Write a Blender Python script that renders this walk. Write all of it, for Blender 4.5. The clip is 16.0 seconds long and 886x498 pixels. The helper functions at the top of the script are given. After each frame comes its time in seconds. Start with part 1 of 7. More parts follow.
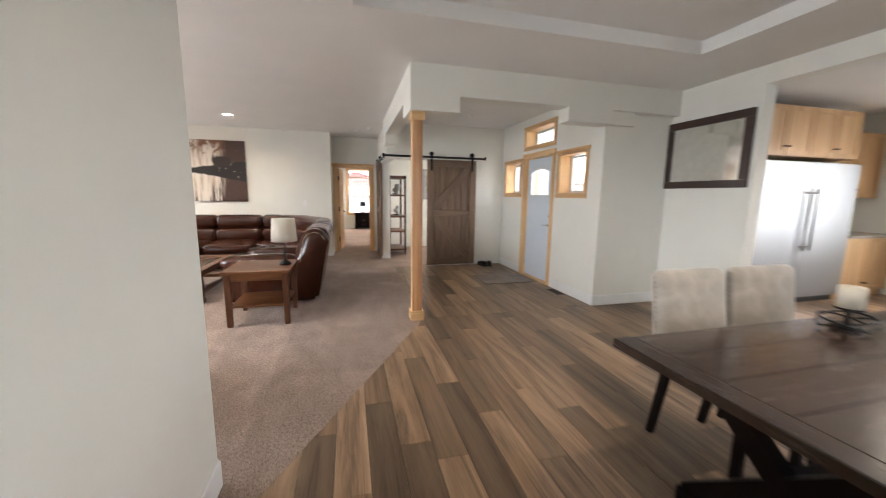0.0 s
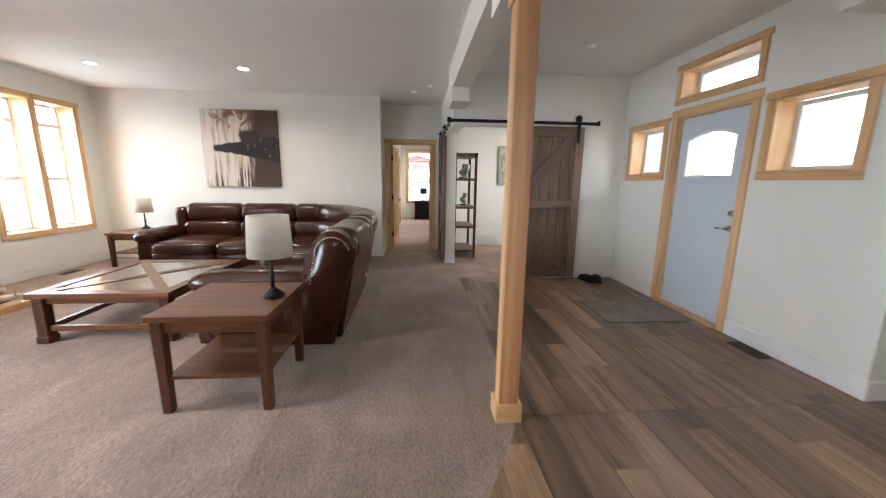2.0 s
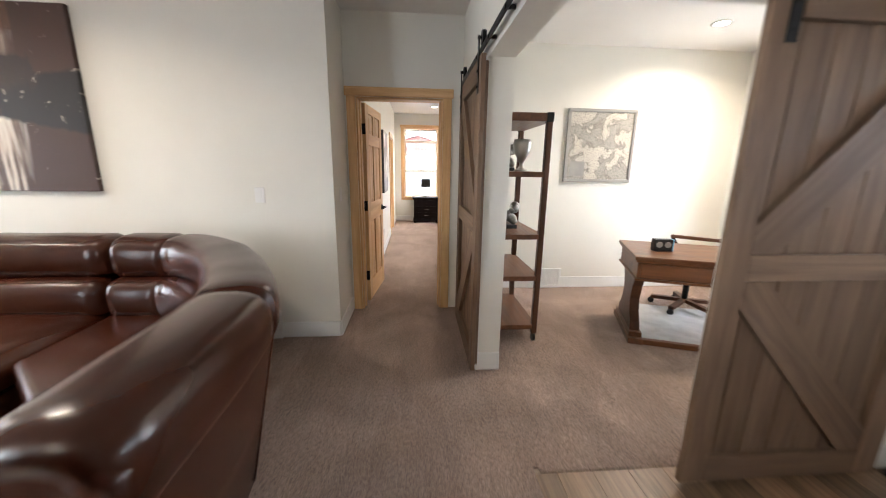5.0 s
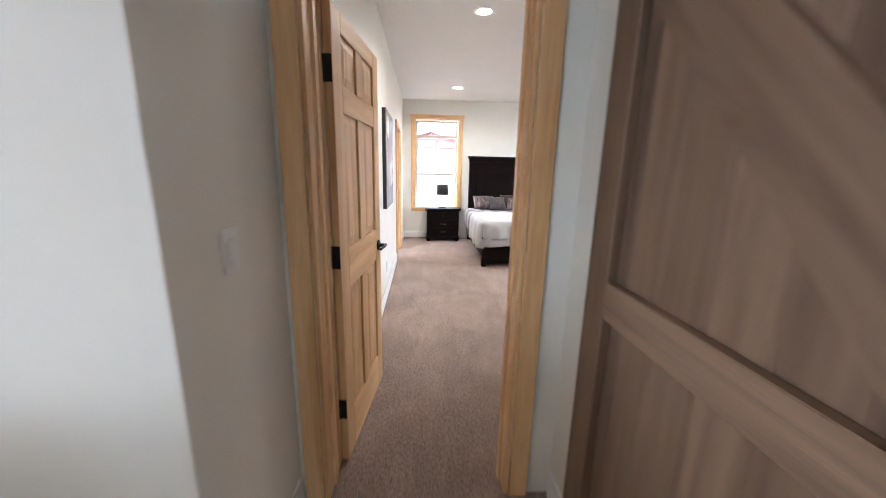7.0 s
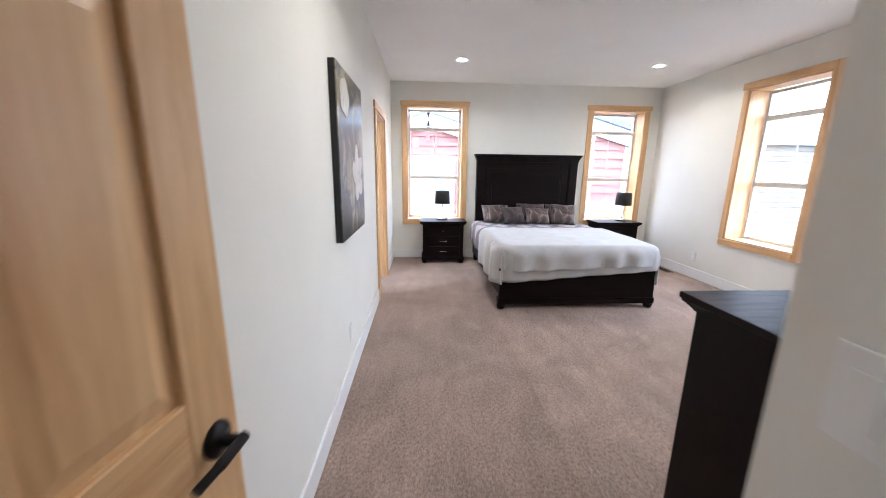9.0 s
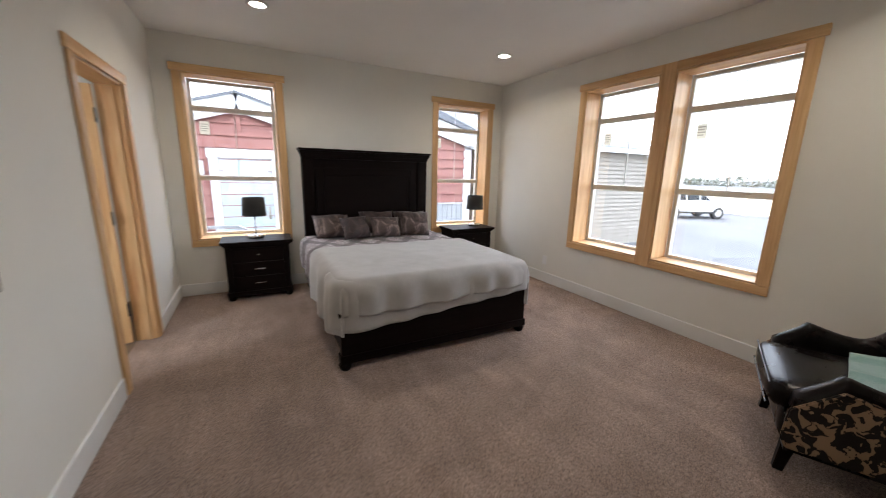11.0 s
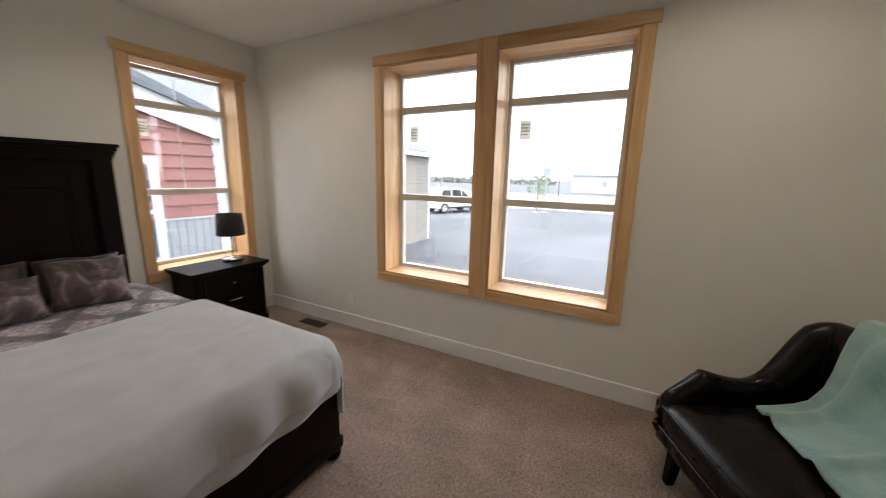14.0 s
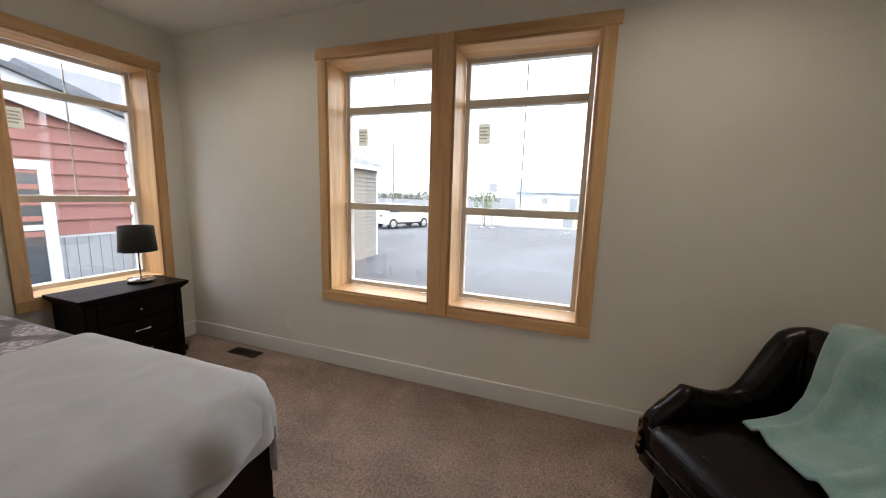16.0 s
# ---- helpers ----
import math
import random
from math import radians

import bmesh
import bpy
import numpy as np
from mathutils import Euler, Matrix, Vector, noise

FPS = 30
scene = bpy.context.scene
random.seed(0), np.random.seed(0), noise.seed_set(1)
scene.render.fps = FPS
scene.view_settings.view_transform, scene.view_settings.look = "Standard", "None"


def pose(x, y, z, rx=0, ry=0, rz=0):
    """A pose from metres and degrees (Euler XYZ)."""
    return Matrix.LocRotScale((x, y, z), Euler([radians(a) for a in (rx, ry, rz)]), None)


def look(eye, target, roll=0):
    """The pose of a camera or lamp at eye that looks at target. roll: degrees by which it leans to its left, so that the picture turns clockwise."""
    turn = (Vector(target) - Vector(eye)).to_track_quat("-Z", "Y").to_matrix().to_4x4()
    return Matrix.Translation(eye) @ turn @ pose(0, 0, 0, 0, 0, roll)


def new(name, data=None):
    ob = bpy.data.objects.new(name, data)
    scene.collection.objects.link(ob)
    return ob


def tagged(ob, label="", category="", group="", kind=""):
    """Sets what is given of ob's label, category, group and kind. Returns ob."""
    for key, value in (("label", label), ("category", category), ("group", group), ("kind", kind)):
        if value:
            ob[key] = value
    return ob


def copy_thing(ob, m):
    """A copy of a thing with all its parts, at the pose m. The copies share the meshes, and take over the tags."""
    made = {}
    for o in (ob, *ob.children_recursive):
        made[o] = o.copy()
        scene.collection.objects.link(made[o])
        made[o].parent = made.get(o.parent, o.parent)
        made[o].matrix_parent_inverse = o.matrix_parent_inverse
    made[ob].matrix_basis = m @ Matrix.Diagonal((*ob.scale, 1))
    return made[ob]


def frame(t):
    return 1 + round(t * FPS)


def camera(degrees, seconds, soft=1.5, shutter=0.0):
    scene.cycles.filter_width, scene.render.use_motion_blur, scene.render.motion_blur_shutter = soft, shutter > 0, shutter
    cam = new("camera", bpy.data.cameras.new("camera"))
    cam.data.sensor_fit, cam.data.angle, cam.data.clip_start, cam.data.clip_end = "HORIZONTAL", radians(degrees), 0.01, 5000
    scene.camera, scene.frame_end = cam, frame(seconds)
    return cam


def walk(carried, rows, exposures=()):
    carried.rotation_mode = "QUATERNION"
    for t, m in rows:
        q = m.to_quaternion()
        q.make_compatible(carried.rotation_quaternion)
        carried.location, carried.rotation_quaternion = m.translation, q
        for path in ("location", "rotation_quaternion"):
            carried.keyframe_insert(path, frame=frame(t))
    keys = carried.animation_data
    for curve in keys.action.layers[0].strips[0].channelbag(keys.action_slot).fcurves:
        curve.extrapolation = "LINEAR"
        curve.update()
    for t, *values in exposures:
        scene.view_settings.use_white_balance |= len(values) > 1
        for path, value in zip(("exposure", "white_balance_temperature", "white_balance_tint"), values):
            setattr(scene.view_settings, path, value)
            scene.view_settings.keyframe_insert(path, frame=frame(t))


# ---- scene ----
cam = camera(102.4, 16.0, soft=1.0, shutter=0.5)
EXPOSURES = [(0, 3.76, 6150, 10), (1, 3.7, 6050, 10), (2, 3.6, 5800, 10), (3, 3.62, 5800, 10), (5.5, 3.9, 6050, 10), (6.5, 3.82, 5900, 10), (7, 4.05, 5400, 10), (7.5, 4.32, 5000, 10), (8, 4.4, 4800, 10), (8.3, 4.38, 4800, 10), (9.1, 3.4, 5300, 10),
             (10.3, 2.5, 5800, 10), (11, 2.42, 5900, 10), (12, 2.4, 5900, 10), (12.5, 2.32, 5850, 10), (13, 2.3, 5950, 10), (14.5, 2.02, 6150, 10), (16, 1.96, 6150, 10)]
PATH = [
    (0, (0.191, -1.277, 1.407), (0.694, 0.635, 1.108), 0.8),
    (0.5, (0.347, -0.822, 1.403), (0.605, 1.137, 1.096), 0.7),
    (0.6, (0.39, -0.705, 1.408), (0.628, 1.254, 1.084), 0.4),
    (1, (0.469, -0.314, 1.377), (0.682, 1.641, 1.016), 0.7),
    (1.5, (0.432, 0.229, 1.362), (0.588, 2.19, 0.997), 0.7),
    (2, (0.371, 0.76, 1.342), (0.534, 2.718, 0.971), 0.8),
    (2.5, (0.282, 1.379, 1.322), (0.449, 3.334, 0.934), 0.9),
    (3, (0.321, 1.952, 1.357), (0.471, 3.907, 0.96), 0.9),
    (3.2, (0.313, 2.168, 1.394), (0.478, 4.118, 0.978), 0.6),
    (5.3, (0.455, 4.617, 1.434), (0.609, 6.559, 0.983), 0.9),
    (5.5, (0.45, 4.842, 1.413), (0.603, 6.788, 0.976), 0.6),
    (6, (0.401, 5.417, 1.42), (0.531, 7.365, 0.985), 0.7),
    (6.2, (0.366, 5.62, 1.428), (0.502, 7.57, 1.006), 0.6),
    (6.5, (0.334, 5.93, 1.403), (0.474, 7.878, 0.97), 1.0),
    (7, (0.315, 6.459, 1.409), (0.433, 8.407, 0.973), 1.2),
    (7.5, (0.316, 6.946, 1.406), (0.407, 8.897, 0.974), 1.0),
    (8, (0.37, 7.417, 1.393), (0.467, 9.367, 0.96), 0.8),
    (8.2, (0.383, 7.552, 1.397), (0.479, 9.502, 0.966), 0.8),
    (10.3, (0.535, 8.823, 1.44), (0.961, 10.73, 1.012), 1.2),
    (10.5, (0.579, 8.921, 1.442), (1.171, 10.784, 1.014), 1.2),
    (11, (0.745, 9.156, 1.435), (1.657, 10.886, 1.015), 1.4),
    (11.5, (0.89, 9.365, 1.434), (1.896, 11.045, 1.027), 1.4),
    (12, (1.013, 9.552, 1.421), (2.125, 11.165, 1.02), 1.5),
    (12.5, (1.136, 9.783, 1.437), (2.458, 11.229, 1.038), 1.5),
    (13, (1.309, 9.927, 1.499), (2.8, 11.199, 1.103), 1.3),
    (13.5, (1.481, 10.089, 1.487), (3.074, 11.233, 1.094), 1.3),
    (14, (1.649, 10.295, 1.499), (3.376, 11.222, 1.102), 1.3),
    (14.5, (1.735, 10.408, 1.543), (3.558, 11.127, 1.144), 1.3),
    (15, (1.79, 10.416, 1.553), (3.635, 11.094, 1.184), 1.3),
    (15.5, (1.788, 10.437, 1.523), (3.643, 11.108, 1.195), 1.4),
    (16, (1.858, 10.457, 1.423), (3.717, 11.131, 1.122), 1.7),
]
walk(cam, [(t, look(eye, target, roll)) for t, eye, target, roll in PATH], exposures=EXPOSURES)

# ---- world and large lights ----
world = bpy.data.worlds.new("world")
scene.world = world
world.use_nodes = True
wn = world.node_tree
sky = wn.nodes.new("ShaderNodeTexSky")
sky.sky_type = 'NISHITA'
sky.sun_disc = False
sky.sun_elevation = radians(70)
sky.sun_rotation = radians(335)
sky.air_density = 1.0
sky.dust_density = 2.0
sky.ozone_density = 1.0
veil = wn.nodes.new("ShaderNodeMix")
veil.data_type = 'RGBA'
veil.inputs[0].default_value = 0.8
veil.inputs[7].default_value = (9.3, 9.5, 9.8, 1)  # bright cloud cover
wn.links.new(sky.outputs[0], veil.inputs[6])
wn.links.new(veil.outputs[2], wn.nodes["Background"].inputs[0])
wn.nodes["Background"].inputs[1].default_value = 0.15

sun_data = bpy.data.lights.new("sun", 'SUN')
sun_data.energy = 0.7
sun_data.angle = radians(20)
sun_data.color = (1.0, 0.96, 0.9)
sun = new("sun", sun_data)
sun.matrix_world = look((0, 0, 30), (3, -6, 0))


# ---- materials ----
def nodes_of(name):
    m = bpy.data.materials.new(name)
    m.use_nodes = True
    nt = m.node_tree
    return m, nt, nt.nodes["Principled BSDF"]


def add(nt, kind, **kw):
    n = nt.nodes.new(kind)
    for k, v in kw.items():
        n.inputs[k].default_value = v
    return n


def ramp_of(nt, fac, stops):
    r = nt.nodes.new("ShaderNodeValToRGB")
    while len(r.color_ramp.elements) < len(stops):
        r.color_ramp.elements.new(0.5)
    for e, (p, c) in zip(r.color_ramp.elements, stops):
        e.position = p
        e.color = (*c, 1)
    nt.links.new(fac, r.inputs[0])
    return r


def coords(nt, scale=(1, 1, 1), kind="Object"):
    tc = nt.nodes.new("ShaderNodeTexCoord")
    mp = nt.nodes.new("ShaderNodeMapping")
    mp.inputs["Scale"].default_value = scale
    nt.links.new(tc.outputs[kind], mp.inputs[0])
    return mp.outputs[0]


def bump_to(nt, bsdf, height, strength, distance=0.002):
    b = add(nt, "ShaderNodeBump", Strength=strength, Distance=distance)
    nt.links.new(height, b.inputs["Height"])
    nt.links.new(b.outputs[0], bsdf.inputs["Normal"])


def mixed(nt, fac, a, b, mode='MIX'):
    m = nt.nodes.new("ShaderNodeMix")
    m.data_type = 'RGBA'
    m.blend_type = mode
    for sock, v in ((m.inputs[0], fac), (m.inputs[6], a), (m.inputs[7], b)):
        if isinstance(v, bpy.types.NodeSocket):
            nt.links.new(v, sock)
        elif isinstance(v, tuple):
            sock.default_value = (*v, 1)
        else:
            sock.default_value = v
    return m.outputs[2]


def plain(name, colour, rough=0.5, metal=0.0, var=0.12, scale=6.0, grain=120.0, bump=0.1, coat=0.0, kind="Object"):
    """A painted or moulded surface with soft blotches and a fine grain."""
    m, nt, b = nodes_of(name)
    co = coords(nt, kind=kind)
    n1 = add(nt, "ShaderNodeTexNoise", Scale=scale, Detail=4.0)
    n2 = add(nt, "ShaderNodeTexNoise", Scale=grain, Detail=3.0)
    nt.links.new(co, n1.inputs[0])
    nt.links.new(co, n2.inputs[0])
    lo = tuple(c * (1 - var) for c in colour)
    hi = tuple(min(1, c * (1 + var)) for c in colour)
    r = ramp_of(nt, n1.outputs[0], [(0.3, lo), (0.7, hi)])
    nt.links.new(r.outputs[0], b.inputs["Base Color"])
    rr = ramp_of(nt, n1.outputs[0], [(0.3, (max(0, rough - 0.06),) * 3), (0.7, (min(1, rough + 0.06),) * 3)])
    nt.links.new(rr.outputs[0], b.inputs["Roughness"])
    b.inputs["Metallic"].default_value = metal
    b.inputs["Coat Weight"].default_value = coat
    if bump:
        bump_to(nt, b, n2.outputs[0], bump)
    return m


def wood(name, dark, light, axis='Z', rough=0.45, scale=1.0, vary=0.0, coat=0.0, bump=0.15, knots=False, kind="Object"):
    """Long grain along one axis of the thing."""
    m, nt, b = nodes_of(name)
    k = {'X': (0.6, 9, 9), 'Y': (9, 0.6, 9), 'Z': (9, 9, 0.6)}[axis]
    co = coords(nt, tuple(c * scale for c in k), kind)
    info = nt.nodes.new("ShaderNodeObjectInfo")
    off = nt.nodes.new("ShaderNodeVectorMath")
    off.operation = 'MULTIPLY_ADD'
    off.inputs[1].default_value = (17.0, 31.0, 23.0)
    nt.links.new(info.outputs["Random"], off.inputs[0])
    nt.links.new(co, off.inputs[2])
    big = add(nt, "ShaderNodeTexNoise", Scale=1.3, Detail=5.0, Roughness=0.6, Distortion=0.8)
    fine = add(nt, "ShaderNodeTexNoise", Scale=9.0, Detail=5.0, Roughness=0.7)
    nt.links.new(off.outputs[0], big.inputs[0])
    nt.links.new(off.outputs[0], fine.inputs[0])
    f = nt.nodes.new("ShaderNodeMath")
    f.operation = 'MULTIPLY_ADD'
    f.inputs[1].default_value = 0.35
    nt.links.new(fine.outputs[0], f.inputs[0])
    nt.links.new(big.outputs[0], f.inputs[2])
    r = ramp_of(nt, f.outputs[0], [(0.42, dark), (0.62, tuple((a + c) / 2 for a, c in zip(dark, light))), (0.86, light)])
    col = r.outputs[0]
    if vary:
        tone = ramp_of(nt, info.outputs["Random"], [(0.0, (1 - vary,) * 3), (0.5, (1.0, 0.98, 0.96)), (1.0, (1 + vary,) * 3)])
        col = mixed(nt, 1.0, col, tone.outputs[0], 'MULTIPLY')
    if knots:
        kco = coords(nt, (3.2, 3.2, 1.1), kind)
        v = add(nt, "ShaderNodeTexVoronoi", Scale=1.0)
        nt.links.new(kco, v.inputs[0])
        kr = ramp_of(nt, v.outputs["Distance"], [(0.03, (1, 1, 1)), (0.09, (0, 0, 0))])
        col = mixed(nt, kr.outputs[0], col, tuple(c * 0.45 for c in dark))
    nt.links.new(col, b.inputs["Base Color"])
    rr = ramp_of(nt, fine.outputs[0], [(0.3, (rough - 0.08,) * 3), (0.7, (rough + 0.1,) * 3)])
    nt.links.new(rr.outputs[0], b.inputs["Roughness"])
    b.inputs["Coat Weight"].default_value = coat
    b.inputs["Coat Roughness"].default_value = 0.15
    bump_to(nt, b, f.outputs[0], bump, 0.003)
    return m


def carpet_mat(name, dark, light):
    """Cut-pile carpet: tufts, flecks, brushed patches, and breadths whose pile lies differently."""
    m, nt, b = nodes_of(name)
    co = coords(nt)
    tuft = add(nt, "ShaderNodeTexNoise", Scale=150.0, Detail=3.0, Roughness=0.75)
    mid = add(nt, "ShaderNodeTexNoise", Scale=58.0, Detail=4.0, Roughness=0.7)
    broad = add(nt, "ShaderNodeTexNoise", Scale=1.6, Detail=4.0, Distortion=1.4)
    brush = add(nt, "ShaderNodeTexNoise", Scale=1.0, Detail=5.0, Roughness=0.6, Distortion=0.5)
    for n in (tuft, mid, broad):
        nt.links.new(co, n.inputs[0])
    nt.links.new(coords(nt, (9.0, 2.2, 1.0)), brush.inputs[0])
    s = nt.nodes.new("ShaderNodeMath")
    s.operation = 'MULTIPLY_ADD'
    s.inputs[1].default_value = 0.7
    nt.links.new(mid.outputs[0], s.inputs[0])
    nt.links.new(tuft.outputs[0], s.inputs[2])
    r = ramp_of(nt, s.outputs[0], [(0.66, dark), (0.85, tuple((a + c) / 2 for a, c in zip(dark, light))), (1.02, light)])
    sep = nt.nodes.new("ShaderNodeSeparateXYZ")
    nt.links.new(co, sep.inputs[0])
    wob = nt.nodes.new("ShaderNodeMath")
    wob.operation = 'MULTIPLY_ADD'
    wob.inputs[1].default_value = 0.05
    nt.links.new(broad.outputs[0], wob.inputs[0])
    nt.links.new(sep.outputs[0], wob.inputs[2])
    pos = nt.nodes.new("ShaderNodeMapRange")
    pos.inputs["From Min"].default_value = -5.0
    pos.inputs["From Max"].default_value = 5.0
    nt.links.new(wob.outputs[0], pos.inputs["Value"])
    lay = ramp_of(nt, pos.outputs[0], [(0.0, (1.08, 1.08, 1.08)), (0.459, (0.93, 0.92, 0.91)), (0.617, (1.04, 1.04, 1.04))])
    lay.color_ramp.interpolation = 'CONSTANT'
    br = ramp_of(nt, broad.outputs[0], [(0.36, (0.86, 0.85, 0.84)), (0.52, (1.0, 1.0, 1.0)), (0.66, (1.16, 1.16, 1.15))])
    st = ramp_of(nt, brush.outputs[0], [(0.30, (0.88, 0.87, 0.87)), (0.5, (1.0, 1.0, 1.0)), (0.70, (1.14, 1.14, 1.14))])
    col = mixed(nt, 1.0, r.outputs[0], br.outputs[0], 'MULTIPLY')
    col = mixed(nt, 1.0, col, st.outputs[0], 'MULTIPLY')
    col = mixed(nt, 1.0, col, lay.outputs[0], 'MULTIPLY')
    nt.links.new(col, b.inputs["Base Color"])
    b.inputs["Roughness"].default_value = 0.98
    b.inputs["Specular IOR Level"].default_value = 0.1
    b.inputs["Sheen Weight"].default_value = 0.2
    b.inputs["Sheen Roughness"].default_value = 0.6
    bump_to(nt, b, s.outputs[0], 1.0, 0.010)
    return m


def leather(name, dark, light, rough=0.32, gloss=0.5):
    m, nt, b = nodes_of(name)
    co = coords(nt)
    b.inputs["Specular IOR Level"].default_value = gloss
    crease = add(nt, "ShaderNodeTexVoronoi", Scale=140.0)
    fold = add(nt, "ShaderNodeTexNoise", Scale=6.0, Detail=3.0, Distortion=1.0)
    blotch = add(nt, "ShaderNodeTexNoise", Scale=3.0, Detail=4.0)
    for n in (crease, fold, blotch):
        nt.links.new(co, n.inputs[0])
    r = ramp_of(nt, blotch.outputs[0], [(0.1, dark), (0.9, light)])
    nt.links.new(r.outputs[0], b.inputs["Base Color"])
    rr = ramp_of(nt, fold.outputs[0], [(0.2, (rough - 0.02,) * 3), (0.8, (rough + 0.04,) * 3)])
    nt.links.new(rr.outputs[0], b.inputs["Roughness"])
    s = nt.nodes.new("ShaderNodeMath")
    s.operation = 'MULTIPLY_ADD'
    s.inputs[1].default_value = 0.05
    nt.links.new(crease.outputs["Distance"], s.inputs[0])
    nt.links.new(fold.outputs[0], s.inputs[2])
    bump_to(nt, b, s.outputs[0], 0.07, 0.010)
    return m


def cloth(name, a, c, scale=260.0, rough=0.9, fold=0.3, sheen=0.3):
    m, nt, b = nodes_of(name)
    co = coords(nt)
    weave = add(nt, "ShaderNodeTexNoise", Scale=scale, Detail=2.0)
    soft = add(nt, "ShaderNodeTexNoise", Scale=7.0, Detail=4.0, Distortion=0.6)
    nt.links.new(co, weave.inputs[0])
    nt.links.new(co, soft.inputs[0])
    s = nt.nodes.new("ShaderNodeMath")
    s.operation = 'MULTIPLY_ADD'
    s.inputs[1].default_value = 0.4
    nt.links.new(weave.outputs[0], s.inputs[0])
    nt.links.new(soft.outputs[0], s.inputs[2])
    r = ramp_of(nt, s.outputs[0], [(0.45, a), (0.9, c)])
    nt.links.new(r.outputs[0], b.inputs["Base Color"])
    b.inputs["Roughness"].default_value = rough
    b.inputs["Sheen Weight"].default_value = sheen
    bump_to(nt, b, s.outputs[0], fold, 0.006)
    return m


def translucent(m, colour, share):
    """Lets light through a thin sheet of cloth or paper."""
    nt = m.node_tree
    b = nt.nodes["Principled BSDF"]
    out = [n for n in nt.nodes if n.type == 'OUTPUT_MATERIAL'][0]
    tr = nt.nodes.new("ShaderNodeBsdfTranslucent")
    tr.inputs[0].default_value = (colour[0], colour[1], colour[2], 1)
    mix = nt.nodes.new("ShaderNodeMixShader")
    mix.inputs[0].default_value = share
    nt.links.new(b.outputs[0], mix.inputs[1])
    nt.links.new(tr.outputs[0], mix.inputs[2])
    nt.links.new(mix.outputs[0], out.inputs[0])
    return m


def metal(name, colour, rough=0.3):
    return plain(name, colour, rough, 1.0, 0.06, 12.0, 200.0, 0.04)


def glass_mat(name, tint=(1, 1, 1), gloss=0.07):
    m = bpy.data.materials.new(name)
    m.use_nodes = True
    nt = m.node_tree
    nt.nodes.clear()
    out = nt.nodes.new("ShaderNodeOutputMaterial")
    mix = add(nt, "ShaderNodeMixShader", Fac=gloss)
    tr = nt.nodes.new("ShaderNodeBsdfTransparent")
    tr.inputs[0].default_value = (*tint, 1)
    gl = add(nt, "ShaderNodeBsdfGlossy", Roughness=0.02)
    nt.links.new(tr.outputs[0], mix.inputs[1])
    nt.links.new(gl.outputs[0], mix.inputs[2])
    nt.links.new(mix.outputs[0], out.inputs[0])
    return m


def glow(name, colour, strength):
    m, nt, b = nodes_of(name)
    b.inputs["Base Color"].default_value = (*colour, 1)
    b.inputs["Emission Color"].default_value = (*colour, 1)
    b.inputs["Emission Strength"].default_value = strength
    return m


WALL = plain("wall_paint", (0.78, 0.765, 0.70), 0.75, 0, 0.025, 2.0, 90.0, 0.12)
CEIL = plain("ceiling_paint", (0.80, 0.79, 0.76), 0.85, 0, 0.02, 2.0, 60.0, 0.25)
WHITE = plain("white_trim_paint", (0.80, 0.80, 0.78), 0.4, 0, 0.03, 5.0, 60.0, 0.03)
VINYL = plain("window_vinyl", (0.68, 0.655, 0.59), 0.35, 0, 0.03, 5.0, 80.0, 0.02)
CARPET = carpet_mat("carpet_pile", (0.125, 0.080, 0.060), (0.53, 0.388, 0.308))
PINE = wood("clear_pine", (0.50, 0.258, 0.098), (0.77, 0.525, 0.262), 'Z', 0.42, vary=0.08, knots=False)
PINE_X = wood("clear_pine_x", (0.50, 0.258, 0.098), (0.77, 0.525, 0.262), 'X', 0.42, vary=0.08)
PINE_Y = wood("clear_pine_y", (0.50, 0.258, 0.098), (0.77, 0.525, 0.262), 'Y', 0.42, vary=0.08)
PLANK = wood("vinyl_plank", (0.064, 0.036, 0.020), (0.32, 0.21, 0.125), 'Y', 0.38, 1.0, vary=0.5, bump=0.12)
BARN = wood("weathered_barn_wood", (0.090, 0.052, 0.030), (0.205, 0.130, 0.080), 'Z', 0.6, 1.4, vary=0.22, bump=0.3)
DARKWOOD = wood("espresso_wood", (0.003, 0.0017, 0.0015), (0.008, 0.0045, 0.004), 'X', 0.42, coat=0.0, bump=0.08)
DARKWOOD.node_tree.nodes["Principled BSDF"].inputs["Specular IOR Level"].default_value = 0.10
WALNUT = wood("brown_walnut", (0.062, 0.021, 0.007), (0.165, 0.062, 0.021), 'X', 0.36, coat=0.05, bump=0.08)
# darker than brown_walnut as well; for legs, side aprons, posts and trestles
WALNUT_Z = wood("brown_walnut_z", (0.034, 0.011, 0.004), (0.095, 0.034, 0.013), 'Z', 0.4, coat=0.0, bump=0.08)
for m in (WALNUT, WALNUT_Z):
    m.node_tree.nodes["Principled BSDF"].inputs["Specular IOR Level"].default_value = 0.3
BLACKIRON = plain("black_iron", (0.012, 0.011, 0.011), 0.45, 0.6, 0.1, 20.0, 150.0, 0.1)
BLACK = plain("black_plastic", (0.012, 0.012, 0.012), 0.5, 0, 0.1, 9.0)
CHROME = metal("brushed_nickel", (0.62, 0.60, 0.57), 0.25)
GLASS = glass_mat("window_glass")
MIRROR = metal("mirror_silver", (0.88, 0.88, 0.86), 0.02)
DOORPAINT = plain("pale_grey_door_paint", (0.60, 0.65, 0.70), 0.4, 0, 0.03, 3.0, 70.0, 0.05)
LAMPGLOW = glow("downlight_lens", (1.0, 0.94, 0.84), 2.5)


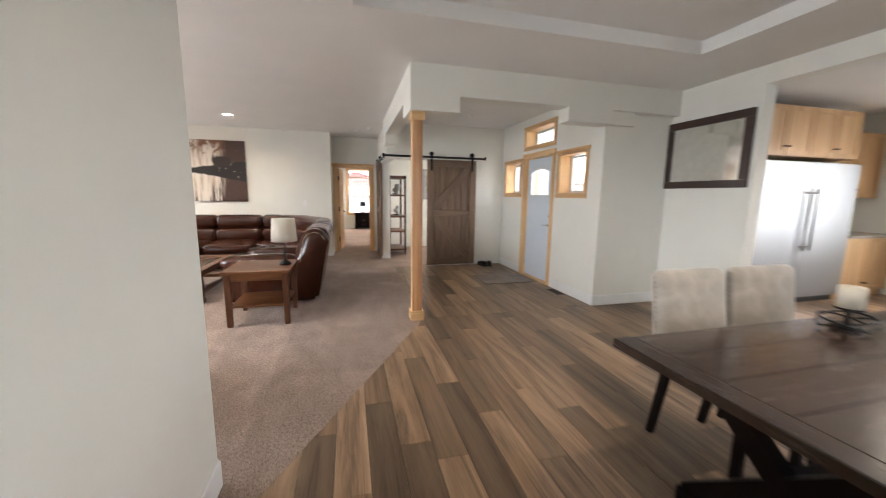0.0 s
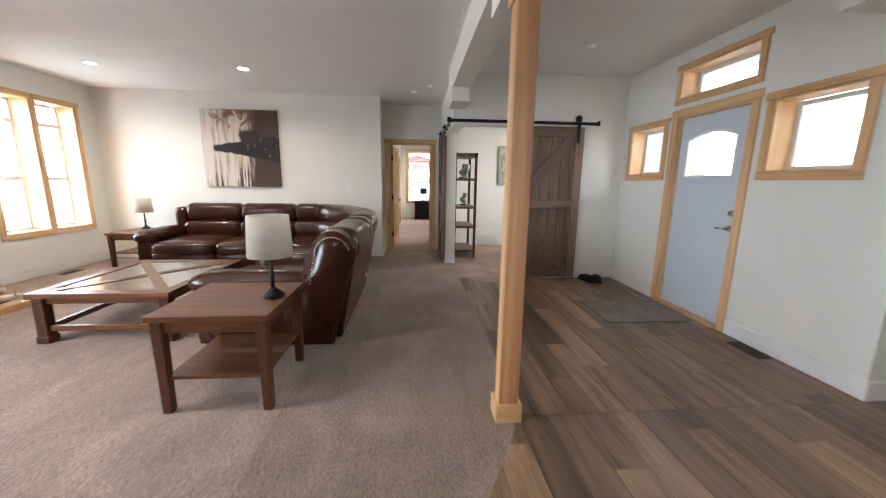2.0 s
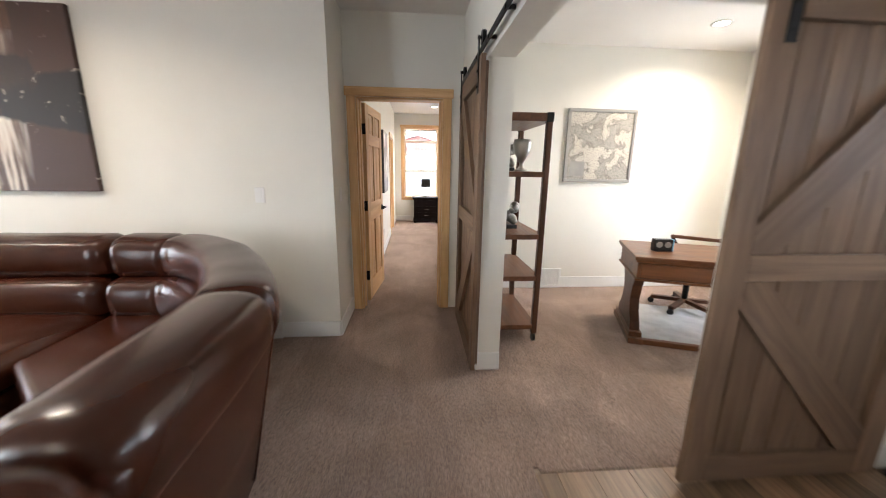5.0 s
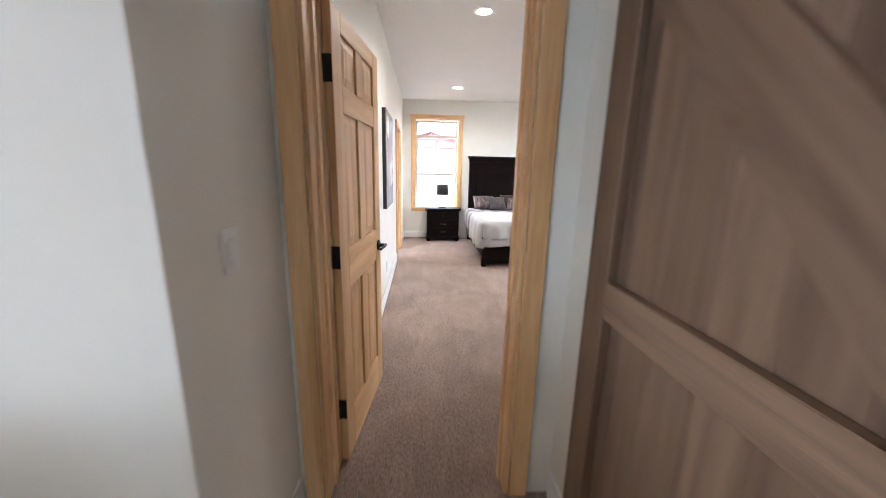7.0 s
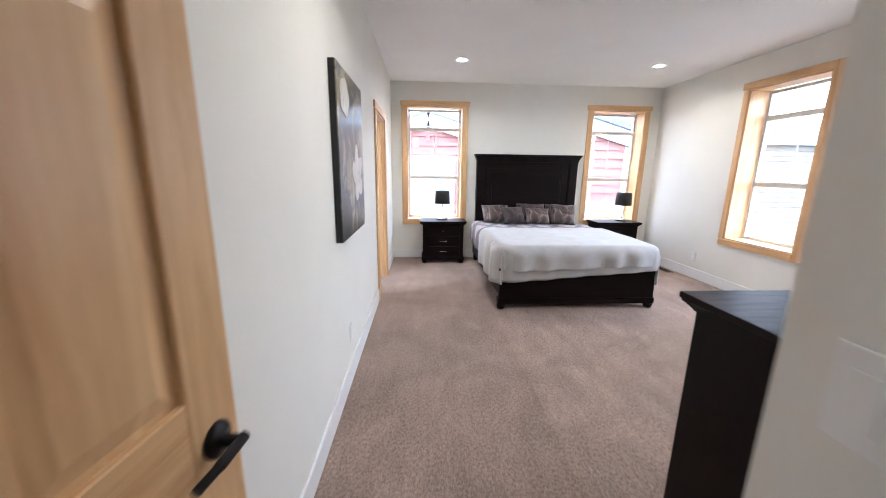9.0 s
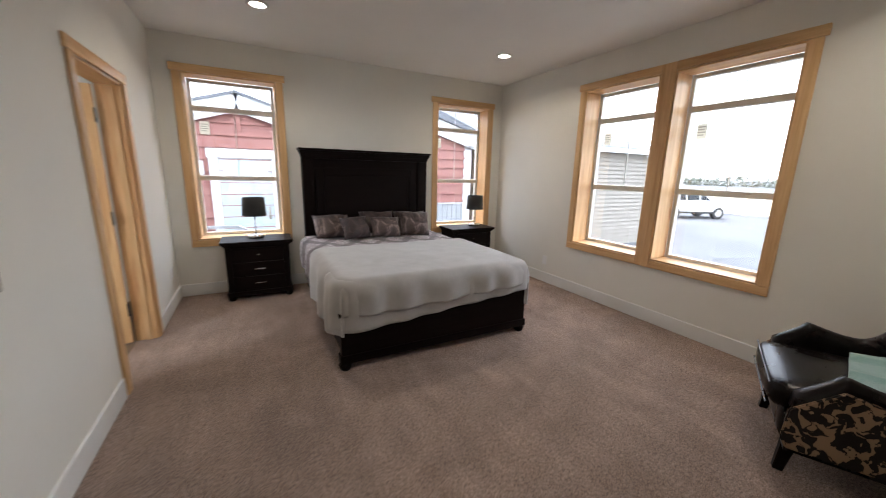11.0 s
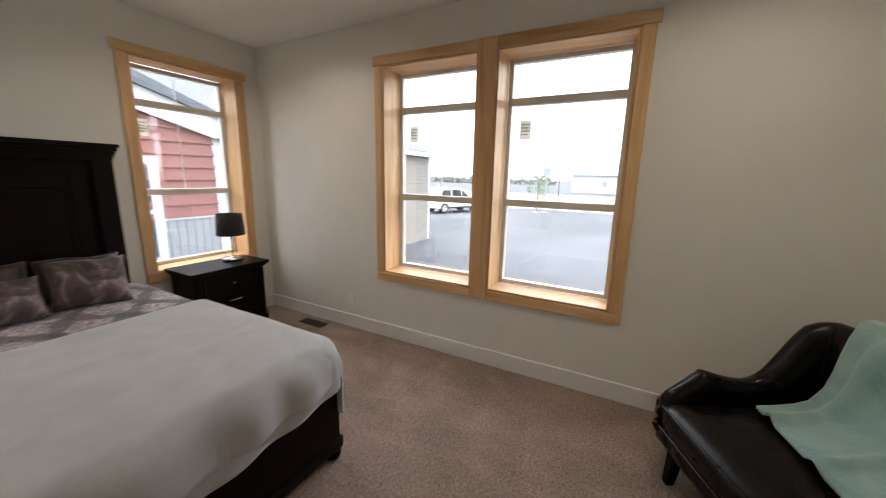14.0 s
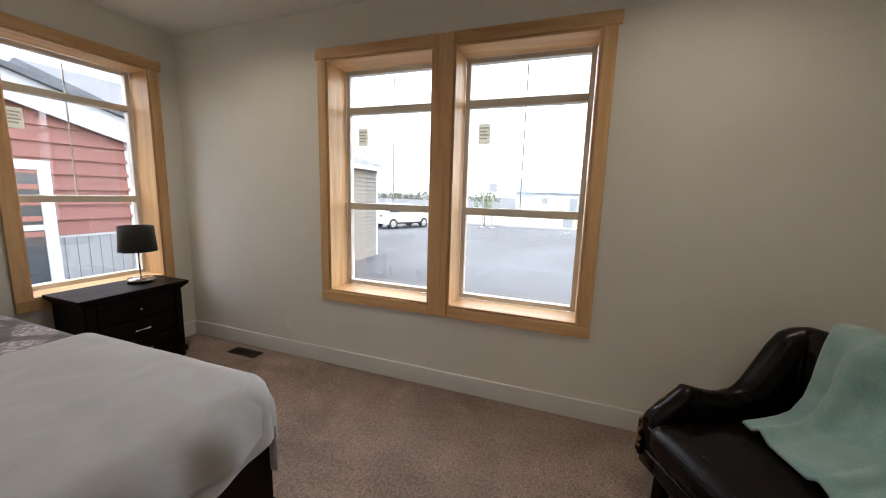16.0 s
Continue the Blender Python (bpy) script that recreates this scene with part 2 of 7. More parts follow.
# ---- building blocks ----
def mesh_of(name, bm, mat, smooth=False):
    me = bpy.data.meshes.new(name)
    bmesh.ops.recalc_face_normals(bm, faces=bm.faces)
    bm.to_mesh(me)
    bm.free()
    for m in (mat if isinstance(mat, (list, tuple)) else [mat]):
        me.materials.append(m)
    if smooth:
        for p in me.polygons:
            p.use_smooth = True
    return me


def part(name, bm, mat, parent=None, label="", at=None, smooth=False):
    ob = new(name, mesh_of(name, bm, mat, smooth))
    if parent is not None:
        ob.parent = parent
    if at is not None:
        ob.matrix_basis = at
    if label:
        tagged(ob, label)
    return ob


def thing(name, m, label, category, group="", kind=""):
    ob = new(name)
    ob.empty_display_size = 0.1
    ob.matrix_basis = m
    return tagged(ob, label, category, group, kind)


def bx(bm, x0, x1, y0, y1, z0, z1, bev=0.0, seg=2):
    r = bmesh.ops.create_cube(bm, size=1.0, matrix=Matrix.Translation(((x0 + x1) / 2, (y0 + y1) / 2, (z0 + z1) / 2)) @ Matrix.Diagonal((abs(x1 - x0), abs(y1 - y0), abs(z1 - z0), 1)))
    if bev:
        edges = list({e for v in r["verts"] for e in v.link_edges})
        bmesh.ops.bevel(bm, geom=edges, offset=bev, segments=seg, affect='EDGES', profile=0.7)
    return bm


def box(x0, x1, y0, y1, z0, z1, bev=0.0, seg=2):
    return bx(bmesh.new(), x0, x1, y0, y1, z0, z1, bev, seg)


def cyl(bm, x, y, z0, z1, r0, r1=None, n=20):
    r1 = r0 if r1 is None else r1
    bmesh.ops.create_cone(bm, cap_ends=True, segments=n, radius1=r0, radius2=r1, depth=z1 - z0, matrix=Matrix.Translation((x, y, (z0 + z1) / 2)))
    return bm


def rod(bm, a, b, r, n=10):
    a, b = Vector(a), Vector(b)
    d = b - a
    m = Matrix.Translation((a + b) / 2) @ d.to_track_quat('Z', 'Y').to_matrix().to_4x4()
    bmesh.ops.create_cone(bm, cap_ends=True, segments=n, radius1=r, radius2=r, depth=d.length, matrix=m)
    return bm


def lathe(bm, prof, n=24, x=0, y=0):
    """A turned shape from (radius, height) pairs."""
    rings = []
    for r, z in prof:
        rings.append([bm.verts.new((x + r * math.cos(2 * math.pi * i / n), y + r * math.sin(2 * math.pi * i / n), z)) for i in range(n)])
    for a, b in zip(rings, rings[1:]):
        for i in range(n):
            bm.faces.new((a[i], a[(i + 1) % n], b[(i + 1) % n], b[i]))
    bm.faces.new(rings[0])
    bm.faces.new(rings[-1])
    return bm


def prism(bm, pts, lo, hi, axis='y'):
    """A side outline (two coordinates) pushed along the third axis."""
    def v(p, t):
        return {'x': (t, p[0], p[1]), 'y': (p[0], t, p[1]), 'z': (p[0], p[1], t)}[axis]
    a = [bm.verts.new(v(p, lo)) for p in pts]
    b = [bm.verts.new(v(p, hi)) for p in pts]
    bm.faces.new(a)
    bm.faces.new(list(reversed(b)))
    n = len(pts)
    for i in range(n):
        bm.faces.new((a[i], b[i], b[(i + 1) % n], a[(i + 1) % n]))
    return bm


def beam_between(bm, a, b, w, d, up=(0, 1, 0)):
    """A square-cut board from a to b, w wide and d deep (d along up)."""
    a, b, up = Vector(a), Vector(b), Vector(up)
    z = (b - a).normalized()
    y = (up - z * up.dot(z)).normalized()
    x = y.cross(z)
    m = Matrix((x, y, z)).transposed().to_4x4()
    m.translation = (a + b) / 2
    bmesh.ops.create_cube(bm, size=1, matrix=m @ Matrix.Diagonal((w, d, (b - a).length, 1)))
    return bm


def wall(name, axis, lo, hi, u0, u1, holes=(), z0=0.0, z1=2.73, mat=None):
    """An upright wall: axis 'x' runs along x between y=lo and y=hi, axis 'y' along y between x=lo and x=hi. holes: (u0, u1, z0, z1)."""
    us = sorted({u0, u1, *[h[0] for h in holes], *[h[1] for h in holes]})
    zs = sorted({z0, z1, *[h[2] for h in holes], *[h[3] for h in holes]})
    us = [u for u in us if u0 <= u <= u1]
    zs = [z for z in zs if z0 <= z <= z1]

    def solid(i, j):
        if not (0 <= i < len(us) - 1 and 0 <= j < len(zs) - 1):
            return False
        uc, zc = (us[i] + us[i + 1]) / 2, (zs[j] + zs[j + 1]) / 2
        return not any(h[0] < uc < h[1] and h[2] < zc < h[3] for h in holes)
    bm = bmesh.new()
    cache = {}

    def v(u, w, z):
        k = (u, w, z)
        if k not in cache:
            cache[k] = bm.verts.new((u, w, z) if axis == 'x' else (w, u, z))
        return cache[k]
    for i in range(len(us) - 1):
        for j in range(len(zs) - 1):
            if not solid(i, j):
                continue
            a, b, c, d = us[i], us[i + 1], zs[j], zs[j + 1]
            for w in (lo, hi):
                bm.faces.new((v(a, w, c), v(b, w, c), v(b, w, d), v(a, w, d)))
            for di, u in ((-1, a), (1, b)):
                if not solid(i + di, j):
                    bm.faces.new((v(u, lo, c), v(u, hi, c), v(u, hi, d), v(u, lo, d)))
            for dj, z in ((-1, c), (1, d)):
                if not solid(i, j + dj):
                    bm.faces.new((v(a, lo, z), v(b, lo, z), v(b, hi, z), v(a, hi, z)))
    ob = new(name, mesh_of(name, bm, mat or WALL))
    return tagged(ob, "smooth off-white painted drywall", "wall", kind="structure")


def slab(name, pts, z0, z1, mat, label, category):
    ob = new(name, mesh_of(name, prism(bmesh.new(), pts, z0, z1, 'z'), mat))
    return tagged(ob, label, category, kind="structure")


def trim_run(name, x0, x1, y0, y1, z0, z1, mat=None, label="white painted baseboard along the wall", category="baseboard", bev=0.004):
    ob = new(name, mesh_of(name, box(x0, x1, y0, y1, z0, z1, bev, 1), mat or WHITE))
    return tagged(ob, label, category, kind="structure")


# daylight at windows on blank white sky, plus fill at added, unseen openings
def daylight(x, y, z, rz, w, h, watts):
    d = bpy.data.lights.new("window_and_fill_daylight", 'AREA')
    d.shape = 'RECTANGLE'
    d.size, d.size_y, d.energy = w, h, watts
    d.color = (0.95, 0.98, 1.0)
    o = new("window_and_fill_daylight", d)
    o.matrix_world = pose(x, y, z, 90, 0, rz)


daylight(-5.02, 6.19, 1.48, -90, 1.25, 1.8, 4.5)
# the west and south openings are unseen, assumed to light the living side
daylight(-4.90, 1.35, 1.48, -90, 1.9, 1.8, 9.0)
daylight(2.0, -5.07, 1.55, 0, 1.2, 1.1, 1.0)
# side-room opening is unseen, added to brighten the open door
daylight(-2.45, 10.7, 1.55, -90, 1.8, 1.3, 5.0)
daylight(8.3, -0.15, 1.6, 90, 2.1, 1.2, 4.0)
daylight(4.56, 7.085, 1.51, 90, 1.1, 1.76, 3.0)

# ---- structure ----
H = 2.73
wall("wall_living_window", 'y', -4.98, -4.70, -5.0, 7.32, [(0.4, 2.3, 0.60, 2.36), (5.58, 6.16, 0.60, 2.36), (6.22, 6.80, 0.60, 2.36)])
wall("wall_living_end", 'x', 7.16, 7.30, -4.70, -0.19)
wall("wall_hall_nook", 'y', -0.33, -0.19, 7.30, 7.76)
wall("wall_bedroom_door", 'x', 7.76, 7.90, -0.33, 0.89, [(-0.09, 0.705, -0.1, 2.04)])
wall("wall_office_hall", 'y', 0.89, 1.05, 6.58, 8.48)
wall("wall_office_header_hall", 'y', 0.89, 1.05, 5.77, 6.58, (), 2.08)
wall("wall_office_front", 'x', 5.60, 5.77, 0.89, 3.24, [(0.5, 1.84, -0.1, 2.08)])
wall("wall_office_outer_front", 'x', 5.60, 5.77, 3.24, 4.20)
wall("wall_office_window", 'y', 4.20, 4.48, 5.60, 8.48, [(6.55, 7.62, 0.64, 2.38)])
wall("wall_office_back", 'x', 8.36, 8.48, 1.05, 4.20)
wall("wall_entry_door", 'y', 3.24, 3.48, 2.60, 5.60, [(3.73, 4.60, -0.1, 2.06), (3.72, 4.62, 2.24, 2.54), (4.79, 5.41, 1.45, 2.02), (2.92, 3.53, 1.45, 2.02)])
wall("wall_entry_return", 'x', 2.60, 2.74, 3.48, 4.40)
wall("wall_mirror", 'y', 4.24, 4.40, -5.0, 2.60, [(-2.6, 1.55, -0.1, 2.55)])
wall("wall_partition", 'y', -0.60, -0.45, -5.0, 0.48)
# its hole is unseen, added for the south fill lamp
wall("wall_south", 'x', -5.14, -5.0, -4.98, 8.2, [(1.4, 2.6, 1.0, 2.1)])
wall("wall_kitchen_north", 'x', 2.74, 2.88, 4.40, 8.2)
wall("wall_kitchen_east", 'y', 8.06, 8.2, -5.0, 2.74, [(-1.2, 0.9, 1.0, 2.2)])
wall("wall_bedroom_left", 'y', -0.22, -0.08, 7.90, 14.15, [(11.93, 12.77, -0.1, 2.02)])
wall("wall_bedroom_back", 'x', 13.87, 14.15, -0.08, 4.19, [(0.16, 1.04, 0.63, 2.38), (3.09, 3.95, 0.63, 2.38)])
wall("wall_bedroom_right", 'y', 4.19, 4.47, 8.48, 14.15, [(10.38, 11.26, 0.63, 2.38), (11.40, 12.26, 0.63, 2.38)])
# hole made up for the added side-room lamp; no window known here
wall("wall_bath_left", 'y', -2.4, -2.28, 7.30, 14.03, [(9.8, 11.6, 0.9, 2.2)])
wall("wall_bath_back", 'x', 13.91, 14.03, -2.28, -0.22)

# floors
slab("floor", [(-4.99, -5.15), (8.2, -5.15), (8.2, 2.9), (4.49, 2.9), (4.49, 14.16), (-4.99, 14.16)], -0.25, -0.012, plain("subfloor", (0.3, 0.25, 0.2), 0.9), "plain timber subfloor under the floor coverings", "floor")
slab("carpet_living", [(-4.70, -5.0), (-0.45, -5.0), (-0.45, 0.12), (-0.33, 0.22), (0.93, 2.48), (1.01, 2.80), (1.02, 5.70), (1.05, 5.70), (1.05, 7.70), (-4.70, 7.70)], -0.011, 0.0, CARPET, "beige-brown cut-pile carpet with brushed patches", "carpet")
slab("carpet_office", [(1.05, 5.67), (4.2, 5.67), (4.2, 8.36), (1.05, 8.36)], -0.011, -0.001, CARPET, "beige-brown cut-pile carpet in the office", "carpet")
slab("carpet_bedroom", [(-0.22, 7.70), (0.93, 7.70), (0.93, 8.4), (4.19, 8.4), (4.19, 13.87), (-0.22, 13.87)], -0.011, 0.0, CARPET, "beige-brown cut-pile bedroom carpet", "carpet")
slab("floor_bath", [(-2.28, 7.3), (-0.22, 7.3), (-0.22, 13.91), (-2.28, 13.91)], -0.011, -0.003, PLANK, "brown plank floor in the side room", "floor")

# ceilings
def ceiling(name, pts, z=H):
    ob = new(name, mesh_of(name, prism(bmesh.new(), pts, z, z + 0.12, 'z'), CEIL))
    return tagged(ob, "white flat painted ceiling", "ceiling", kind="structure")


ceiling("ceiling_living", [(-4.98, 1.55), (4.40, 1.55), (4.40, 5.6), (1.05, 5.6), (1.05, 7.72), (-4.98, 7.72)])
ceiling("ceiling_south", [(-4.98, -5.1), (0.25, -5.1), (0.25, 1.55), (-4.98, 1.55)])
ceiling("ceiling_tray_edge", [(3.39, -5.1), (4.40, -5.1), (4.40, 1.55), (3.39, 1.55)])
ceiling("ceiling_tray", [(0.13, -5.1), (3.51, -5.1), (3.51, 1.67), (0.13, 1.67)], H + 0.119)
ceiling("ceiling_office", [(1.05, 5.6), (4.48, 5.6), (4.48, 8.48), (1.05, 8.48)])
ceiling("ceiling_bedroom", [(-0.22, 7.72), (1.05, 7.72), (1.05, 8.48), (4.47, 8.48), (4.47, 14.15), (-0.22, 14.15)])
ceiling("ceiling_bath", [(-2.4, 7.3), (-0.22, 7.3), (-0.22, 14.03), (-2.4, 14.03)])
ceiling("ceiling_kitchen", [(4.40, -5.1), (8.2, -5.1), (8.2, 2.88), (4.40, 2.88)])

# dropped beams of the entry, with stepped ends
def beam(name, bm):
    ob = new(name, mesh_of(name, bm, WALL))
    return tagged(ob, "boxed drywall ceiling beam with stepped end", "beam", kind="structure")


beam("beam_entry_front", bx(bx(prism(bmesh.new(), [(0.82, 2.27), (1.35, 2.27), (1.35, 2.43), (2.65, 2.43), (2.65, 2.27), (3.24, 2.27), (3.24, H), (0.82, H)], 2.49, 2.70, 'y'), 3.24, 4.24, 2.49, 2.60, 2.43, H), 3.24, 3.6, 2.52, 2.598, 2.27, 2.43))
beam("beam_entry_side", prism(bmesh.new(), [(2.70, 2.27), (3.0, 2.27), (3.0, 2.43), (5.15, 2.43), (5.15, 2.27), (5.60, 2.27), (5.60, H), (2.70, H)], 0.82, 1.03, 'x'))

# baseboards
B = 0.135
for n, a in enumerate([(-4.70, -0.19, 7.145, 7.16), (-0.19, -0.175, 7.16, 7.74), (0.875, 0.89, 6.58, 7.74), (0.875, 1.05, 6.565, 6.58), (2.0, 3.24, 5.585, 5.60), (3.225, 3.24, 4.69, 5.585), (3.225, 3.24, 2.585, 3.64),
                       (3.24, 4.24, 2.585, 2.60), (4.225, 4.24, 1.60, 2.585), (-4.70, -4.685, 5.0, 7.145), (1.05, 4.2, 8.345, 8.36), (4.185, 4.2, 5.77, 8.345), (-0.08, -0.065, 8.5, 11.84), (-0.08, -0.065, 12.86, 13.855),
                       (-0.065, 4.175, 13.855, 13.87), (4.175, 4.19, 8.48, 13.87), (0.875, 0.89, 7.925, 8.48), (-0.45, -0.435, -5.0, 0.48), (-0.60, -0.45, 0.48, 0.495)]):
    trim_run("baseboard_%d" % (n + 1), a[0], a[1], a[2], a[3], 0.0, B)


# ---- windows ----
def window(name, m, w, z0, z1, depth=0.15, rails=(), muntin_top=None, casing=0.075, caps=True, sides=(True, True), label="", centre_bar=True):
    """Cased window, local y pointing outdoors; w, z0, z1 are the clear opening; rails: heights of cross rails."""
    win = thing(name, m, label or "white vinyl window with clear pine casing", "window", kind="structure")
    h = w / 2
    c = casing
    l, r = (c if sides[0] else 0.0), (c if sides[1] else 0.0)
    part("window_casing_head", box(-h - l - (0.02 if sides[0] else 0), h + r + (0.02 if sides[1] else 0), -0.022, -0.001, z1 + 0.001, z1 + c, 0.004, 1), PINE_X, win)
    part("window_casing_foot", box(-h - l, h + r, -0.02, -0.001, z0 - c, z0 - 0.001, 0.004, 1), PINE_X, win)
    if sides[0]:
        part("window_casing_jamb", box(-h - c, -h - 0.001, -0.02, -0.001, z0, z1, 0.004, 1), PINE, win)
    if sides[1]:
        part("window_casing_jamb", box(h + 0.001, h + c, -0.02, -0.001, z0, z1, 0.004, 1), PINE, win)
    t = 0.016
    d = depth - 0.055
    part("window_sill", box(-h + 0.001, h - 0.001, -0.012, d, z0 + 0.001, z0 + t, 0.002, 1), PINE_X, win, "pine sill board")
    part("reveal_head", box(-h + 0.001, h - 0.001, -0.012, d, z1 - t, z1 - 0.001, 0.002, 1), PINE_X, win)
    part("reveal_jamb", box(-h + 0.001, -h + t, -0.012, d, z0 + t + 0.001, z1 - t - 0.001, 0.002, 1), PINE, win)
    part("reveal_jamb", box(h - t, h - 0.001, -0.012, d, z0 + t + 0.001, z1 - t - 0.001, 0.002, 1), PINE, win)
    f = 0.035
    a, b, lo, hi = -h + t, h - t, z0 + t, z1 - t
    bm = bmesh.new()
    y0, y1 = d - 0.002, d + 0.05
    bx(bm, a + 0.001, a + f, y0, y1, lo, hi, 0.003, 1)
    bx(bm, b - f, b - 0.001, y0, y1, lo, hi, 0.003, 1)
    bx(bm, a + f, b - f, y0, y1, lo + 0.001, lo + f, 0.003, 1)
    bx(bm, a + f, b - f, y0, y1, hi - f, hi - 0.001, 0.003, 1)
    fr = part("window_frame", bm, VINYL, win, "white vinyl frame")
    edges = [lo + f, *rails, hi - f]
    for z in rails:
        part("sash_rail", box(a + f, b - f, y0 - 0.012, y1 - 0.006, z - 0.027, z + 0.027, 0.004, 1), VINYL, win)
    for k, (p, q) in enumerate(zip(edges, edges[1:])):
        g = part("pane", box(a + f + 0.001, b - f - 0.001, y0 + 0.026, y0 + 0.030, p + (0.022 if k else 0) + 0.001, q - (0.022 if k < len(rails) else 0) - 0.001), GLASS, win)
        g.visible_shadow = False
        if muntin_top is not None and q > muntin_top:
            part("muntin", box(-0.004, 0.004, y0 + 0.032, y0 + 0.038, p + 0.02, q - 0.02), VINYL, win)
    if len(rails) > 1:
        for s in (-0.17, 0.17):
            part("sash_lock", box(s - 0.03, s + 0.03, y0 - 0.024, y0 - 0.013, rails[0] + 0.006, rails[0] + 0.024, 0.003, 1), VINYL, win)
    return win


E_ = -90
RAILS = (1.31, 2.06)
window("window_1", pose(0.60, 13.87, 0), 0.88, 0.63, 2.38, 0.27, RAILS, 1.4)
window("window_2", pose(3.52, 13.87, 0), 0.86, 0.63, 2.38, 0.27, RAILS, 1.4)
window("window_3", pose(4.19, 11.83, 0, 0, 0, E_), 0.86, 0.63, 2.38, 0.27, RAILS, 1.4, sides=(True, False))
window("window_4", pose(4.19, 10.82, 0, 0, 0, E_), 0.88, 0.63, 2.38, 0.27, RAILS, 1.4, sides=(False, True))
mull = new("trim_mullion", mesh_of("trim_mullion", box(4.168, 4.189, 11.262, 11.398, 0.555, 2.455, 0.004, 1), PINE))
tagged(mull, "broad pine board between two windows", "trim", kind="structure")
window("window_5", pose(-4.70, 5.87, 0, 0, 0, 90), 0.58, 0.60, 2.36, 0.27, RAILS, None, 0.06, sides=(True, False))
window("window_6", pose(-4.70, 6.51, 0, 0, 0, 90), 0.58, 0.60, 2.36, 0.27, RAILS, None, 0.06, sides=(False, True))
mull = new("trim_mullion_living", mesh_of("trim_mullion_living", box(-4.699, -4.68, 6.162, 6.218, 0.54, 2.42, 0.004, 1), PINE))
tagged(mull, "pine board between two windows", "trim", kind="structure")
window("window_7", pose(4.20, 7.085, 0, 0, 0, E_), 1.07, 0.64, 2.38, 0.27, RAILS, None)
window("window_8", pose(3.24, 5.10, 0, 0, 0, E_), 0.62, 1.45, 2.02, 0.23, (), None, 0.06, label="small square sidelight window with pine casing")
window("window_9", pose(3.24, 3.225, 0, 0, 0, E_), 0.61, 1.45, 2.02, 0.23, (), None, 0.06, label="small square sidelight window with pine casing")
window("window_10", pose(3.24, 4.17, 0, 0, 0, E_), 0.90, 2.24, 2.54, 0.23, (), None, 0.055, label="low transom window over the front door")
window("window_11", pose(8.06, -0.15, 0, 0, 0, E_), 2.1, 1.0, 2.2, 0.14, (1.6,), None)


# ---- recessed downlights ----
def downlight(x, y, z=H, lit=True, watts=1.5):
    t = thing("recessed_downlight", pose(x, y, z), "round recessed ceiling downlight, switched on", "ceiling light", "recessed downlights")
    bm = bmesh.new()
    lathe(bm, [(0.058, -0.001), (0.085, -0.001), (0.088, -0.006), (0.070, -0.010), (0.060, -0.006)], 28)
    part("trim_ring", bm, WHITE, t, smooth=True)
    part("lens", cyl(bmesh.new(), 0, 0, -0.006, -0.002, 0.057, n=28), LAMPGLOW, t, "glowing lens")
    if watts:
        d = bpy.data.lights.new("downlight_lamp", 'AREA')
        d.shape = 'DISK'
        d.size = 0.11
        d.energy = watts
        d.color = (1.0, 0.83, 0.64)
        d.spread = radians(150)
        o = new("downlight_lamp", d)
        o.parent = t
        o.matrix_basis = pose(0, 0, -0.012)
    return t


# the one at (-1.2, 11.4) is unseen, added to warm the side room
for x, y in ((0.88, 12.73), (3.34, 12.72), (0.83, 9.83), (3.34, 9.83), (-1.80, 5.85), (-3.62, 5.86), (-1.80, 2.6), (-3.62, 2.6), (3.20, 7.65), (6.0, 0.8), (2.1, -0.6), (-1.2, 11.4)):
    downlight(x, y, H + (0.119 if y < 0 else 0), True, 2.3 if (x, y) in ((3.20, 7.65), (-1.2, 11.4)) else 1.5)


# ---- entry ----
def rounded(bm, x0, x1, y0, y1, z0, z1, r=0.06, bulge=(0, 0, 0), n=8, rough=0.0, seed=0):
    """A padded block: rounded edges, faces swelling by bulge along each axis."""
    made = bmesh.ops.create_cube(bm, size=2.0)["verts"]
    edges = list({e for v in made for e in v.link_edges})
    bmesh.ops.subdivide_edges(bm, edges=edges, cuts=n, use_grid_fill=True)
    vs = list(bm.verts)
    h = Vector(((x1 - x0) / 2, (y1 - y0) / 2, (z1 - z0) / 2))
    c = Vector(((x1 + x0) / 2, (y1 + y0) / 2, (z1 + z0) / 2))
    r = min(r, *h)
    for v in vs:
        u = v.co.copy()
        p = Vector((u.x * h.x, u.y * h.y, u.z * h.z))
        q = Vector([max(-(a - r), min(a - r, b)) for a, b in zip(h, p)])
        d = p - q
        if d.length > 1e-6:
            p = q + d.normalized() * r
        p.x += bulge[0] * u.x * (1 - u.y ** 2) * (1 - u.z ** 2)
        p.y += bulge[1] * u.y * (1 - u.x ** 2) * (1 - u.z ** 2)
        p.z += bulge[2] * u.z * (1 - u.x ** 2) * (1 - u.y ** 2)
        if rough:
            p += noise.noise_vector((p + c) * 5.0 + Vector((seed, 0, 0))) * rough
        v.co = c + p
    return bm


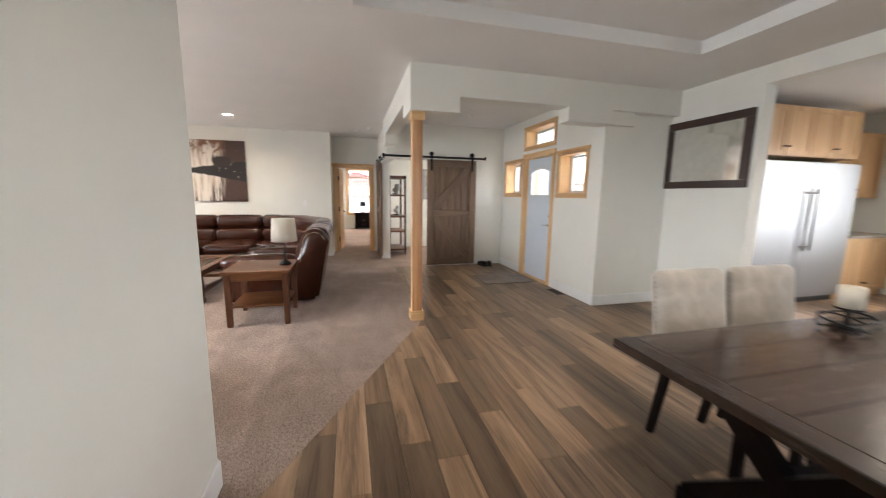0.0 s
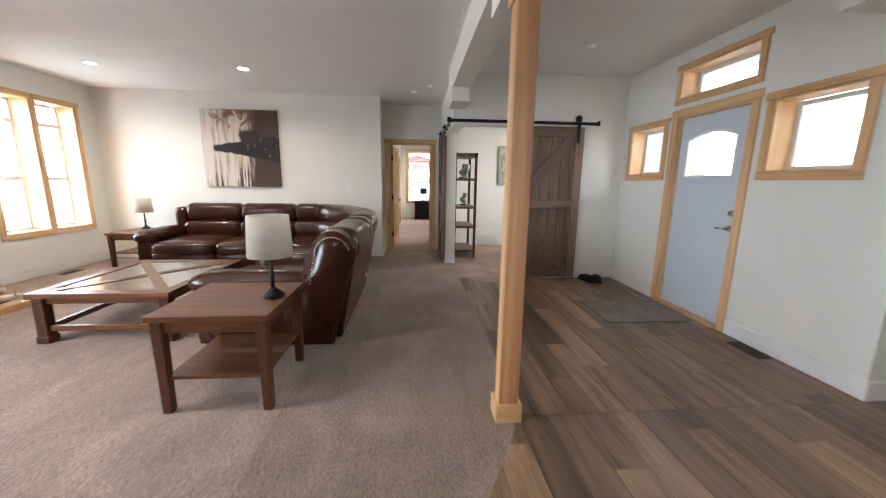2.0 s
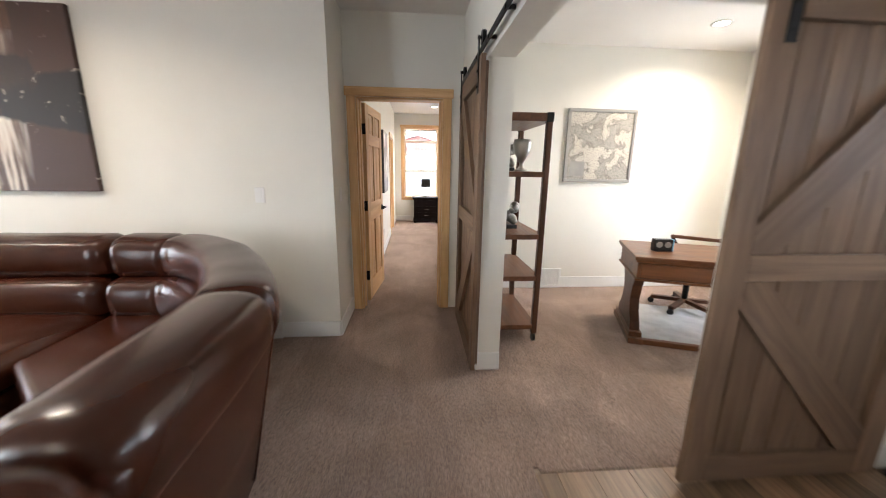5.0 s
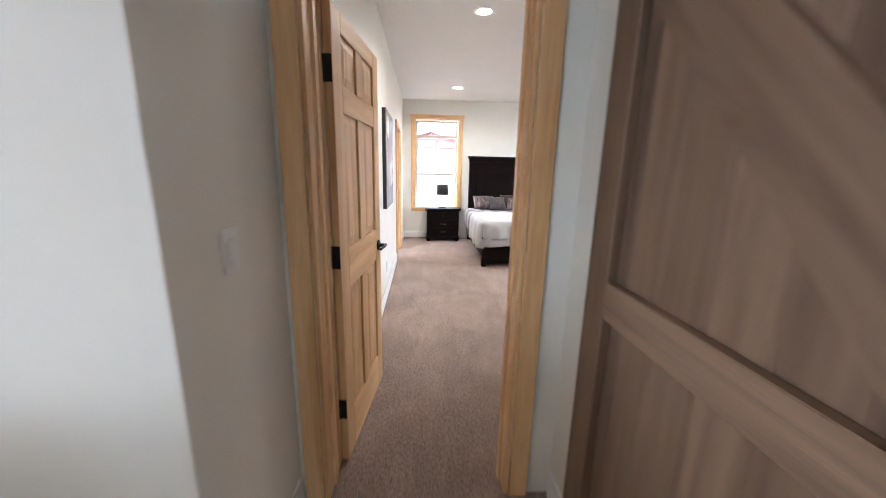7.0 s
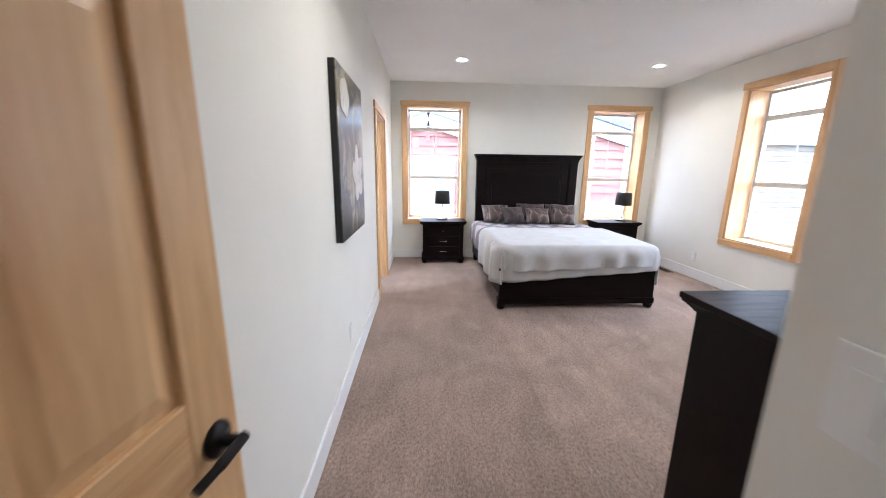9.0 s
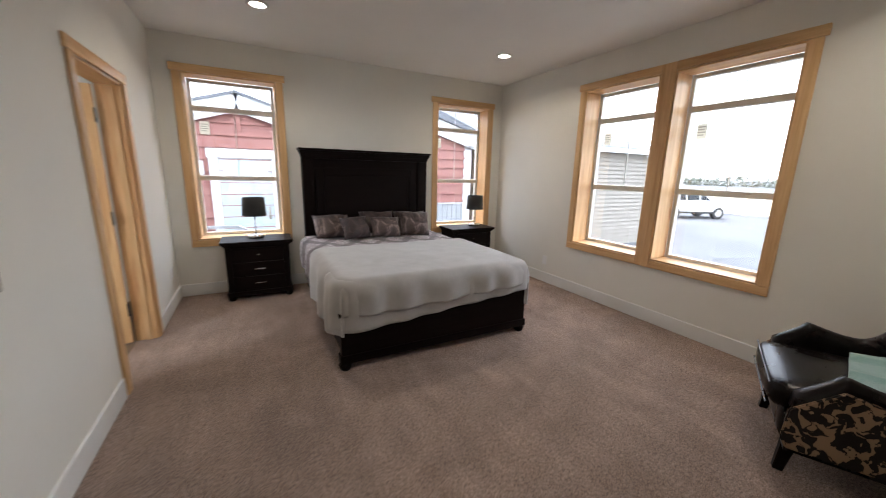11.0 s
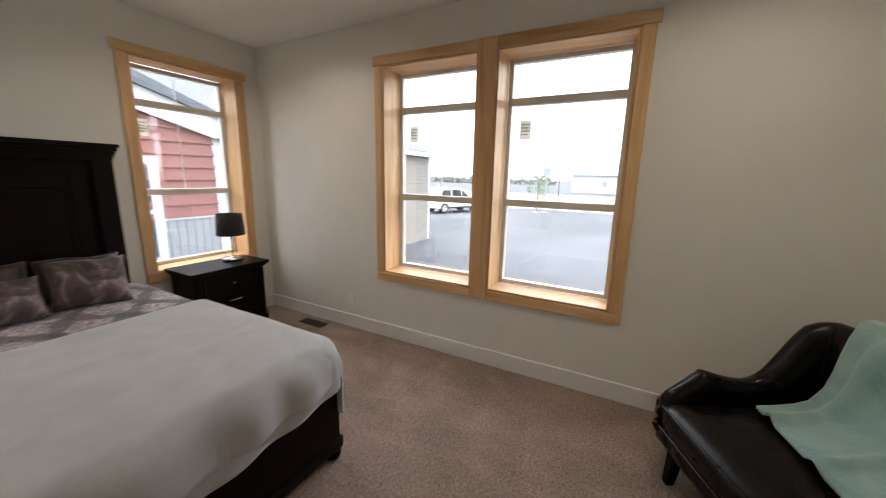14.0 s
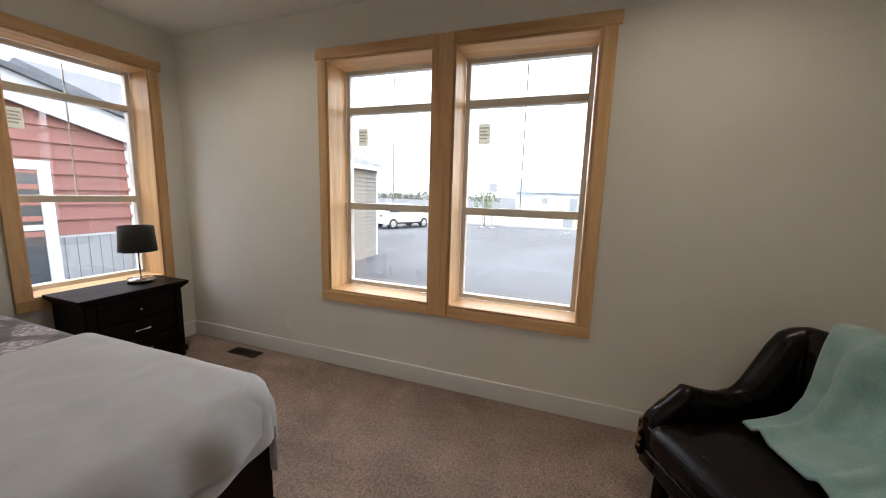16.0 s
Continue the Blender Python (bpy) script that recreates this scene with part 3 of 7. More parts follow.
def casing(name, axis, face, u0, u1, z1, w, out, depth, label="clear pine door casing", sides=2):
    """Pine boards round a doorway, on the face of a wall; out: the side it stands proud to."""
    t = thing(name, pose(0, 0, 0), label, "door casing", kind="structure")
    a, b = sorted((face, face + out * depth))

    def bb(p, q, z0, zz):
        return box(p, q, a, b, z0, zz, 0.004, 1) if axis == 'x' else box(a, b, p, q, z0, zz, 0.004, 1)
    part("casing_jamb", bb(u0 - w, u0, 0.0, z1), PINE, t)
    part("casing_jamb", bb(u1, u1 + w, 0.0, z1), PINE, t)
    part("casing_head", bb(u0 - w - 0.015, u1 + w + 0.015, z1 + 0.001, z1 + w), PINE_X if axis == 'x' else PINE_Y, t)
    return t


def lining(name, axis, lo, hi, u0, u1, z1, t=0.018):
    o = thing(name, pose(0, 0, 0), "pine jamb lining of a doorway", "door jamb", kind="structure")

    def bb(p, q, z0, zz):
        return box(p, q, lo, hi, z0, zz, 0.002, 1) if axis == 'x' else box(lo, hi, p, q, z0, zz, 0.002, 1)
    part("jamb_board", bb(u0 + 0.001, u0 + t, 0.0, z1 - t), PINE, o)
    part("jamb_board", bb(u1 - t, u1 - 0.001, 0.0, z1 - t), PINE, o)
    part("head_board", bb(u0 + 0.001, u1 - 0.001, z1 - t, z1 - 0.001), PINE_X if axis == 'x' else PINE_Y, o)
    m = (lo + hi) / 2
    for p in (u0 + t, u1 - t - 0.012):
        part("door_stop", box(p, p + 0.012, m, m + 0.035, 0, z1 - t) if axis == 'x' else box(m, m + 0.035, p, p + 0.012, 0, z1 - t), PINE, o)
    return o


casing("trim_front_door", 'y', 3.239, 3.73, 4.60, 2.06, 0.075, -1, 0.02)
lining("trim_front_door_jamb", 'y', 3.235, 3.48, 3.73, 4.60, 2.06)


def front_door():
    d = thing("door_1", pose(3.285, 4.165, 0.0), "closed pale grey-blue front door with arched glass light", "door", kind="structure")
    w = 0.412
    bm = bmesh.new()
    a, z0, z1 = 0.29, 1.43, 1.80
    bx(bm, 0, 0.045, -w, w, 0.025, z0)
    bx(bm, 0, 0.045, -w, -a, z0, z1)
    bx(bm, 0, 0.045, a, w, z0, z1)
    arch = [(-a, z1)] + [(a * k / 8, z1 + 0.065 * (1 - (k / 8) ** 2)) for k in range(-7, 8)] + [(a, z1)]
    prism(bm, [(-w, z1)] + arch + [(w, z1), (w, 2.035), (-w, 2.035)], 0, 0.045, 'x')
    part("leaf", bm, DOORPAINT, d)
    bm = bmesh.new()
    for p, q in zip([(-a, z0), (a, z0)] + arch[::-1], [(a, z0)] + arch[::-1] + [(-a, z0)]):
        if (Vector(p) - Vector(q)).length > 1e-4:
            rod(bm, (-0.004, p[0], p[1]), (-0.004, q[0], q[1]), 0.012, 8)
    part("glass_bead", bm, WHITE, d, "white moulding round the glass")
    g = part("pane", prism(bmesh.new(), [(-a, z0), (a, z0)] + arch[::-1][1:-1] + [], 0.018, 0.024, 'x'), glass_mat("door_glass", (1, 1, 1), 0.12), d)
    g.visible_shadow = False
    lev = bmesh.new()
    lathe(lev, [(0.0, 0), (0.028, 0), (0.03, 0.008), (0.012, 0.012), (0.012, 0.05), (0.0, 0.05)], 18)
    bmesh.ops.rotate(lev, verts=lev.verts, matrix=Matrix.Rotation(radians(-90), 3, 'Y'))
    rod(lev, (-0.045, 0, 0), (-0.05, 0.11, -0.004), 0.009)
    part("door_handle", lev, CHROME, d, "brushed nickel lever", pose(0, -0.35, 0.95), True)
    bolt = lathe(bmesh.new(), [(0.0, 0), (0.03, 0), (0.03, 0.012), (0.014, 0.02), (0.0, 0.02)], 18)
    bmesh.ops.rotate(bolt, verts=bolt.verts, matrix=Matrix.Rotation(radians(-90), 3, 'Y'))
    part("deadbolt", bolt, CHROME, d, "", pose(0, -0.35, 1.09), True)
    for z in (0.25, 1.0, 1.8):
        part("hinge", box(-0.006, 0.004, w - 0.002, w + 0.012, z - 0.05, z + 0.05, 0.002, 1), CHROME, d)
    return d


front_door()
trim_run("trim_threshold", 3.19, 3.40, 3.735, 4.595, 0.0, 0.022, PINE_Y, "pine threshold of the front door", "threshold")


def post():
    p = thing("wooden_post", pose(0.905, 2.60, 0), "clear fir boxed column under the entry beam", "column")
    h = 0.054
    for k, (x0, x1, y0, y1) in enumerate(((-h, h, -h, -h + 0.019), (-h, h, h - 0.019, h), (-h, -h + 0.019, -h + 0.0195, h - 0.0195), (h - 0.019, h, -h + 0.0195, h - 0.0195))):
        part("face_board", box(x0, x1, y0, y1, 0.0, 2.268, 0.002, 1), HEART if k == 0 else FIR, p)
    for nm, z0, z1, e in (("base_trim", 0.0, 0.11, 0.02), ("cap_trim", 2.18, 2.268, 0.017)):
        o = h + e
        part(nm, box(-o, o, -o, -h - 0.0005, z0, z1, 0.003, 1), PINE_X, p)
        part(nm, box(-o, o, h + 0.0005, o, z0, z1, 0.003, 1), PINE_X, p)
        part(nm, box(-o, -h - 0.0005, -h, h, z0, z1, 0.003, 1), PINE_Y, p)
        part(nm, box(h + 0.0005, o, -h, h, z0, z1, 0.003, 1), PINE_Y, p)
    return p


FIR = wood("clear_fir", (0.46, 0.22, 0.085), (0.77, 0.52, 0.26), 'Z', 0.4, 0.7, vary=0.08)
HEART = wood("fir_heartwood", (0.27, 0.088, 0.027), (0.60, 0.33, 0.145), 'Z', 0.4, 0.6)
post()


def barn_door(m, w=0.99, label="weathered brown barn door with diagonal braces", flip=False):
    """Hanging plank door; local x along the wall, front towards -y."""
    d = thing("barn_door", m, label, "barn door", "sliding barn doors")
    z0, z1, t = 0.03, 2.08, 0.022
    s = 0.115
    n = 7
    for k in range(n):
        a = 0.03 + (w - 0.06) * k / n
        b = 0.03 + (w - 0.06) * (k + 1) / n
        part("board", box(a + 0.002, b - 0.002, 0.0, t, z0 + 0.03, z1 - 0.03, 0.003, 1), BARN, d)
    f0 = -0.030
    part("stile", box(0, s, f0, -0.0005, z0, z1, 0.003, 1), BARN, d)
    part("stile", box(w - s, w, f0, -0.0005, z0, z1, 0.003, 1), BARN, d)
    for a, b in ((z0, z0 + 0.13), (1.0, 1.11), (z1 - 0.13, z1)):
        part("rail", box(s + 0.001, w - s - 0.001, f0, -0.0005, a, b, 0.003, 1), BARN_X, d)
    # mitred diagonal boards reaching into the corners of each half
    for (xa, za), (xb, zb) in (((s + 0.003, 1.113), (w - s - 0.003, z1 - 0.133)), ((s + 0.003, 0.997), (w - s - 0.003, z0 + 0.133))):
        bw = 0.11
        sg = 1 if zb > za else -1
        pts = [(xa, za), (xa + bw, za), (xb, zb - sg * bw * 1.05), (xb, zb), (xb - bw, zb), (xa, za + sg * bw * 1.05)]
        if flip:
            pts = [(w - p, q) for p, q in pts]
        mid = Vector(((pts[0][0] + pts[3][0]) / 2, (pts[0][1] + pts[3][1]) / 2))
        ang = math.atan2(pts[3][0] - pts[0][0], pts[3][1] - pts[0][1])
        flat = [((p - mid.x) * math.cos(ang) - (q - mid.y) * math.sin(ang), (p - mid.x) * math.sin(ang) + (q - mid.y) * math.cos(ang)) for p, q in pts]
        part("brace", prism(bmesh.new(), flat, f0 + 0.003, -0.0006, 'y'), BARN, d, "", pose(mid.x, 0, mid.y, 0, math.degrees(ang), 0))
    for x in (0.085, w - 0.085):
        bm = bmesh.new()
        bx(bm, x - 0.022, x + 0.022, f0 - 0.007, f0 - 0.001, 1.87, 2.19, 0.002, 1)
        part("hanger_strap", bm, BLACKIRON, d, "black iron strap")
        wh = bmesh.new()
        rod(wh, (x, -0.018, 2.185), (x, 0.004, 2.185), 0.042, 20)
        rod(wh, (x, f0 - 0.012, 2.185), (x, 0.01, 2.185), 0.012, 10)
        part("hanger_wheel", wh, BLACKIRON, d)
        for z in (1.91, 2.0):
            part("bolt", rod(bmesh.new(), (x, f0 - 0.013, z), (x, f0 - 0.006, z), 0.009, 8), BLACKIRON, d)
    return d


BARN_X = wood("weathered_barn_wood_x", (0.090, 0.052, 0.030), (0.205, 0.130, 0.080), 'X', 0.6, 1.4, vary=0.22, bump=0.3)
barn_door(pose(1.655, 5.572, 0))
barn_door(pose(0.862, 7.50, 0, 0, 0, -90), flip=True)
for nm, a, b in (("front", (0.82, 2.83), None), ("hall", None, (5.56, 7.60))):
    r = thing("barn_door_rail", pose(0, 0, 0), "black iron barn door rail on standoffs", "rail", "barn door rails")
    if a:
        part("bar", box(a[0], a[1], 5.555, 5.563, 2.105, 2.145, 0.002, 1), BLACKIRON, r)
        for k in range(6):
            x = a[0] + 0.05 + k * (a[1] - a[0] - 0.1) / 5
            part("standoff", rod(bmesh.new(), (x, 5.55, 2.125), (x, 5.60, 2.125), 0.012, 10), BLACKIRON, r)
        for x in (a[0] + 0.0, a[1] - 0.0):
            part("end_stop", box(x - 0.018, x + 0.018, 5.54, 5.565, 2.10, 2.16, 0.003, 1), BLACKIRON, r)
    else:
        part("bar", box(0.845, 0.853, b[0], b[1], 2.105, 2.145, 0.002, 1), BLACKIRON, r)
        for k in range(6):
            y = b[0] + 0.08 + k * (b[1] - b[0] - 0.16) / 5
            part("standoff", rod(bmesh.new(), (0.84, y, 2.125), (0.89, y, 2.125), 0.012, 10), BLACKIRON, r)
        part("end_stop", box(0.83, 0.855, b[0] - 0.018, b[0] + 0.018, 2.10, 2.16, 0.003, 1), BLACKIRON, r)


def floor_register(m, w=0.30, d=0.11, mat=None, label="dark bronze floor register set in the floor"):
    v = thing("floor_register", m, label, "floor vent", "floor registers")
    mt = mat or plain("bronze_register", (0.045, 0.03, 0.022), 0.45, 0.4)
    bm = bmesh.new()
    for a in ((-w / 2, w / 2, -d / 2, -d / 2 + 0.014), (-w / 2, w / 2, d / 2 - 0.014, d / 2), (-w / 2, -w / 2 + 0.014, -d / 2 + 0.014, d / 2 - 0.014), (w / 2 - 0.014, w / 2, -d / 2 + 0.014, d / 2 - 0.014)):
        bx(bm, *a, 0.0, 0.006)
    part("frame", bm, mt, v)
    part("well", box(-w / 2 + 0.014, w / 2 - 0.014, -d / 2 + 0.014, d / 2 - 0.014, 0.0, 0.002), BLACK, v)
    k = 0
    x = -w / 2 + 0.024
    while x < w / 2 - 0.02:
        part("slat", box(x, x + 0.008, -d / 2 + 0.015, d / 2 - 0.015, 0.002, 0.0055), mt, v)
        x += 0.02
    return v


reg = floor_register(pose(3.14, 3.30, 0.0, 0, 0, 90))
for a in ((3.90, 2.06, 90), (-4.50, 6.1, 90), (4.05, 13.07, 90), (4.02, 6.55, 68)):
    copy_thing(reg, pose(a[0], a[1], 0.001, 0, 0, a[2]))

mat_ob = new("door_mat", mesh_of("door_mat", box(2.28, 3.17, 3.92, 4.55, 0.0, 0.009, 0.004, 1), cloth("mat_fibre", (0.09, 0.062, 0.045), (0.20, 0.145, 0.105), 320, 0.95)))
tagged(mat_ob, "flat dark brown door mat before the front door", "door mat")

SHOE = plain("black_shoe", (0.012, 0.010, 0.010), 0.55)
for k, (x, y, rz) in enumerate(((2.78, 5.42, 12), (2.92, 5.40, -14))):
    s = thing("shoe", pose(x, y, 0, 0, 0, rz), "black slip-on shoe on the wood floor", "shoe", "pair of shoes")
    part("sole", rounded(bmesh.new(), -0.045, 0.045, -0.14, 0.14, 0.0, 0.03, 0.02, n=5), SHOE, s, smooth=True)
    bm = rounded(bmesh.new(), -0.042, 0.042, -0.135, 0.135, 0.025, 0.10, 0.035, (0, 0, 0.0), 6)
    for v in bm.verts:
        if v.co.y > 0 and v.co.z > 0.05:
            v.co.z -= 0.22 * v.co.y
    part("upper", bm, SHOE, s, smooth=True)

# mirror
MIRRORWOOD = wood("mirror_frame_wood", (0.018, 0.007, 0.004), (0.045, 0.018, 0.010), 'X', 0.35, coat=0.1, bump=0.08)
mir = thing("wall_mirror", pose(4.238, 2.11, 1.935, 0, 0, -90), "rectangular wall mirror in a dark wood frame", "mirror")
MW, MH, MF = 0.52, 0.405, 0.085
for a in ((-MW, MW, MH - MF, MH), (-MW, MW, -MH, -MH + MF)):
    part("frame_rail", box(a[0], a[1], -0.035, 0, a[2], a[3], 0.006), MIRRORWOOD, mir)
for a in ((-MW, -MW + MF), (MW - MF, MW)):
    part("frame_stile", box(a[0], a[1], -0.035, 0, -MH + MF + 0.001, MH - MF - 0.001, 0.006), MIRRORWOOD, mir)
part("mirror_glass", box(-MW + MF, MW - MF, -0.014, -0.004, -MH + MF, MH - MF), MIRROR, mir, "silvered glass")

# smoke detectors and chime
for x, y in ((0.62, 6.34), (2.16, 3.40), (2.18, 4.59), (0.38, 6.74)):
    t = thing("smoke_detector", pose(x, y, H - 0.001), "small round white ceiling detector", "detector", "ceiling detectors")
    part("base", lathe(bmesh.new(), [(0.0, 0), (0.055, 0), (0.055, -0.012), (0.0, -0.012)], 24), WHITE, t)
    part("cover", lathe(bmesh.new(), [(0.0, -0.012), (0.045, -0.012), (0.038, -0.032), (0.0, -0.034)], 24), WHITE, t)


# ---- living room ----
SOFA = leather("brown_leather", (0.026, 0.0065, 0.003), (0.056, 0.0160, 0.0075), 0.23, 0.38)
NAIL = metal("brass_nail", (0.45, 0.33, 0.2), 0.3)


def sofa_back(s, line, crease=0.045):
    """A padded back swept along a plan line (its outer top edge): panel, lumbar roll and head roll."""
    pts = [Vector(p) for p in line]
    fine = []
    for k in range(len(pts) - 1):
        p0, p1, p2, p3 = pts[max(k - 1, 0)], pts[k], pts[k + 1], pts[min(k + 2, len(pts) - 1)]
        for i in range(6):
            t = i / 6
            fine.append(0.5 * (2 * p1 + (p2 - p0) * t + (2 * p0 - 5 * p1 + 4 * p2 - p3) * t * t + (3 * p1 - p0 - 3 * p2 + p3) * t ** 3))
    fine.append(pts[-1])
    run = [0.0]
    for a, b in zip(fine, fine[1:]):
        run.append(run[-1] + (b - a).length)

    def oval(c, z, hn, hz, n=22, e=0.72):
        out = []
        for i in range(n):
            a = 2 * math.pi * i / n
            x, y = math.cos(a), math.sin(a)
            out.append((c + hn * math.copysign(abs(x) ** e, x), z + hz * math.copysign(abs(y) ** e, y)))
        return out
    shapes = (("back_panel", [(-0.16, 0.03), (-0.085, 0.42), (-0.02, 0.76), (-0.015, 0.85), (-0.05, 0.88), (-0.12, 0.84), (-0.20, 0.42), (-0.26, 0.03)], 0.004, ""),
              ("back_cushion", oval(-0.30, 0.565, 0.115, 0.135), crease, "lower lumbar roll"),
              ("head_cushion", oval(-0.165, 0.815, 0.165, 0.145), crease, "puffed head roll"))
    for name, prof, dent, label in shapes:
        c = Vector((sum(p[0] for p in prof) / len(prof), sum(p[1] for p in prof) / len(prof)))
        bm = bmesh.new()
        rings = []
        for k, p in enumerate(fine):
            d = (fine[min(k + 1, len(fine) - 1)] - fine[max(k - 1, 0)]).normalized()
            out = Vector((-d.y, d.x))
            e = min(run[k], run[-1] - run[k]) / 0.07
            pull = dent * (1 - min(1.0, e)) ** 2
            row = []
            for q in prof:
                r = Vector(q) - c
                w = Vector(q) - r.normalized() * pull
                z = w.y + (0.006 * noise.noise(Vector((p.x * 4, p.y * 4, q[1] * 5))) if dent > 0.01 else 0)
                row.append(bm.verts.new((p.x + out.x * w.x, p.y + out.y * w.x, z)))
            rings.append(row)
        m = len(prof)
        for a, b in zip(rings, rings[1:]):
            for i in range(m):
                bm.faces.new((a[i], a[(i + 1) % m], b[(i + 1) % m], b[i]))
        bm.faces.new(rings[0])
        bm.faces.new(rings[-1])
        part(name, bm, SOFA, s, label, smooth=True)


def sofa_seat_unit(s, x0, x1, yb, yf, backed=True):
    """One seat of the sofa, back at yb, front at yf (local)."""
    g = 0.008
    part("seat_base", rounded(bmesh.new(), x0 + g, x1 - g, yf + 0.05, yb - 0.12, 0.03, 0.30, 0.03, n=5), SOFA, s, smooth=True)
    part("footrest", rounded(bmesh.new(), x0 + g, x1 - g, yf, yf + 0.09, 0.06, 0.34, 0.04, (0, 0.02, 0), 7), SOFA, s, smooth=True)
    part("seat_cushion", rounded(bmesh.new(), x0 + g, x1 - g, yf - 0.02, yb - 0.25, 0.29, 0.48, 0.075, (0.006, 0.02, 0.03), 9, 0.006, x0), SOFA, s, smooth=True)
    if backed:
        sofa_back(s, [(x0, yb + 0.02), (x0 + (x1 - x0) / 3, yb + 0.02), (x1 - (x1 - x0) / 3, yb + 0.02), (x1, yb + 0.02)])


def sofa_arm(s, x0, x1, yb, yf, h=0.60):
    part("arm_panel", rounded(bmesh.new(), x0 + 0.02, x1 - 0.02, yf + 0.02, yb - 0.05, 0.03, h - 0.09, 0.04, n=5), SOFA, s, smooth=True)
    part("arm_pad", rounded(bmesh.new(), x0 - 0.015, x1 + 0.015, yf, yb - 0.15, h - 0.15, h + 0.02, 0.085, (0.01, 0.02, 0.02), 8, 0.01), SOFA, s, smooth=True)


def sectional_sofa():
    s = thing("sectional_sofa", pose(0, 0, 0), "brown leather reclining sectional sofa with nailhead trim", "sofa")
    # run along the end wall
    sofa_arm(s, -3.42, -3.20, 6.92, 5.82)
    for a, b in ((-3.19, -2.37), (-2.36, -1.54)):
        sofa_seat_unit(s, a, b, 6.93, 5.78)
    # wing at the free end
    part("wing", rounded(bmesh.new(), -3.36, -3.17, 6.62, 6.93, 0.45, 0.90, 0.07, n=6), SOFA, s, smooth=True)
    # one continuous back: short wall seat, bent corner, and the run along the passage
    sofa_back(s, [(-1.53, 6.95), (-1.40, 6.95), (-1.27, 6.95), (-1.13, 6.94)])
    sofa_back(s, [(-1.12, 6.94), (-0.955, 6.883), (-0.758, 6.746), (-0.548, 6.527), (-0.358, 6.244), (-0.212, 5.955), (-0.125, 5.72)], 0.012)
    sofa_back(s, [(-0.125, 5.70), (-0.10, 5.45), (-0.09, 5.15), (-0.09, 4.86)])
    sofa_back(s, [(-0.09, 4.85), (-0.085, 4.75), (-0.085, 4.62), (-0.085, 4.53)])
    sofa_back(s, [(-0.085, 4.52), (-0.08, 4.25), (-0.08, 3.95), (-0.08, 3.66)])
    bm = prism(bmesh.new(), [(-1.53, 6.75), (-1.05, 6.75), (-0.62, 6.3), (-0.42, 5.64), (-1.10, 5.64), (-1.53, 6.0)], 0.29, 0.47, 'z')
    bmesh.ops.bevel(bm, geom=list(bm.edges), offset=0.05, segments=4, affect='EDGES', profile=0.6)
    part("corner_seat", bm, SOFA, s, smooth=True)
    part("corner_base", prism(bmesh.new(), [(-1.53, 6.75), (-1.05, 6.72), (-0.66, 6.25), (-0.46, 5.64), (-1.05, 5.64), (-1.53, 6.05)], 0.03, 0.30, 'z'), SOFA, s)
    # run along the passage, its back towards the passage
    side = pose(0, 0, 0, 0, 0, -90)
    before = set(scene.objects)
    for a, b in ((3.75, 4.52), (4.86, 5.62)):
        sofa_seat_unit(s, -b, -a, -0.28, -1.35, False)
    # console with cup holders
    part("console", rounded(bmesh.new(), -4.85, -4.53, -1.30, -0.42, 0.03, 0.58, 0.05, n=6), SOFA, s, smooth=True)
    for y in (-1.12, -0.98):
        part("cup_holder", lathe(bmesh.new(), [(0.034, 0.58), (0.046, 0.58), (0.046, 0.592), (0.036, 0.592), (0.034, 0.584)], 20, -4.69, y), BLACKIRON, s, "dark steel ring", smooth=True)
    # near arm, and the tall nail-trimmed end panel
    sofa_arm(s, -3.74, -3.52, -0.30, -1.36)
    for o in set(scene.objects) - before:
        o.matrix_basis = side
    prof = []
    for k in range(25):
        a = math.pi * k / 24
        prof.append((-0.255 + 0.175 * math.cos(a), 0.77 + 0.19 * math.sin(a)))
    pts = [(-0.28, 0.03), (-0.17, 0.5), (-0.085, 0.76)] + prof[1:-1] + [(-0.43, 0.76), (-0.47, 0.58), (-0.56, 0.46), (-0.66, 0.40), (-0.66, 0.03)]
    bm = prism(bmesh.new(), pts, 3.50, 3.66, 'y')
    bmesh.ops.bevel(bm, geom=[e for e in bm.edges if abs(e.verts[0].co.y - e.verts[1].co.y) < 1e-5], offset=0.03, segments=3, affect='EDGES')
    part("end_panel", bm, SOFA, s, "tall curved end wing", smooth=True)
    nails = bmesh.new()
    for k in range(3, 34):
        u = k / 36
        if u < 0.7:
            a = math.pi * u / 0.7
            x, z = -0.255 + 0.135 * math.cos(a), 0.765 + 0.15 * math.sin(a)
        else:
            x, z = -0.39 - 0.2 * (u - 0.7), 0.765 - 1.0 * (u - 0.7)
        bmesh.ops.create_icosphere(nails, subdivisions=1, radius=0.0075, matrix=Matrix.Translation((x, 3.497, z)))
    part("nail_trim", nails, NAIL, s, "row of brass nailheads")
    for x, y in ((-3.3, 6.0), (-3.3, 6.8), (-1.6, 6.0), (-0.4, 3.7), (-1.2, 3.7), (-0.4, 5.4)):
        part("foot", box(x - 0.03, x + 0.03, y - 0.03, y + 0.03, 0.0, 0.05, 0.004, 1), BLACK, s)
    return s


sectional_sofa()


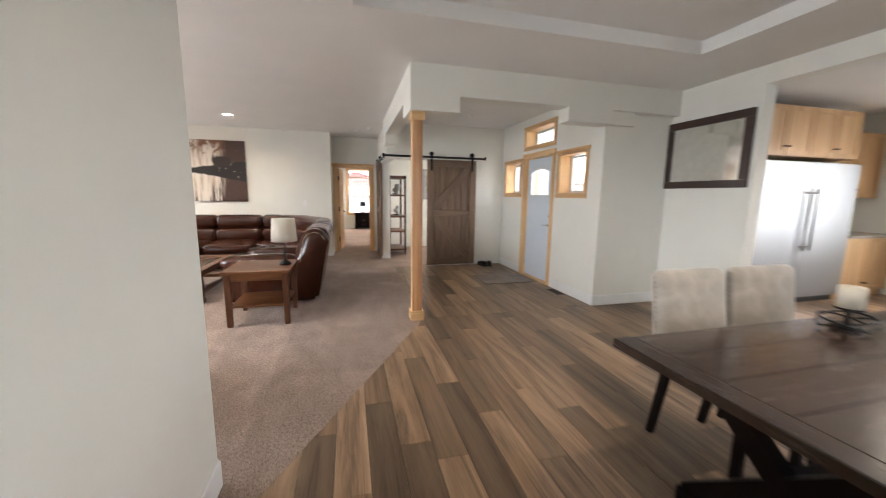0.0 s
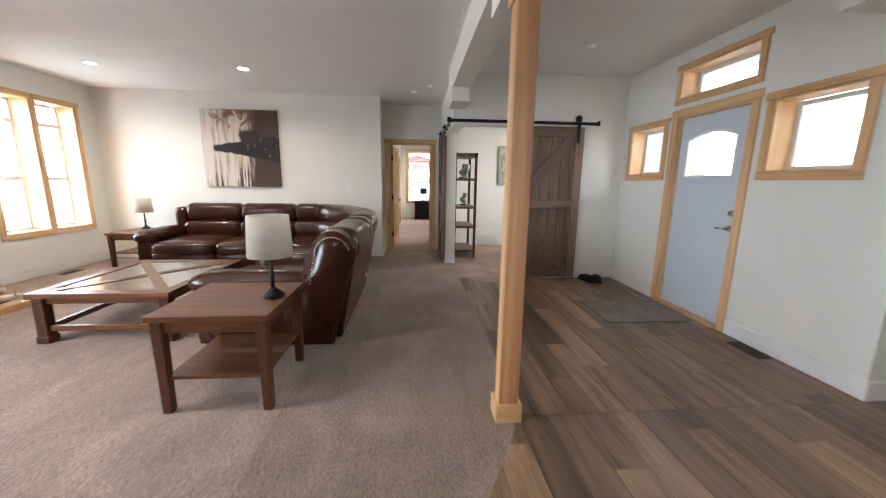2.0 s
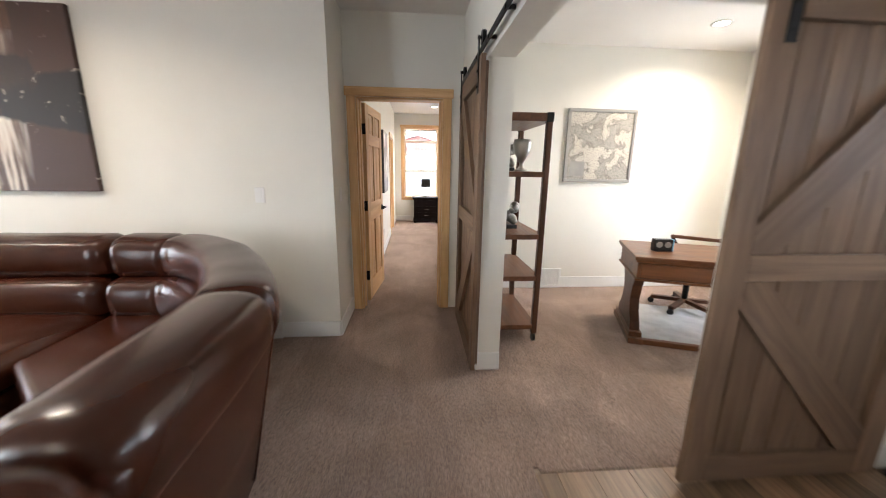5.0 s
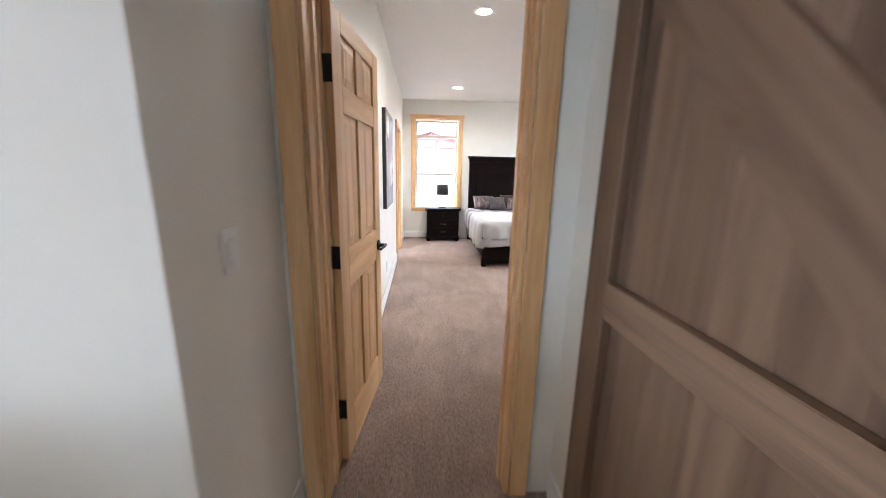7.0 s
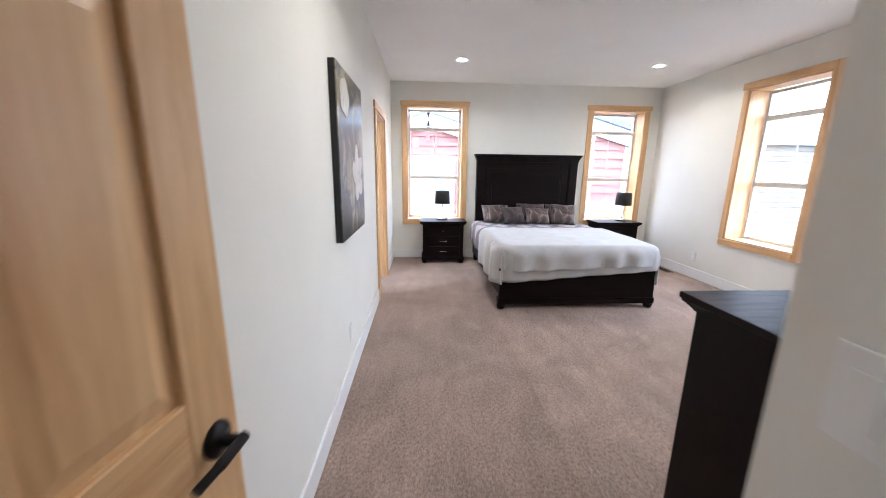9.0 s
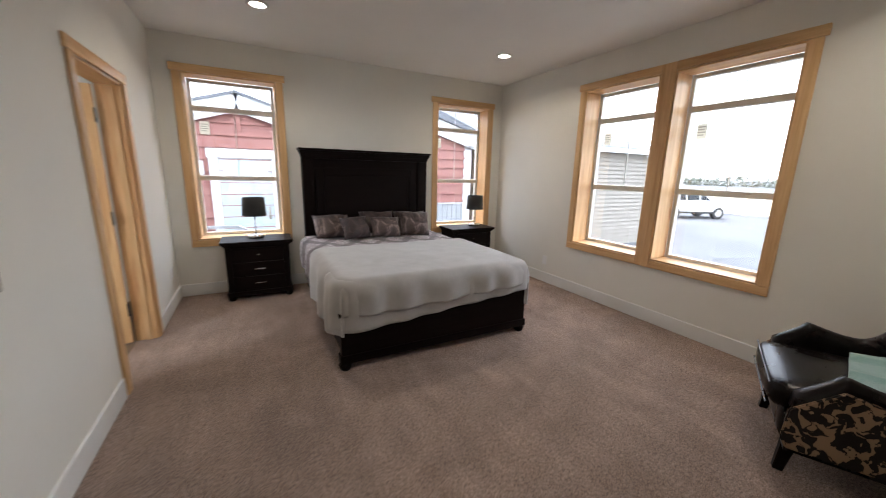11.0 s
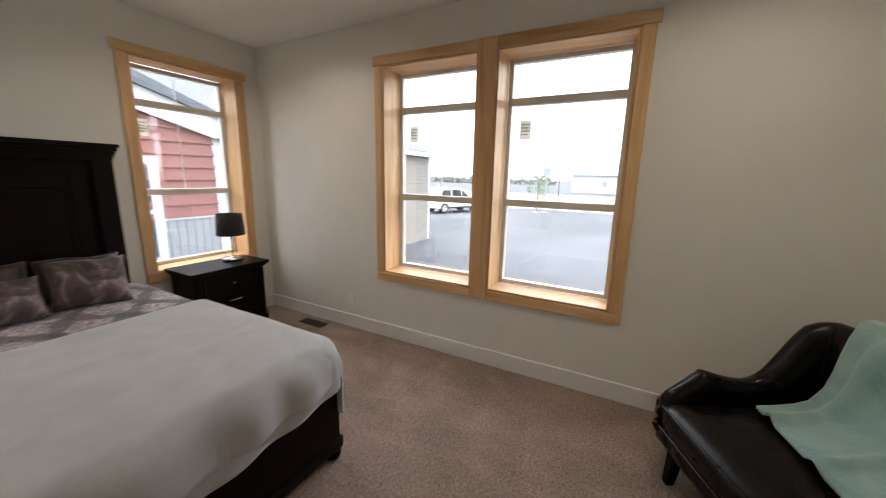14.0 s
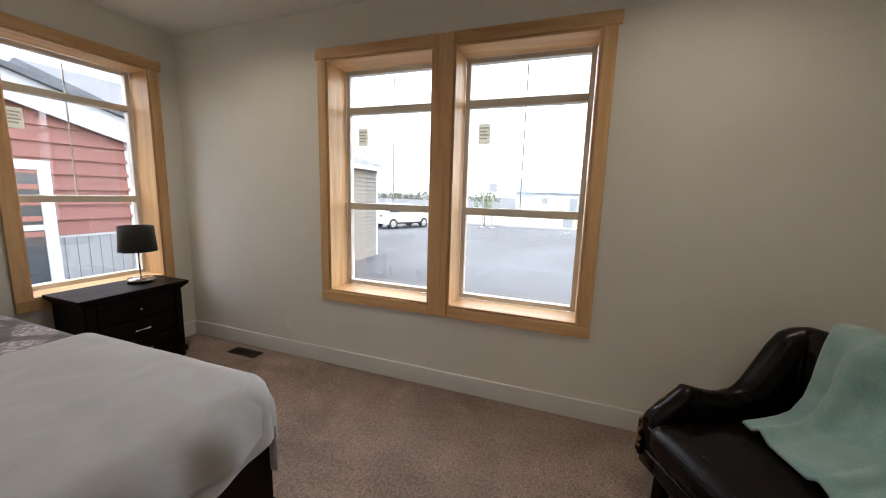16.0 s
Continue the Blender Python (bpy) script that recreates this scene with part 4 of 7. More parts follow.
def end_table(m, w, d, h, label):
    t = thing("end_table", m, label, "side table", "end tables")
    part("tabletop", box(-w / 2, w / 2, -d / 2, d / 2, h - 0.035, h, 0.008), WALNUT, t)
    i = 0.05
    for sx in (-1, 1):
        for sy in (-1, 1):
            bm = bmesh.new()
            cx, cy = sx * (w / 2 - i), sy * (d / 2 - i)
            bx(bm, cx - 0.032, cx + 0.032, cy - 0.032, cy + 0.032, 0, h - 0.036, 0.005, 1)
            for v in bm.verts:
                k = 1 - 0.2 * (1 - v.co.z / h)
                v.co.x, v.co.y = cx + (v.co.x - cx) * k, cy + (v.co.y - cy) * k
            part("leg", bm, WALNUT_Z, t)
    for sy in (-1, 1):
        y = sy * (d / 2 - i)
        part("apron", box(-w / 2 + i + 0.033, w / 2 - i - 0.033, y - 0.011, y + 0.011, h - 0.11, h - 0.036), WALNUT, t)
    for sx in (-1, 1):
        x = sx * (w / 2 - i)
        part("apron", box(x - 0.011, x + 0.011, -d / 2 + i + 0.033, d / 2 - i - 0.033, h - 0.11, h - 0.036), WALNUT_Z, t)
    part("shelf", box(-w / 2 + i, w / 2 - i, -d / 2 + i, d / 2 - i, 0.20, 0.222, 0.003, 1), WALNUT, t)
    return t


end_table(pose(-0.768, 3.04, 0), 0.66, 0.68, 0.60, "brown stained wood end table with a lower shelf")
end_table(pose(-3.90, 6.72, 0), 0.62, 0.70, 0.52, "brown stained wood end table beside the sofa")


def table_lamp(m, shade_mat, base_mat, h=0.52, r=0.135, sh=0.25, label="", base='turned', group="table lamps"):
    t = thing("table_lamp", m, label, "table lamp", group)
    if base == 'turned':
        part("base", lathe(bmesh.new(), [(0.0, 0), (0.062, 0), (0.066, 0.012), (0.05, 0.03), (0.028, 0.045), (0.016, 0.06), (0.0, 0.06)], 24), base_mat, t, smooth=True)
        part("stem", lathe(bmesh.new(), [(0.0, 0.058), (0.013, 0.058), (0.011, 0.12), (0.016, 0.14), (0.010, 0.16), (0.008, h - sh + 0.03), (0.0, h - sh + 0.03)], 16), base_mat, t, smooth=True)
    else:
        part("base", lathe(bmesh.new(), [(0.0, 0), (0.088, 0), (0.09, 0.02), (0.084, 0.034), (0.0, 0.036)], 28), base_mat, t, "round chrome base", smooth=True)
        part("stem", cyl(bmesh.new(), 0, 0, 0.035, h - sh + 0.03, 0.006, n=12), base_mat, t, smooth=True)
    bm = bmesh.new()
    n = 32
    rings = [(r, h - sh), (r * 0.9, h), (r * 0.9 - 0.004, h), (r - 0.004, h - sh)]
    vs = [[bm.verts.new((q * math.cos(2 * math.pi * i / n), q * math.sin(2 * math.pi * i / n), z)) for i in range(n)] for q, z in rings]
    for a, b in zip(vs, vs[1:] + vs[:1]):
        for i in range(n):
            bm.faces.new((a[i], a[(i + 1) % n], b[(i + 1) % n], b[i]))
    part("shade", bm, shade_mat, t, smooth=True)
    sp = bmesh.new()
    for k in range(3):
        a = 2 * math.pi * k / 3
        rod(sp, (0, 0, h - sh + 0.03), (0.9 * r * math.cos(a), 0.9 * r * math.sin(a), h - sh + 0.03), 0.002, 6)
    part("shade_spider", sp, base_mat, t)
    part("bulb", lathe(bmesh.new(), [(0.0, h - sh + 0.03), (0.014, h - sh + 0.03), (0.014, h - sh + 0.06), (0.03, h - sh + 0.10), (0.02, h - sh + 0.13), (0.0, h - sh + 0.14)], 14), WHITE, t, smooth=True)
    return t


SHADE_W = translucent(cloth("cream_linen", (0.55, 0.52, 0.45), (0.74, 0.71, 0.64), 400, 0.9, 0.1), (0.85, 0.80, 0.70), 0.5)
SHADE_B = cloth("black_linen", (0.006, 0.006, 0.006), (0.018, 0.018, 0.018), 400, 0.85, 0.1)
table_lamp(pose(-0.53, 3.04, 0.604), SHADE_W, BLACKIRON, 0.52, 0.135, 0.255, "black turned table lamp with cream drum shade")
table_lamp(pose(-3.95, 6.86, 0.524), SHADE_W, BLACKIRON, 0.50, 0.125, 0.23, "black turned table lamp with cream drum shade")


def coffee_table():
    t = thing("coffee_table", pose(-2.15, 4.32, 0), "dark brown coffee table with diagonal panel top", "coffee table")
    w, d, h, b = 1.08, 1.26, 0.43, 0.09
    for sy in (-1, 1):
        part("top_rail", box(-w / 2, w / 2, min(sy * (d / 2 - b), sy * d / 2), max(sy * (d / 2 - b), sy * d / 2), h - 0.045, h, 0.006), WALNUT, t)
    for sx in (-1, 1):
        part("top_stile", box(min(sx * (w / 2 - b), sx * w / 2), max(sx * (w / 2 - b), sx * w / 2), -d / 2 + b + 0.001, d / 2 - b - 0.001, h - 0.045, h, 0.006), WALNUT_Y, t)
    x, y = w / 2 - b, d / 2 - b
    part("top_brace", beam_between(bmesh.new(), (-x, -y, h - 0.012), (x, y, h - 0.012), 0.085, 0.02, (0, 0, 1)), WALNUT_Y, t)
    part("top_brace", beam_between(bmesh.new(), (-x, y, h - 0.0135), (x, -y, h - 0.0135), 0.085, 0.02, (0, 0, 1)), WALNUT_Y, t)
    for tri in (((-x, -y), (x, -y)), ((x, -y), (x, y)), ((x, y), (-x, y)), ((-x, y), (-x, -y))):
        part("top_panel", prism(bmesh.new(), [tri[0], tri[1], (0, 0)], h - 0.04, h - 0.008, 'z'), TABLEGLOSS, t, "polished inset panel")
    for sx in (-1, 1):
        for sy in (-1, 1):
            cx, cy = sx * (w / 2 - 0.065), sy * (d / 2 - 0.065)
            bm = bmesh.new()
            bx(bm, cx - 0.042, cx + 0.042, cy - 0.042, cy + 0.042, 0.04, h - 0.046, 0.005, 1)
            bx(bm, cx - 0.05, cx + 0.05, cy - 0.05, cy + 0.05, 0.0, 0.06, 0.005, 1)
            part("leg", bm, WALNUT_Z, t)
    for sy in (-1, 1):
        y = sy * (d / 2 - 0.065)
        part("stretcher", box(-w / 2 + 0.11, w / 2 - 0.11, y - 0.02, y + 0.02, 0.10, 0.145, 0.004, 1), WALNUT, t)
        part("apron", box(-w / 2 + 0.108, w / 2 - 0.108, y - 0.012, y + 0.012, h - 0.10, h - 0.046), WALNUT, t)
    for sx in (-1, 1):
        x = sx * (w / 2 - 0.065)
        part("stretcher", box(x - 0.02, x + 0.02, -d / 2 + 0.11, d / 2 - 0.11, 0.10, 0.145, 0.004, 1), WALNUT_Y, t)
        part("apron", box(x - 0.012, x + 0.012, -d / 2 + 0.108, d / 2 - 0.108, h - 0.10, h - 0.046), WALNUT_Y, t)
    return t


WALNUT_Y = wood("brown_walnut_y", (0.062, 0.021, 0.007), (0.165, 0.062, 0.021), 'Y', 0.36, coat=0.05, bump=0.08)
TABLEGLOSS = wood("polished_walnut", (0.045, 0.027, 0.018), (0.10, 0.062, 0.042), 'Y', 0.2, coat=0.7, bump=0.04)
coffee_table()


def canvas(name, m, w, h, mat, label, depth=0.035, edge=None):
    t = thing(name, m, label, "painting")
    part("canvas", box(-w / 2, w / 2, -depth, -depth + 0.006, -h / 2, h / 2, 0.002, 1), mat, t)
    part("stretcher_edge", box(-w / 2 + 0.0005, w / 2 - 0.0005, -depth + 0.0065, -0.001, -h / 2 + 0.0005, h / 2 - 0.0005), edge or mat, t)
    return t


def abstract_paint():
    """A dark mass on the right, a black bar across cream, brown drips above and below."""
    m, nt, b = nodes_of("abstract_brown_paint")
    co = coords(nt)
    sep = nt.nodes.new("ShaderNodeSeparateXYZ")
    nt.links.new(co, sep.inputs[0])
    x, z = sep.outputs[0], sep.outputs[2]

    def calc(op, *args):
        n = nt.nodes.new("ShaderNodeMath")
        n.operation = op
        for q, v in zip(n.inputs, args):
            if isinstance(v, bpy.types.NodeSocket):
                nt.links.new(v, q)
            else:
                q.default_value = v
        return n.outputs[0]

    def noisy(scale, detail, distort):
        n = add(nt, "ShaderNodeTexNoise", Scale=1.0, Detail=detail, Roughness=0.6, Distortion=distort)
        nt.links.new(coords(nt, scale), n.inputs[0])
        return n.outputs[0]

    def mask(value, lo, hi):
        return ramp_of(nt, value, [(lo, (0, 0, 0)), (hi, (1, 1, 1))]).outputs[0]
    drip = noisy((11.0, 1.0, 1.0), 4.0, 0.3)
    slash = noisy((5.0, 1.0, 3.4), 5.0, 1.2)
    fleck = noisy((14.0, 1.0, 9.0), 3.0, 0.8)
    col = mixed(nt, mask(drip, 0.50, 0.60), (0.66, 0.60, 0.52), (0.44, 0.33, 0.25))
    # rusty strokes over the upper half, paler drips under the bar
    upper = calc('ADD', calc('MULTIPLY', z, 0.35), calc('ADD', slash, calc('MULTIPLY', x, 0.22)))
    col = mixed(nt, mask(upper, 0.60, 0.70), col, (0.21, 0.095, 0.045))
    lower = calc('ADD', calc('MULTIPLY', z, -0.30), calc('ADD', drip, calc('MULTIPLY', x, 0.16)))
    col = mixed(nt, mask(lower, 0.66, 0.73), col, (0.075, 0.042, 0.030))
    # brown-black mass down the right side
    right = calc('ADD', calc('MULTIPLY_ADD', x, 1.15, 0.14), calc('MULTIPLY', drip, 0.34))
    right = calc('ADD', right, calc('MULTIPLY', z, -0.10))
    col = mixed(nt, mask(right, 0.46, 0.56), col, (0.058, 0.026, 0.017))
    # the bar, deeper towards the right, with a block standing on it
    low = calc('ABSOLUTE', calc('ADD', calc('ADD', z, 0.045), calc('MULTIPLY', slash, -0.10)))
    thick = calc('MULTIPLY_ADD', x, 0.17, 0.115)
    bar = calc('ADD', calc('SUBTRACT', thick, low), 0.5)
    start = mask(calc('ADD', calc('ADD', x, 0.9), calc('MULTIPLY', fleck, 0.1)), 0.50, 0.53)
    col = mixed(nt, calc('MULTIPLY', mask(bar, 0.49, 0.515), start), col, (0.012, 0.008, 0.007))
    dx, dz = calc('MULTIPLY', calc('ADD', x, -0.13), 1.0), calc('MULTIPLY', calc('ADD', z, -0.20), 1.15)
    blob = calc('SQRT', calc('ADD', calc('MULTIPLY', dx, dx), calc('MULTIPLY', dz, dz)))
    blob = calc('ADD', calc('MULTIPLY', blob, -1.0), calc('MULTIPLY_ADD', slash, 0.40, 0.48))
    col = mixed(nt, mask(blob, 0.49, 0.55), col, (0.030, 0.017, 0.013))
    # scraped pale flecks
    col = mixed(nt, calc('MULTIPLY', mask(fleck, 0.68, 0.72), 0.8), col, (0.55, 0.47, 0.39))
    nt.links.new(col, b.inputs["Base Color"])
    b.inputs["Roughness"].default_value = 0.5
    bump_to(nt, b, drip, 0.25, 0.004)
    return m


canvas("abstract_painting", pose(-2.483, 7.159, 1.833), 1.21, 1.235, abstract_paint(), "square unframed canvas of abstract brown drips")


def switch_plate(m, gang=1, outlet=False):
    nm = "wall_outlet" if outlet else "light_switch"
    t = thing(nm, m, "white electrical outlet on the wall" if outlet else "white rocker light switch on the wall", "outlet" if outlet else "switch", "wall plates")
    w = 0.036 + 0.023 * (gang - 1)
    part("plate", box(-w, w, -0.006, -0.0005, -0.058, 0.058, 0.003), WHITE, t)
    for k in range(gang):
        x = (k - (gang - 1) / 2) * 0.046
        if outlet:
            for z in (-0.02, 0.02):
                part("socket", box(x - 0.014, x + 0.014, -0.009, -0.0065, z - 0.013, z + 0.013, 0.002), WHITE, t)
        else:
            part("rocker", box(x - 0.016, x + 0.016, -0.010, -0.0065, -0.033, 0.033, 0.002), WHITE, t)
    return t


switch_plate(pose(-0.753, 7.159, 1.197))
switch_plate(pose(-0.189, 7.40, 1.19, 0, 0, 90))
switch_plate(pose(0.889, 8.33, 1.18, 0, 0, -90), 3)
switch_plate(pose(4.189, 12.70, 0.30, 0, 0, -90), 1, True)
switch_plate(pose(-0.079, 10.35, 0.33, 0, 0, 90), 1, True)
switch_plate(pose(-0.079, 13.55, 0.36, 0, 0, 90), 1, True)
switch_plate(pose(0.889, 8.38, 0.30, 0, 0, -90), 1, True)


def wall_grille(m, w, h, label):
    t = thing("return_air_grille", m, label, "vent", "wall grilles")
    bm = bmesh.new()
    for a in ((-w / 2, w / 2, 0, 0.03), (-w / 2, w / 2, h - 0.03, h), (-w / 2, -w / 2 + 0.03, 0.03, h - 0.03), (w / 2 - 0.03, w / 2, 0.03, h - 0.03)):
        bx(bm, a[0], a[1], -0.022, -0.001, a[2], a[3])
    part("frame", bm, WHITE, t)
    part("backing", box(-w / 2 + 0.03, w / 2 - 0.03, -0.006, -0.001, 0.03, h - 0.03), WHITE, t)
    n = int((w - 0.06) / 0.03)
    for k in range(n):
        x = -w / 2 + 0.03 + (k + 0.5) * (w - 0.06) / n
        part("slat", box(x - 0.010, x + 0.010, -0.018, -0.007, 0.031, h - 0.031), WHITE, t)
    return t


wall_grille(pose(-0.905, 7.144, 0.003), 0.475, 0.235, "white return air grille at the baseboard")
wall_grille(pose(2.02, 8.344, 0.005), 0.40, 0.24, "white return air grille at the baseboard")


# ---- fireplace ----
def fireplace():
    x = -3.97
    br = wall("wall_chimney_breast", 'y', -4.70, x, 2.86, 4.70, [(3.24, 4.32, 0.07, 0.84)])
    f = thing("fireplace", pose(0, 0, 0), "rough ledger stone fireplace with black firebox and pine mantel", "fireplace", kind="structure")
    bm = bmesh.new()
    bx(bm, -4.62, -4.60, 3.25, 4.31, 0.07, 0.83)
    part("firebox_back", bm, BLACK, f)
    part("firebox_frame", bx(bx(bx(bmesh.new(), x - 0.02, x + 0.012, 3.24, 3.29, 0.07, 0.84), x - 0.02, x + 0.012, 4.27, 4.32, 0.07, 0.84), x - 0.02, x + 0.012, 3.29, 4.27, 0.78, 0.84), BLACKIRON, f)
    g = part("firebox_glass", box(x - 0.012, x - 0.006, 3.291, 4.269, 0.07, 0.779), glass_mat("smoked_glass", (0.12, 0.12, 0.12), 0.06), f)
    part("hearth_slab", box(x + 0.001, -3.62, 2.80, 4.66, 0.0, 0.07, 0.006), PINE_Y, f, "pale wood hearth board")
    part("mantel_top", box(x + 0.001, -3.74, 2.80, 4.74, 1.325, 1.37, 0.005), PINE_Y, f)
    part("mantel_base", box(x + 0.001, -3.76, 2.82, 4.72, 1.10, 1.17, 0.005), PINE_Y, f)
    part("mantel_back", box(x + 0.001, x + 0.02, 2.84, 4.70, 1.171, 1.324), DARKWOOD, f, "dark recess")
    for y in (2.83, 4.69):
        part("mantel_end", box(x + 0.021, -3.77, y, y + 0.025, 1.171, 1.324, 0.003, 1), PINE, f)
    # stones in rough courses
    rnd = random.Random(5)
    meshes = []
    for k in range(8):
        b2 = bmesh.new()
        bx(b2, -0.5, 0.5, -0.5, 0.5, -0.5, 0.5)
        bmesh.ops.subdivide_edges(b2, edges=list(b2.edges), cuts=1, use_grid_fill=True)
        for v in b2.verts:
            q = sum(abs(c) > 0.4 for c in v.co)
            v.co *= 1.0 - 0.07 * max(0, q - 1)
            v.co += noise.noise_vector(v.co * 2.2 + Vector((k * 7.1, 0, 0))) * 0.05
        meshes.append(mesh_of("stone", b2, STONE))
    z = 0.072
    while z < 1.08:
        h = min(rnd.uniform(0.07, 0.135), 1.098 - z)
        if h < 0.03:
            break
        y = 2.87
        while y < 4.69:
            w = min(rnd.uniform(0.12, 0.30), 4.695 - y)
            c = y + w / 2
            if z < 0.84 and y + w > 3.235 and y < 4.32:
                if y < 3.2:
                    w = 3.235 - y
                else:
                    y = 4.325
                    w = min(rnd.uniform(0.12, 0.25), 4.695 - y)
            if w > 0.03:
                o = new("stone", rnd.choice(meshes))
                o.parent = f
                o.matrix_basis = Matrix.LocRotScale((x + 0.022, y + w / 2, z + h / 2), None, (rnd.uniform(0.05, 0.085), w * 0.985, h * 0.97))
            y += w
        z += h
    part("mortar", bx(bx(bx(bmesh.new(), x + 0.001, x + 0.012, 2.865, 3.235, 0.071, 1.098), x + 0.001, x + 0.012, 4.325, 4.698, 0.071, 1.098), x + 0.001, x + 0.012, 3.235, 4.325, 0.845, 1.098), plain("mortar", (0.22, 0.20, 0.17), 0.95), f)
    return f


def stone_mat():
    m, nt, b = nodes_of("field_stone")
    co = coords(nt, (1, 1, 1), "Generated")
    info = nt.nodes.new("ShaderNodeObjectInfo")
    n = add(nt, "ShaderNodeTexNoise", Scale=5.0, Detail=6.0, Roughness=0.65)
    nt.links.new(co, n.inputs[0])
    a = ramp_of(nt, info.outputs["Random"], [(0.0, (0.19, 0.12, 0.075)), (0.35, (0.36, 0.25, 0.16)), (0.7, (0.29, 0.215, 0.15)), (1.0, (0.45, 0.29, 0.17))])
    s = ramp_of(nt, n.outputs[0], [(0.3, (0.55, 0.55, 0.55)), (0.7, (1.2, 1.2, 1.2))])
    nt.links.new(mixed(nt, 1.0, a.outputs[0], s.outputs[0], 'MULTIPLY'), b.inputs["Base Color"])
    b.inputs["Roughness"].default_value = 0.9
    bump_to(nt, b, n.outputs[0], 0.6, 0.02)
    return m


STONE = stone_mat()
fireplace()

BIRCH = plain("birch_bark", (0.55, 0.48, 0.40), 0.8, 0, 0.35, 14.0, 60.0, 0.4)
basket = thing("log_holder", pose(-3.78, 4.45, 0.07), "small wire log holder filled with split birch logs", "log holder")
bm = bmesh.new()
for y in (-0.12, 0.12):
    for k in range(8):
        a0, a1 = math.pi * (1 + k / 8), math.pi * (1 + (k + 1) / 8)
        rod(bm, (0.12 * math.cos(a0), y, 0.125 + 0.12 * math.sin(a0)), (0.12 * math.cos(a1), y, 0.125 + 0.12 * math.sin(a1)), 0.004, 6)
rod(bm, (0, -0.12, 0.005), (0, 0.12, 0.005), 0.004, 6)
part("wire_frame", bm, BLACKIRON, basket)
for k, (dx, dz, tilt) in enumerate(((-0.05, 0.07, 12), (0.05, 0.07, -10), (0.0, 0.13, 22), (-0.06, 0.17, -25), (0.06, 0.17, 30))):
    b2 = rod(bmesh.new(), (0, -0.24, 0), (0, 0.2, 0), 0.036, 9)
    part("log", b2, BIRCH, basket, at=pose(dx, -0.02 * k, dz, tilt * 0.5, 0, tilt))

# lounge chair by the fireplace
lc = thing("lounge_chair", pose(-1.72, 1.34, 0, 0, 0, 8), "brown leather lounge chair on a dark wooden frame", "armchair")
part("seat_cushion", rounded(bmesh.new(), -0.33, 0.33, -0.33, 0.36, 0.30, 0.46, 0.07, (0, 0.02, 0.03), 8, 0.01), SOFA, lc, smooth=True)
part("back_cushion", rounded(bmesh.new(), -0.33, 0.33, -0.10, 0.08, 0.0, 0.55, 0.07, (0, 0.03, 0), 8, 0.01), SOFA, lc, at=pose(0, -0.36, 0.42, 14), smooth=True)
for sx in (-1, 1):
    part("arm", rounded(bmesh.new(), sx * 0.37 - 0.05, sx * 0.37 + 0.05, -0.40, 0.34, 0.52, 0.60, 0.04, n=5), SOFA, lc, smooth=True)
    for y in (-0.36, 0.30):
        part("leg", box(sx * 0.37 - 0.025, sx * 0.37 + 0.025, y - 0.025, y + 0.025, 0.0, 0.53, 0.005, 1), DARKWOOD, lc)
    part("side_rail", box(sx * 0.37 - 0.02, sx * 0.37 + 0.02, -0.33, 0.27, 0.22, 0.30, 0.004, 1), DARKWOOD, lc)
part("front_rail", box(-0.345, 0.345, 0.28, 0.32, 0.22, 0.30, 0.004, 1), DARKWOOD, lc)


# ---- office ----
def bookcase():
    b = thing("etagere_shelf", pose(1.265, 7.36, 0), "tall open dark wood bookcase on castors", "bookcase")
    w, d = 0.20, 0.385
    for sx in (-1, 1):
        for sy in (-1, 1):
            cx, cy = sx * (w - 0.022), sy * (d - 0.022)
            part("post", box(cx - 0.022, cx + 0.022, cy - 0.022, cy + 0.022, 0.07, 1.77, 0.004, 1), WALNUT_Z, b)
            c = bmesh.new()
            rod(c, (cx - 0.012, cy, 0.032), (cx + 0.012, cy, 0.032), 0.032, 16)
            part("castor", c, BLACK, b)
            part("castor_stem", cyl(bmesh.new(), cx, cy, 0.035, 0.072, 0.01, n=8), BLACKIRON, b)
            part("corner_plate", box(cx - 0.026, cx + 0.026, cy - 0.026, cy + 0.026, 1.766, 1.834, 0.003, 1), BLACKIRON, b, "black metal corner")
    for z in (0.13, 0.555, 0.90, 1.385):
        part("shelf", box(-w + 0.002, w - 0.002, -d + 0.002, d - 0.002, z - 0.02, z + 0.02, 0.004, 1), WALNUT_Y, b)
    part("top_panel", box(-w, w, -d, d, 1.77, 1.83, 0.004, 1), WALNUT_Y, b)
    bm = bmesh.new()
    for z0, z1 in ((0.15, 0.88),):
        rod(bm, (-w + 0.02, -d + 0.03, z0), (-w + 0.02, d - 0.03, z1), 0.005, 6)
        rod(bm, (-w + 0.02, d - 0.03, z0), (-w + 0.02, -d + 0.03, z1), 0.005, 6)
    part("cross_rod", bm, BLACKIRON, b)
    return b


bookcase()
PEWTER = metal("hammered_pewter", (0.33, 0.32, 0.30), 0.35)
urn = new("urn", mesh_of("urn", lathe(bmesh.new(), [(0.0, 0), (0.048, 0), (0.05, 0.012), (0.02, 0.03), (0.014, 0.06), (0.03, 0.09), (0.062, 0.15), (0.072, 0.21), (0.066, 0.24), (0.06, 0.245), (0.0, 0.245)], 28), PEWTER, True))
urn.matrix_basis = pose(1.29, 7.14, 1.406)
tagged(urn, "pewter footed urn on the bookcase shelf", "urn")


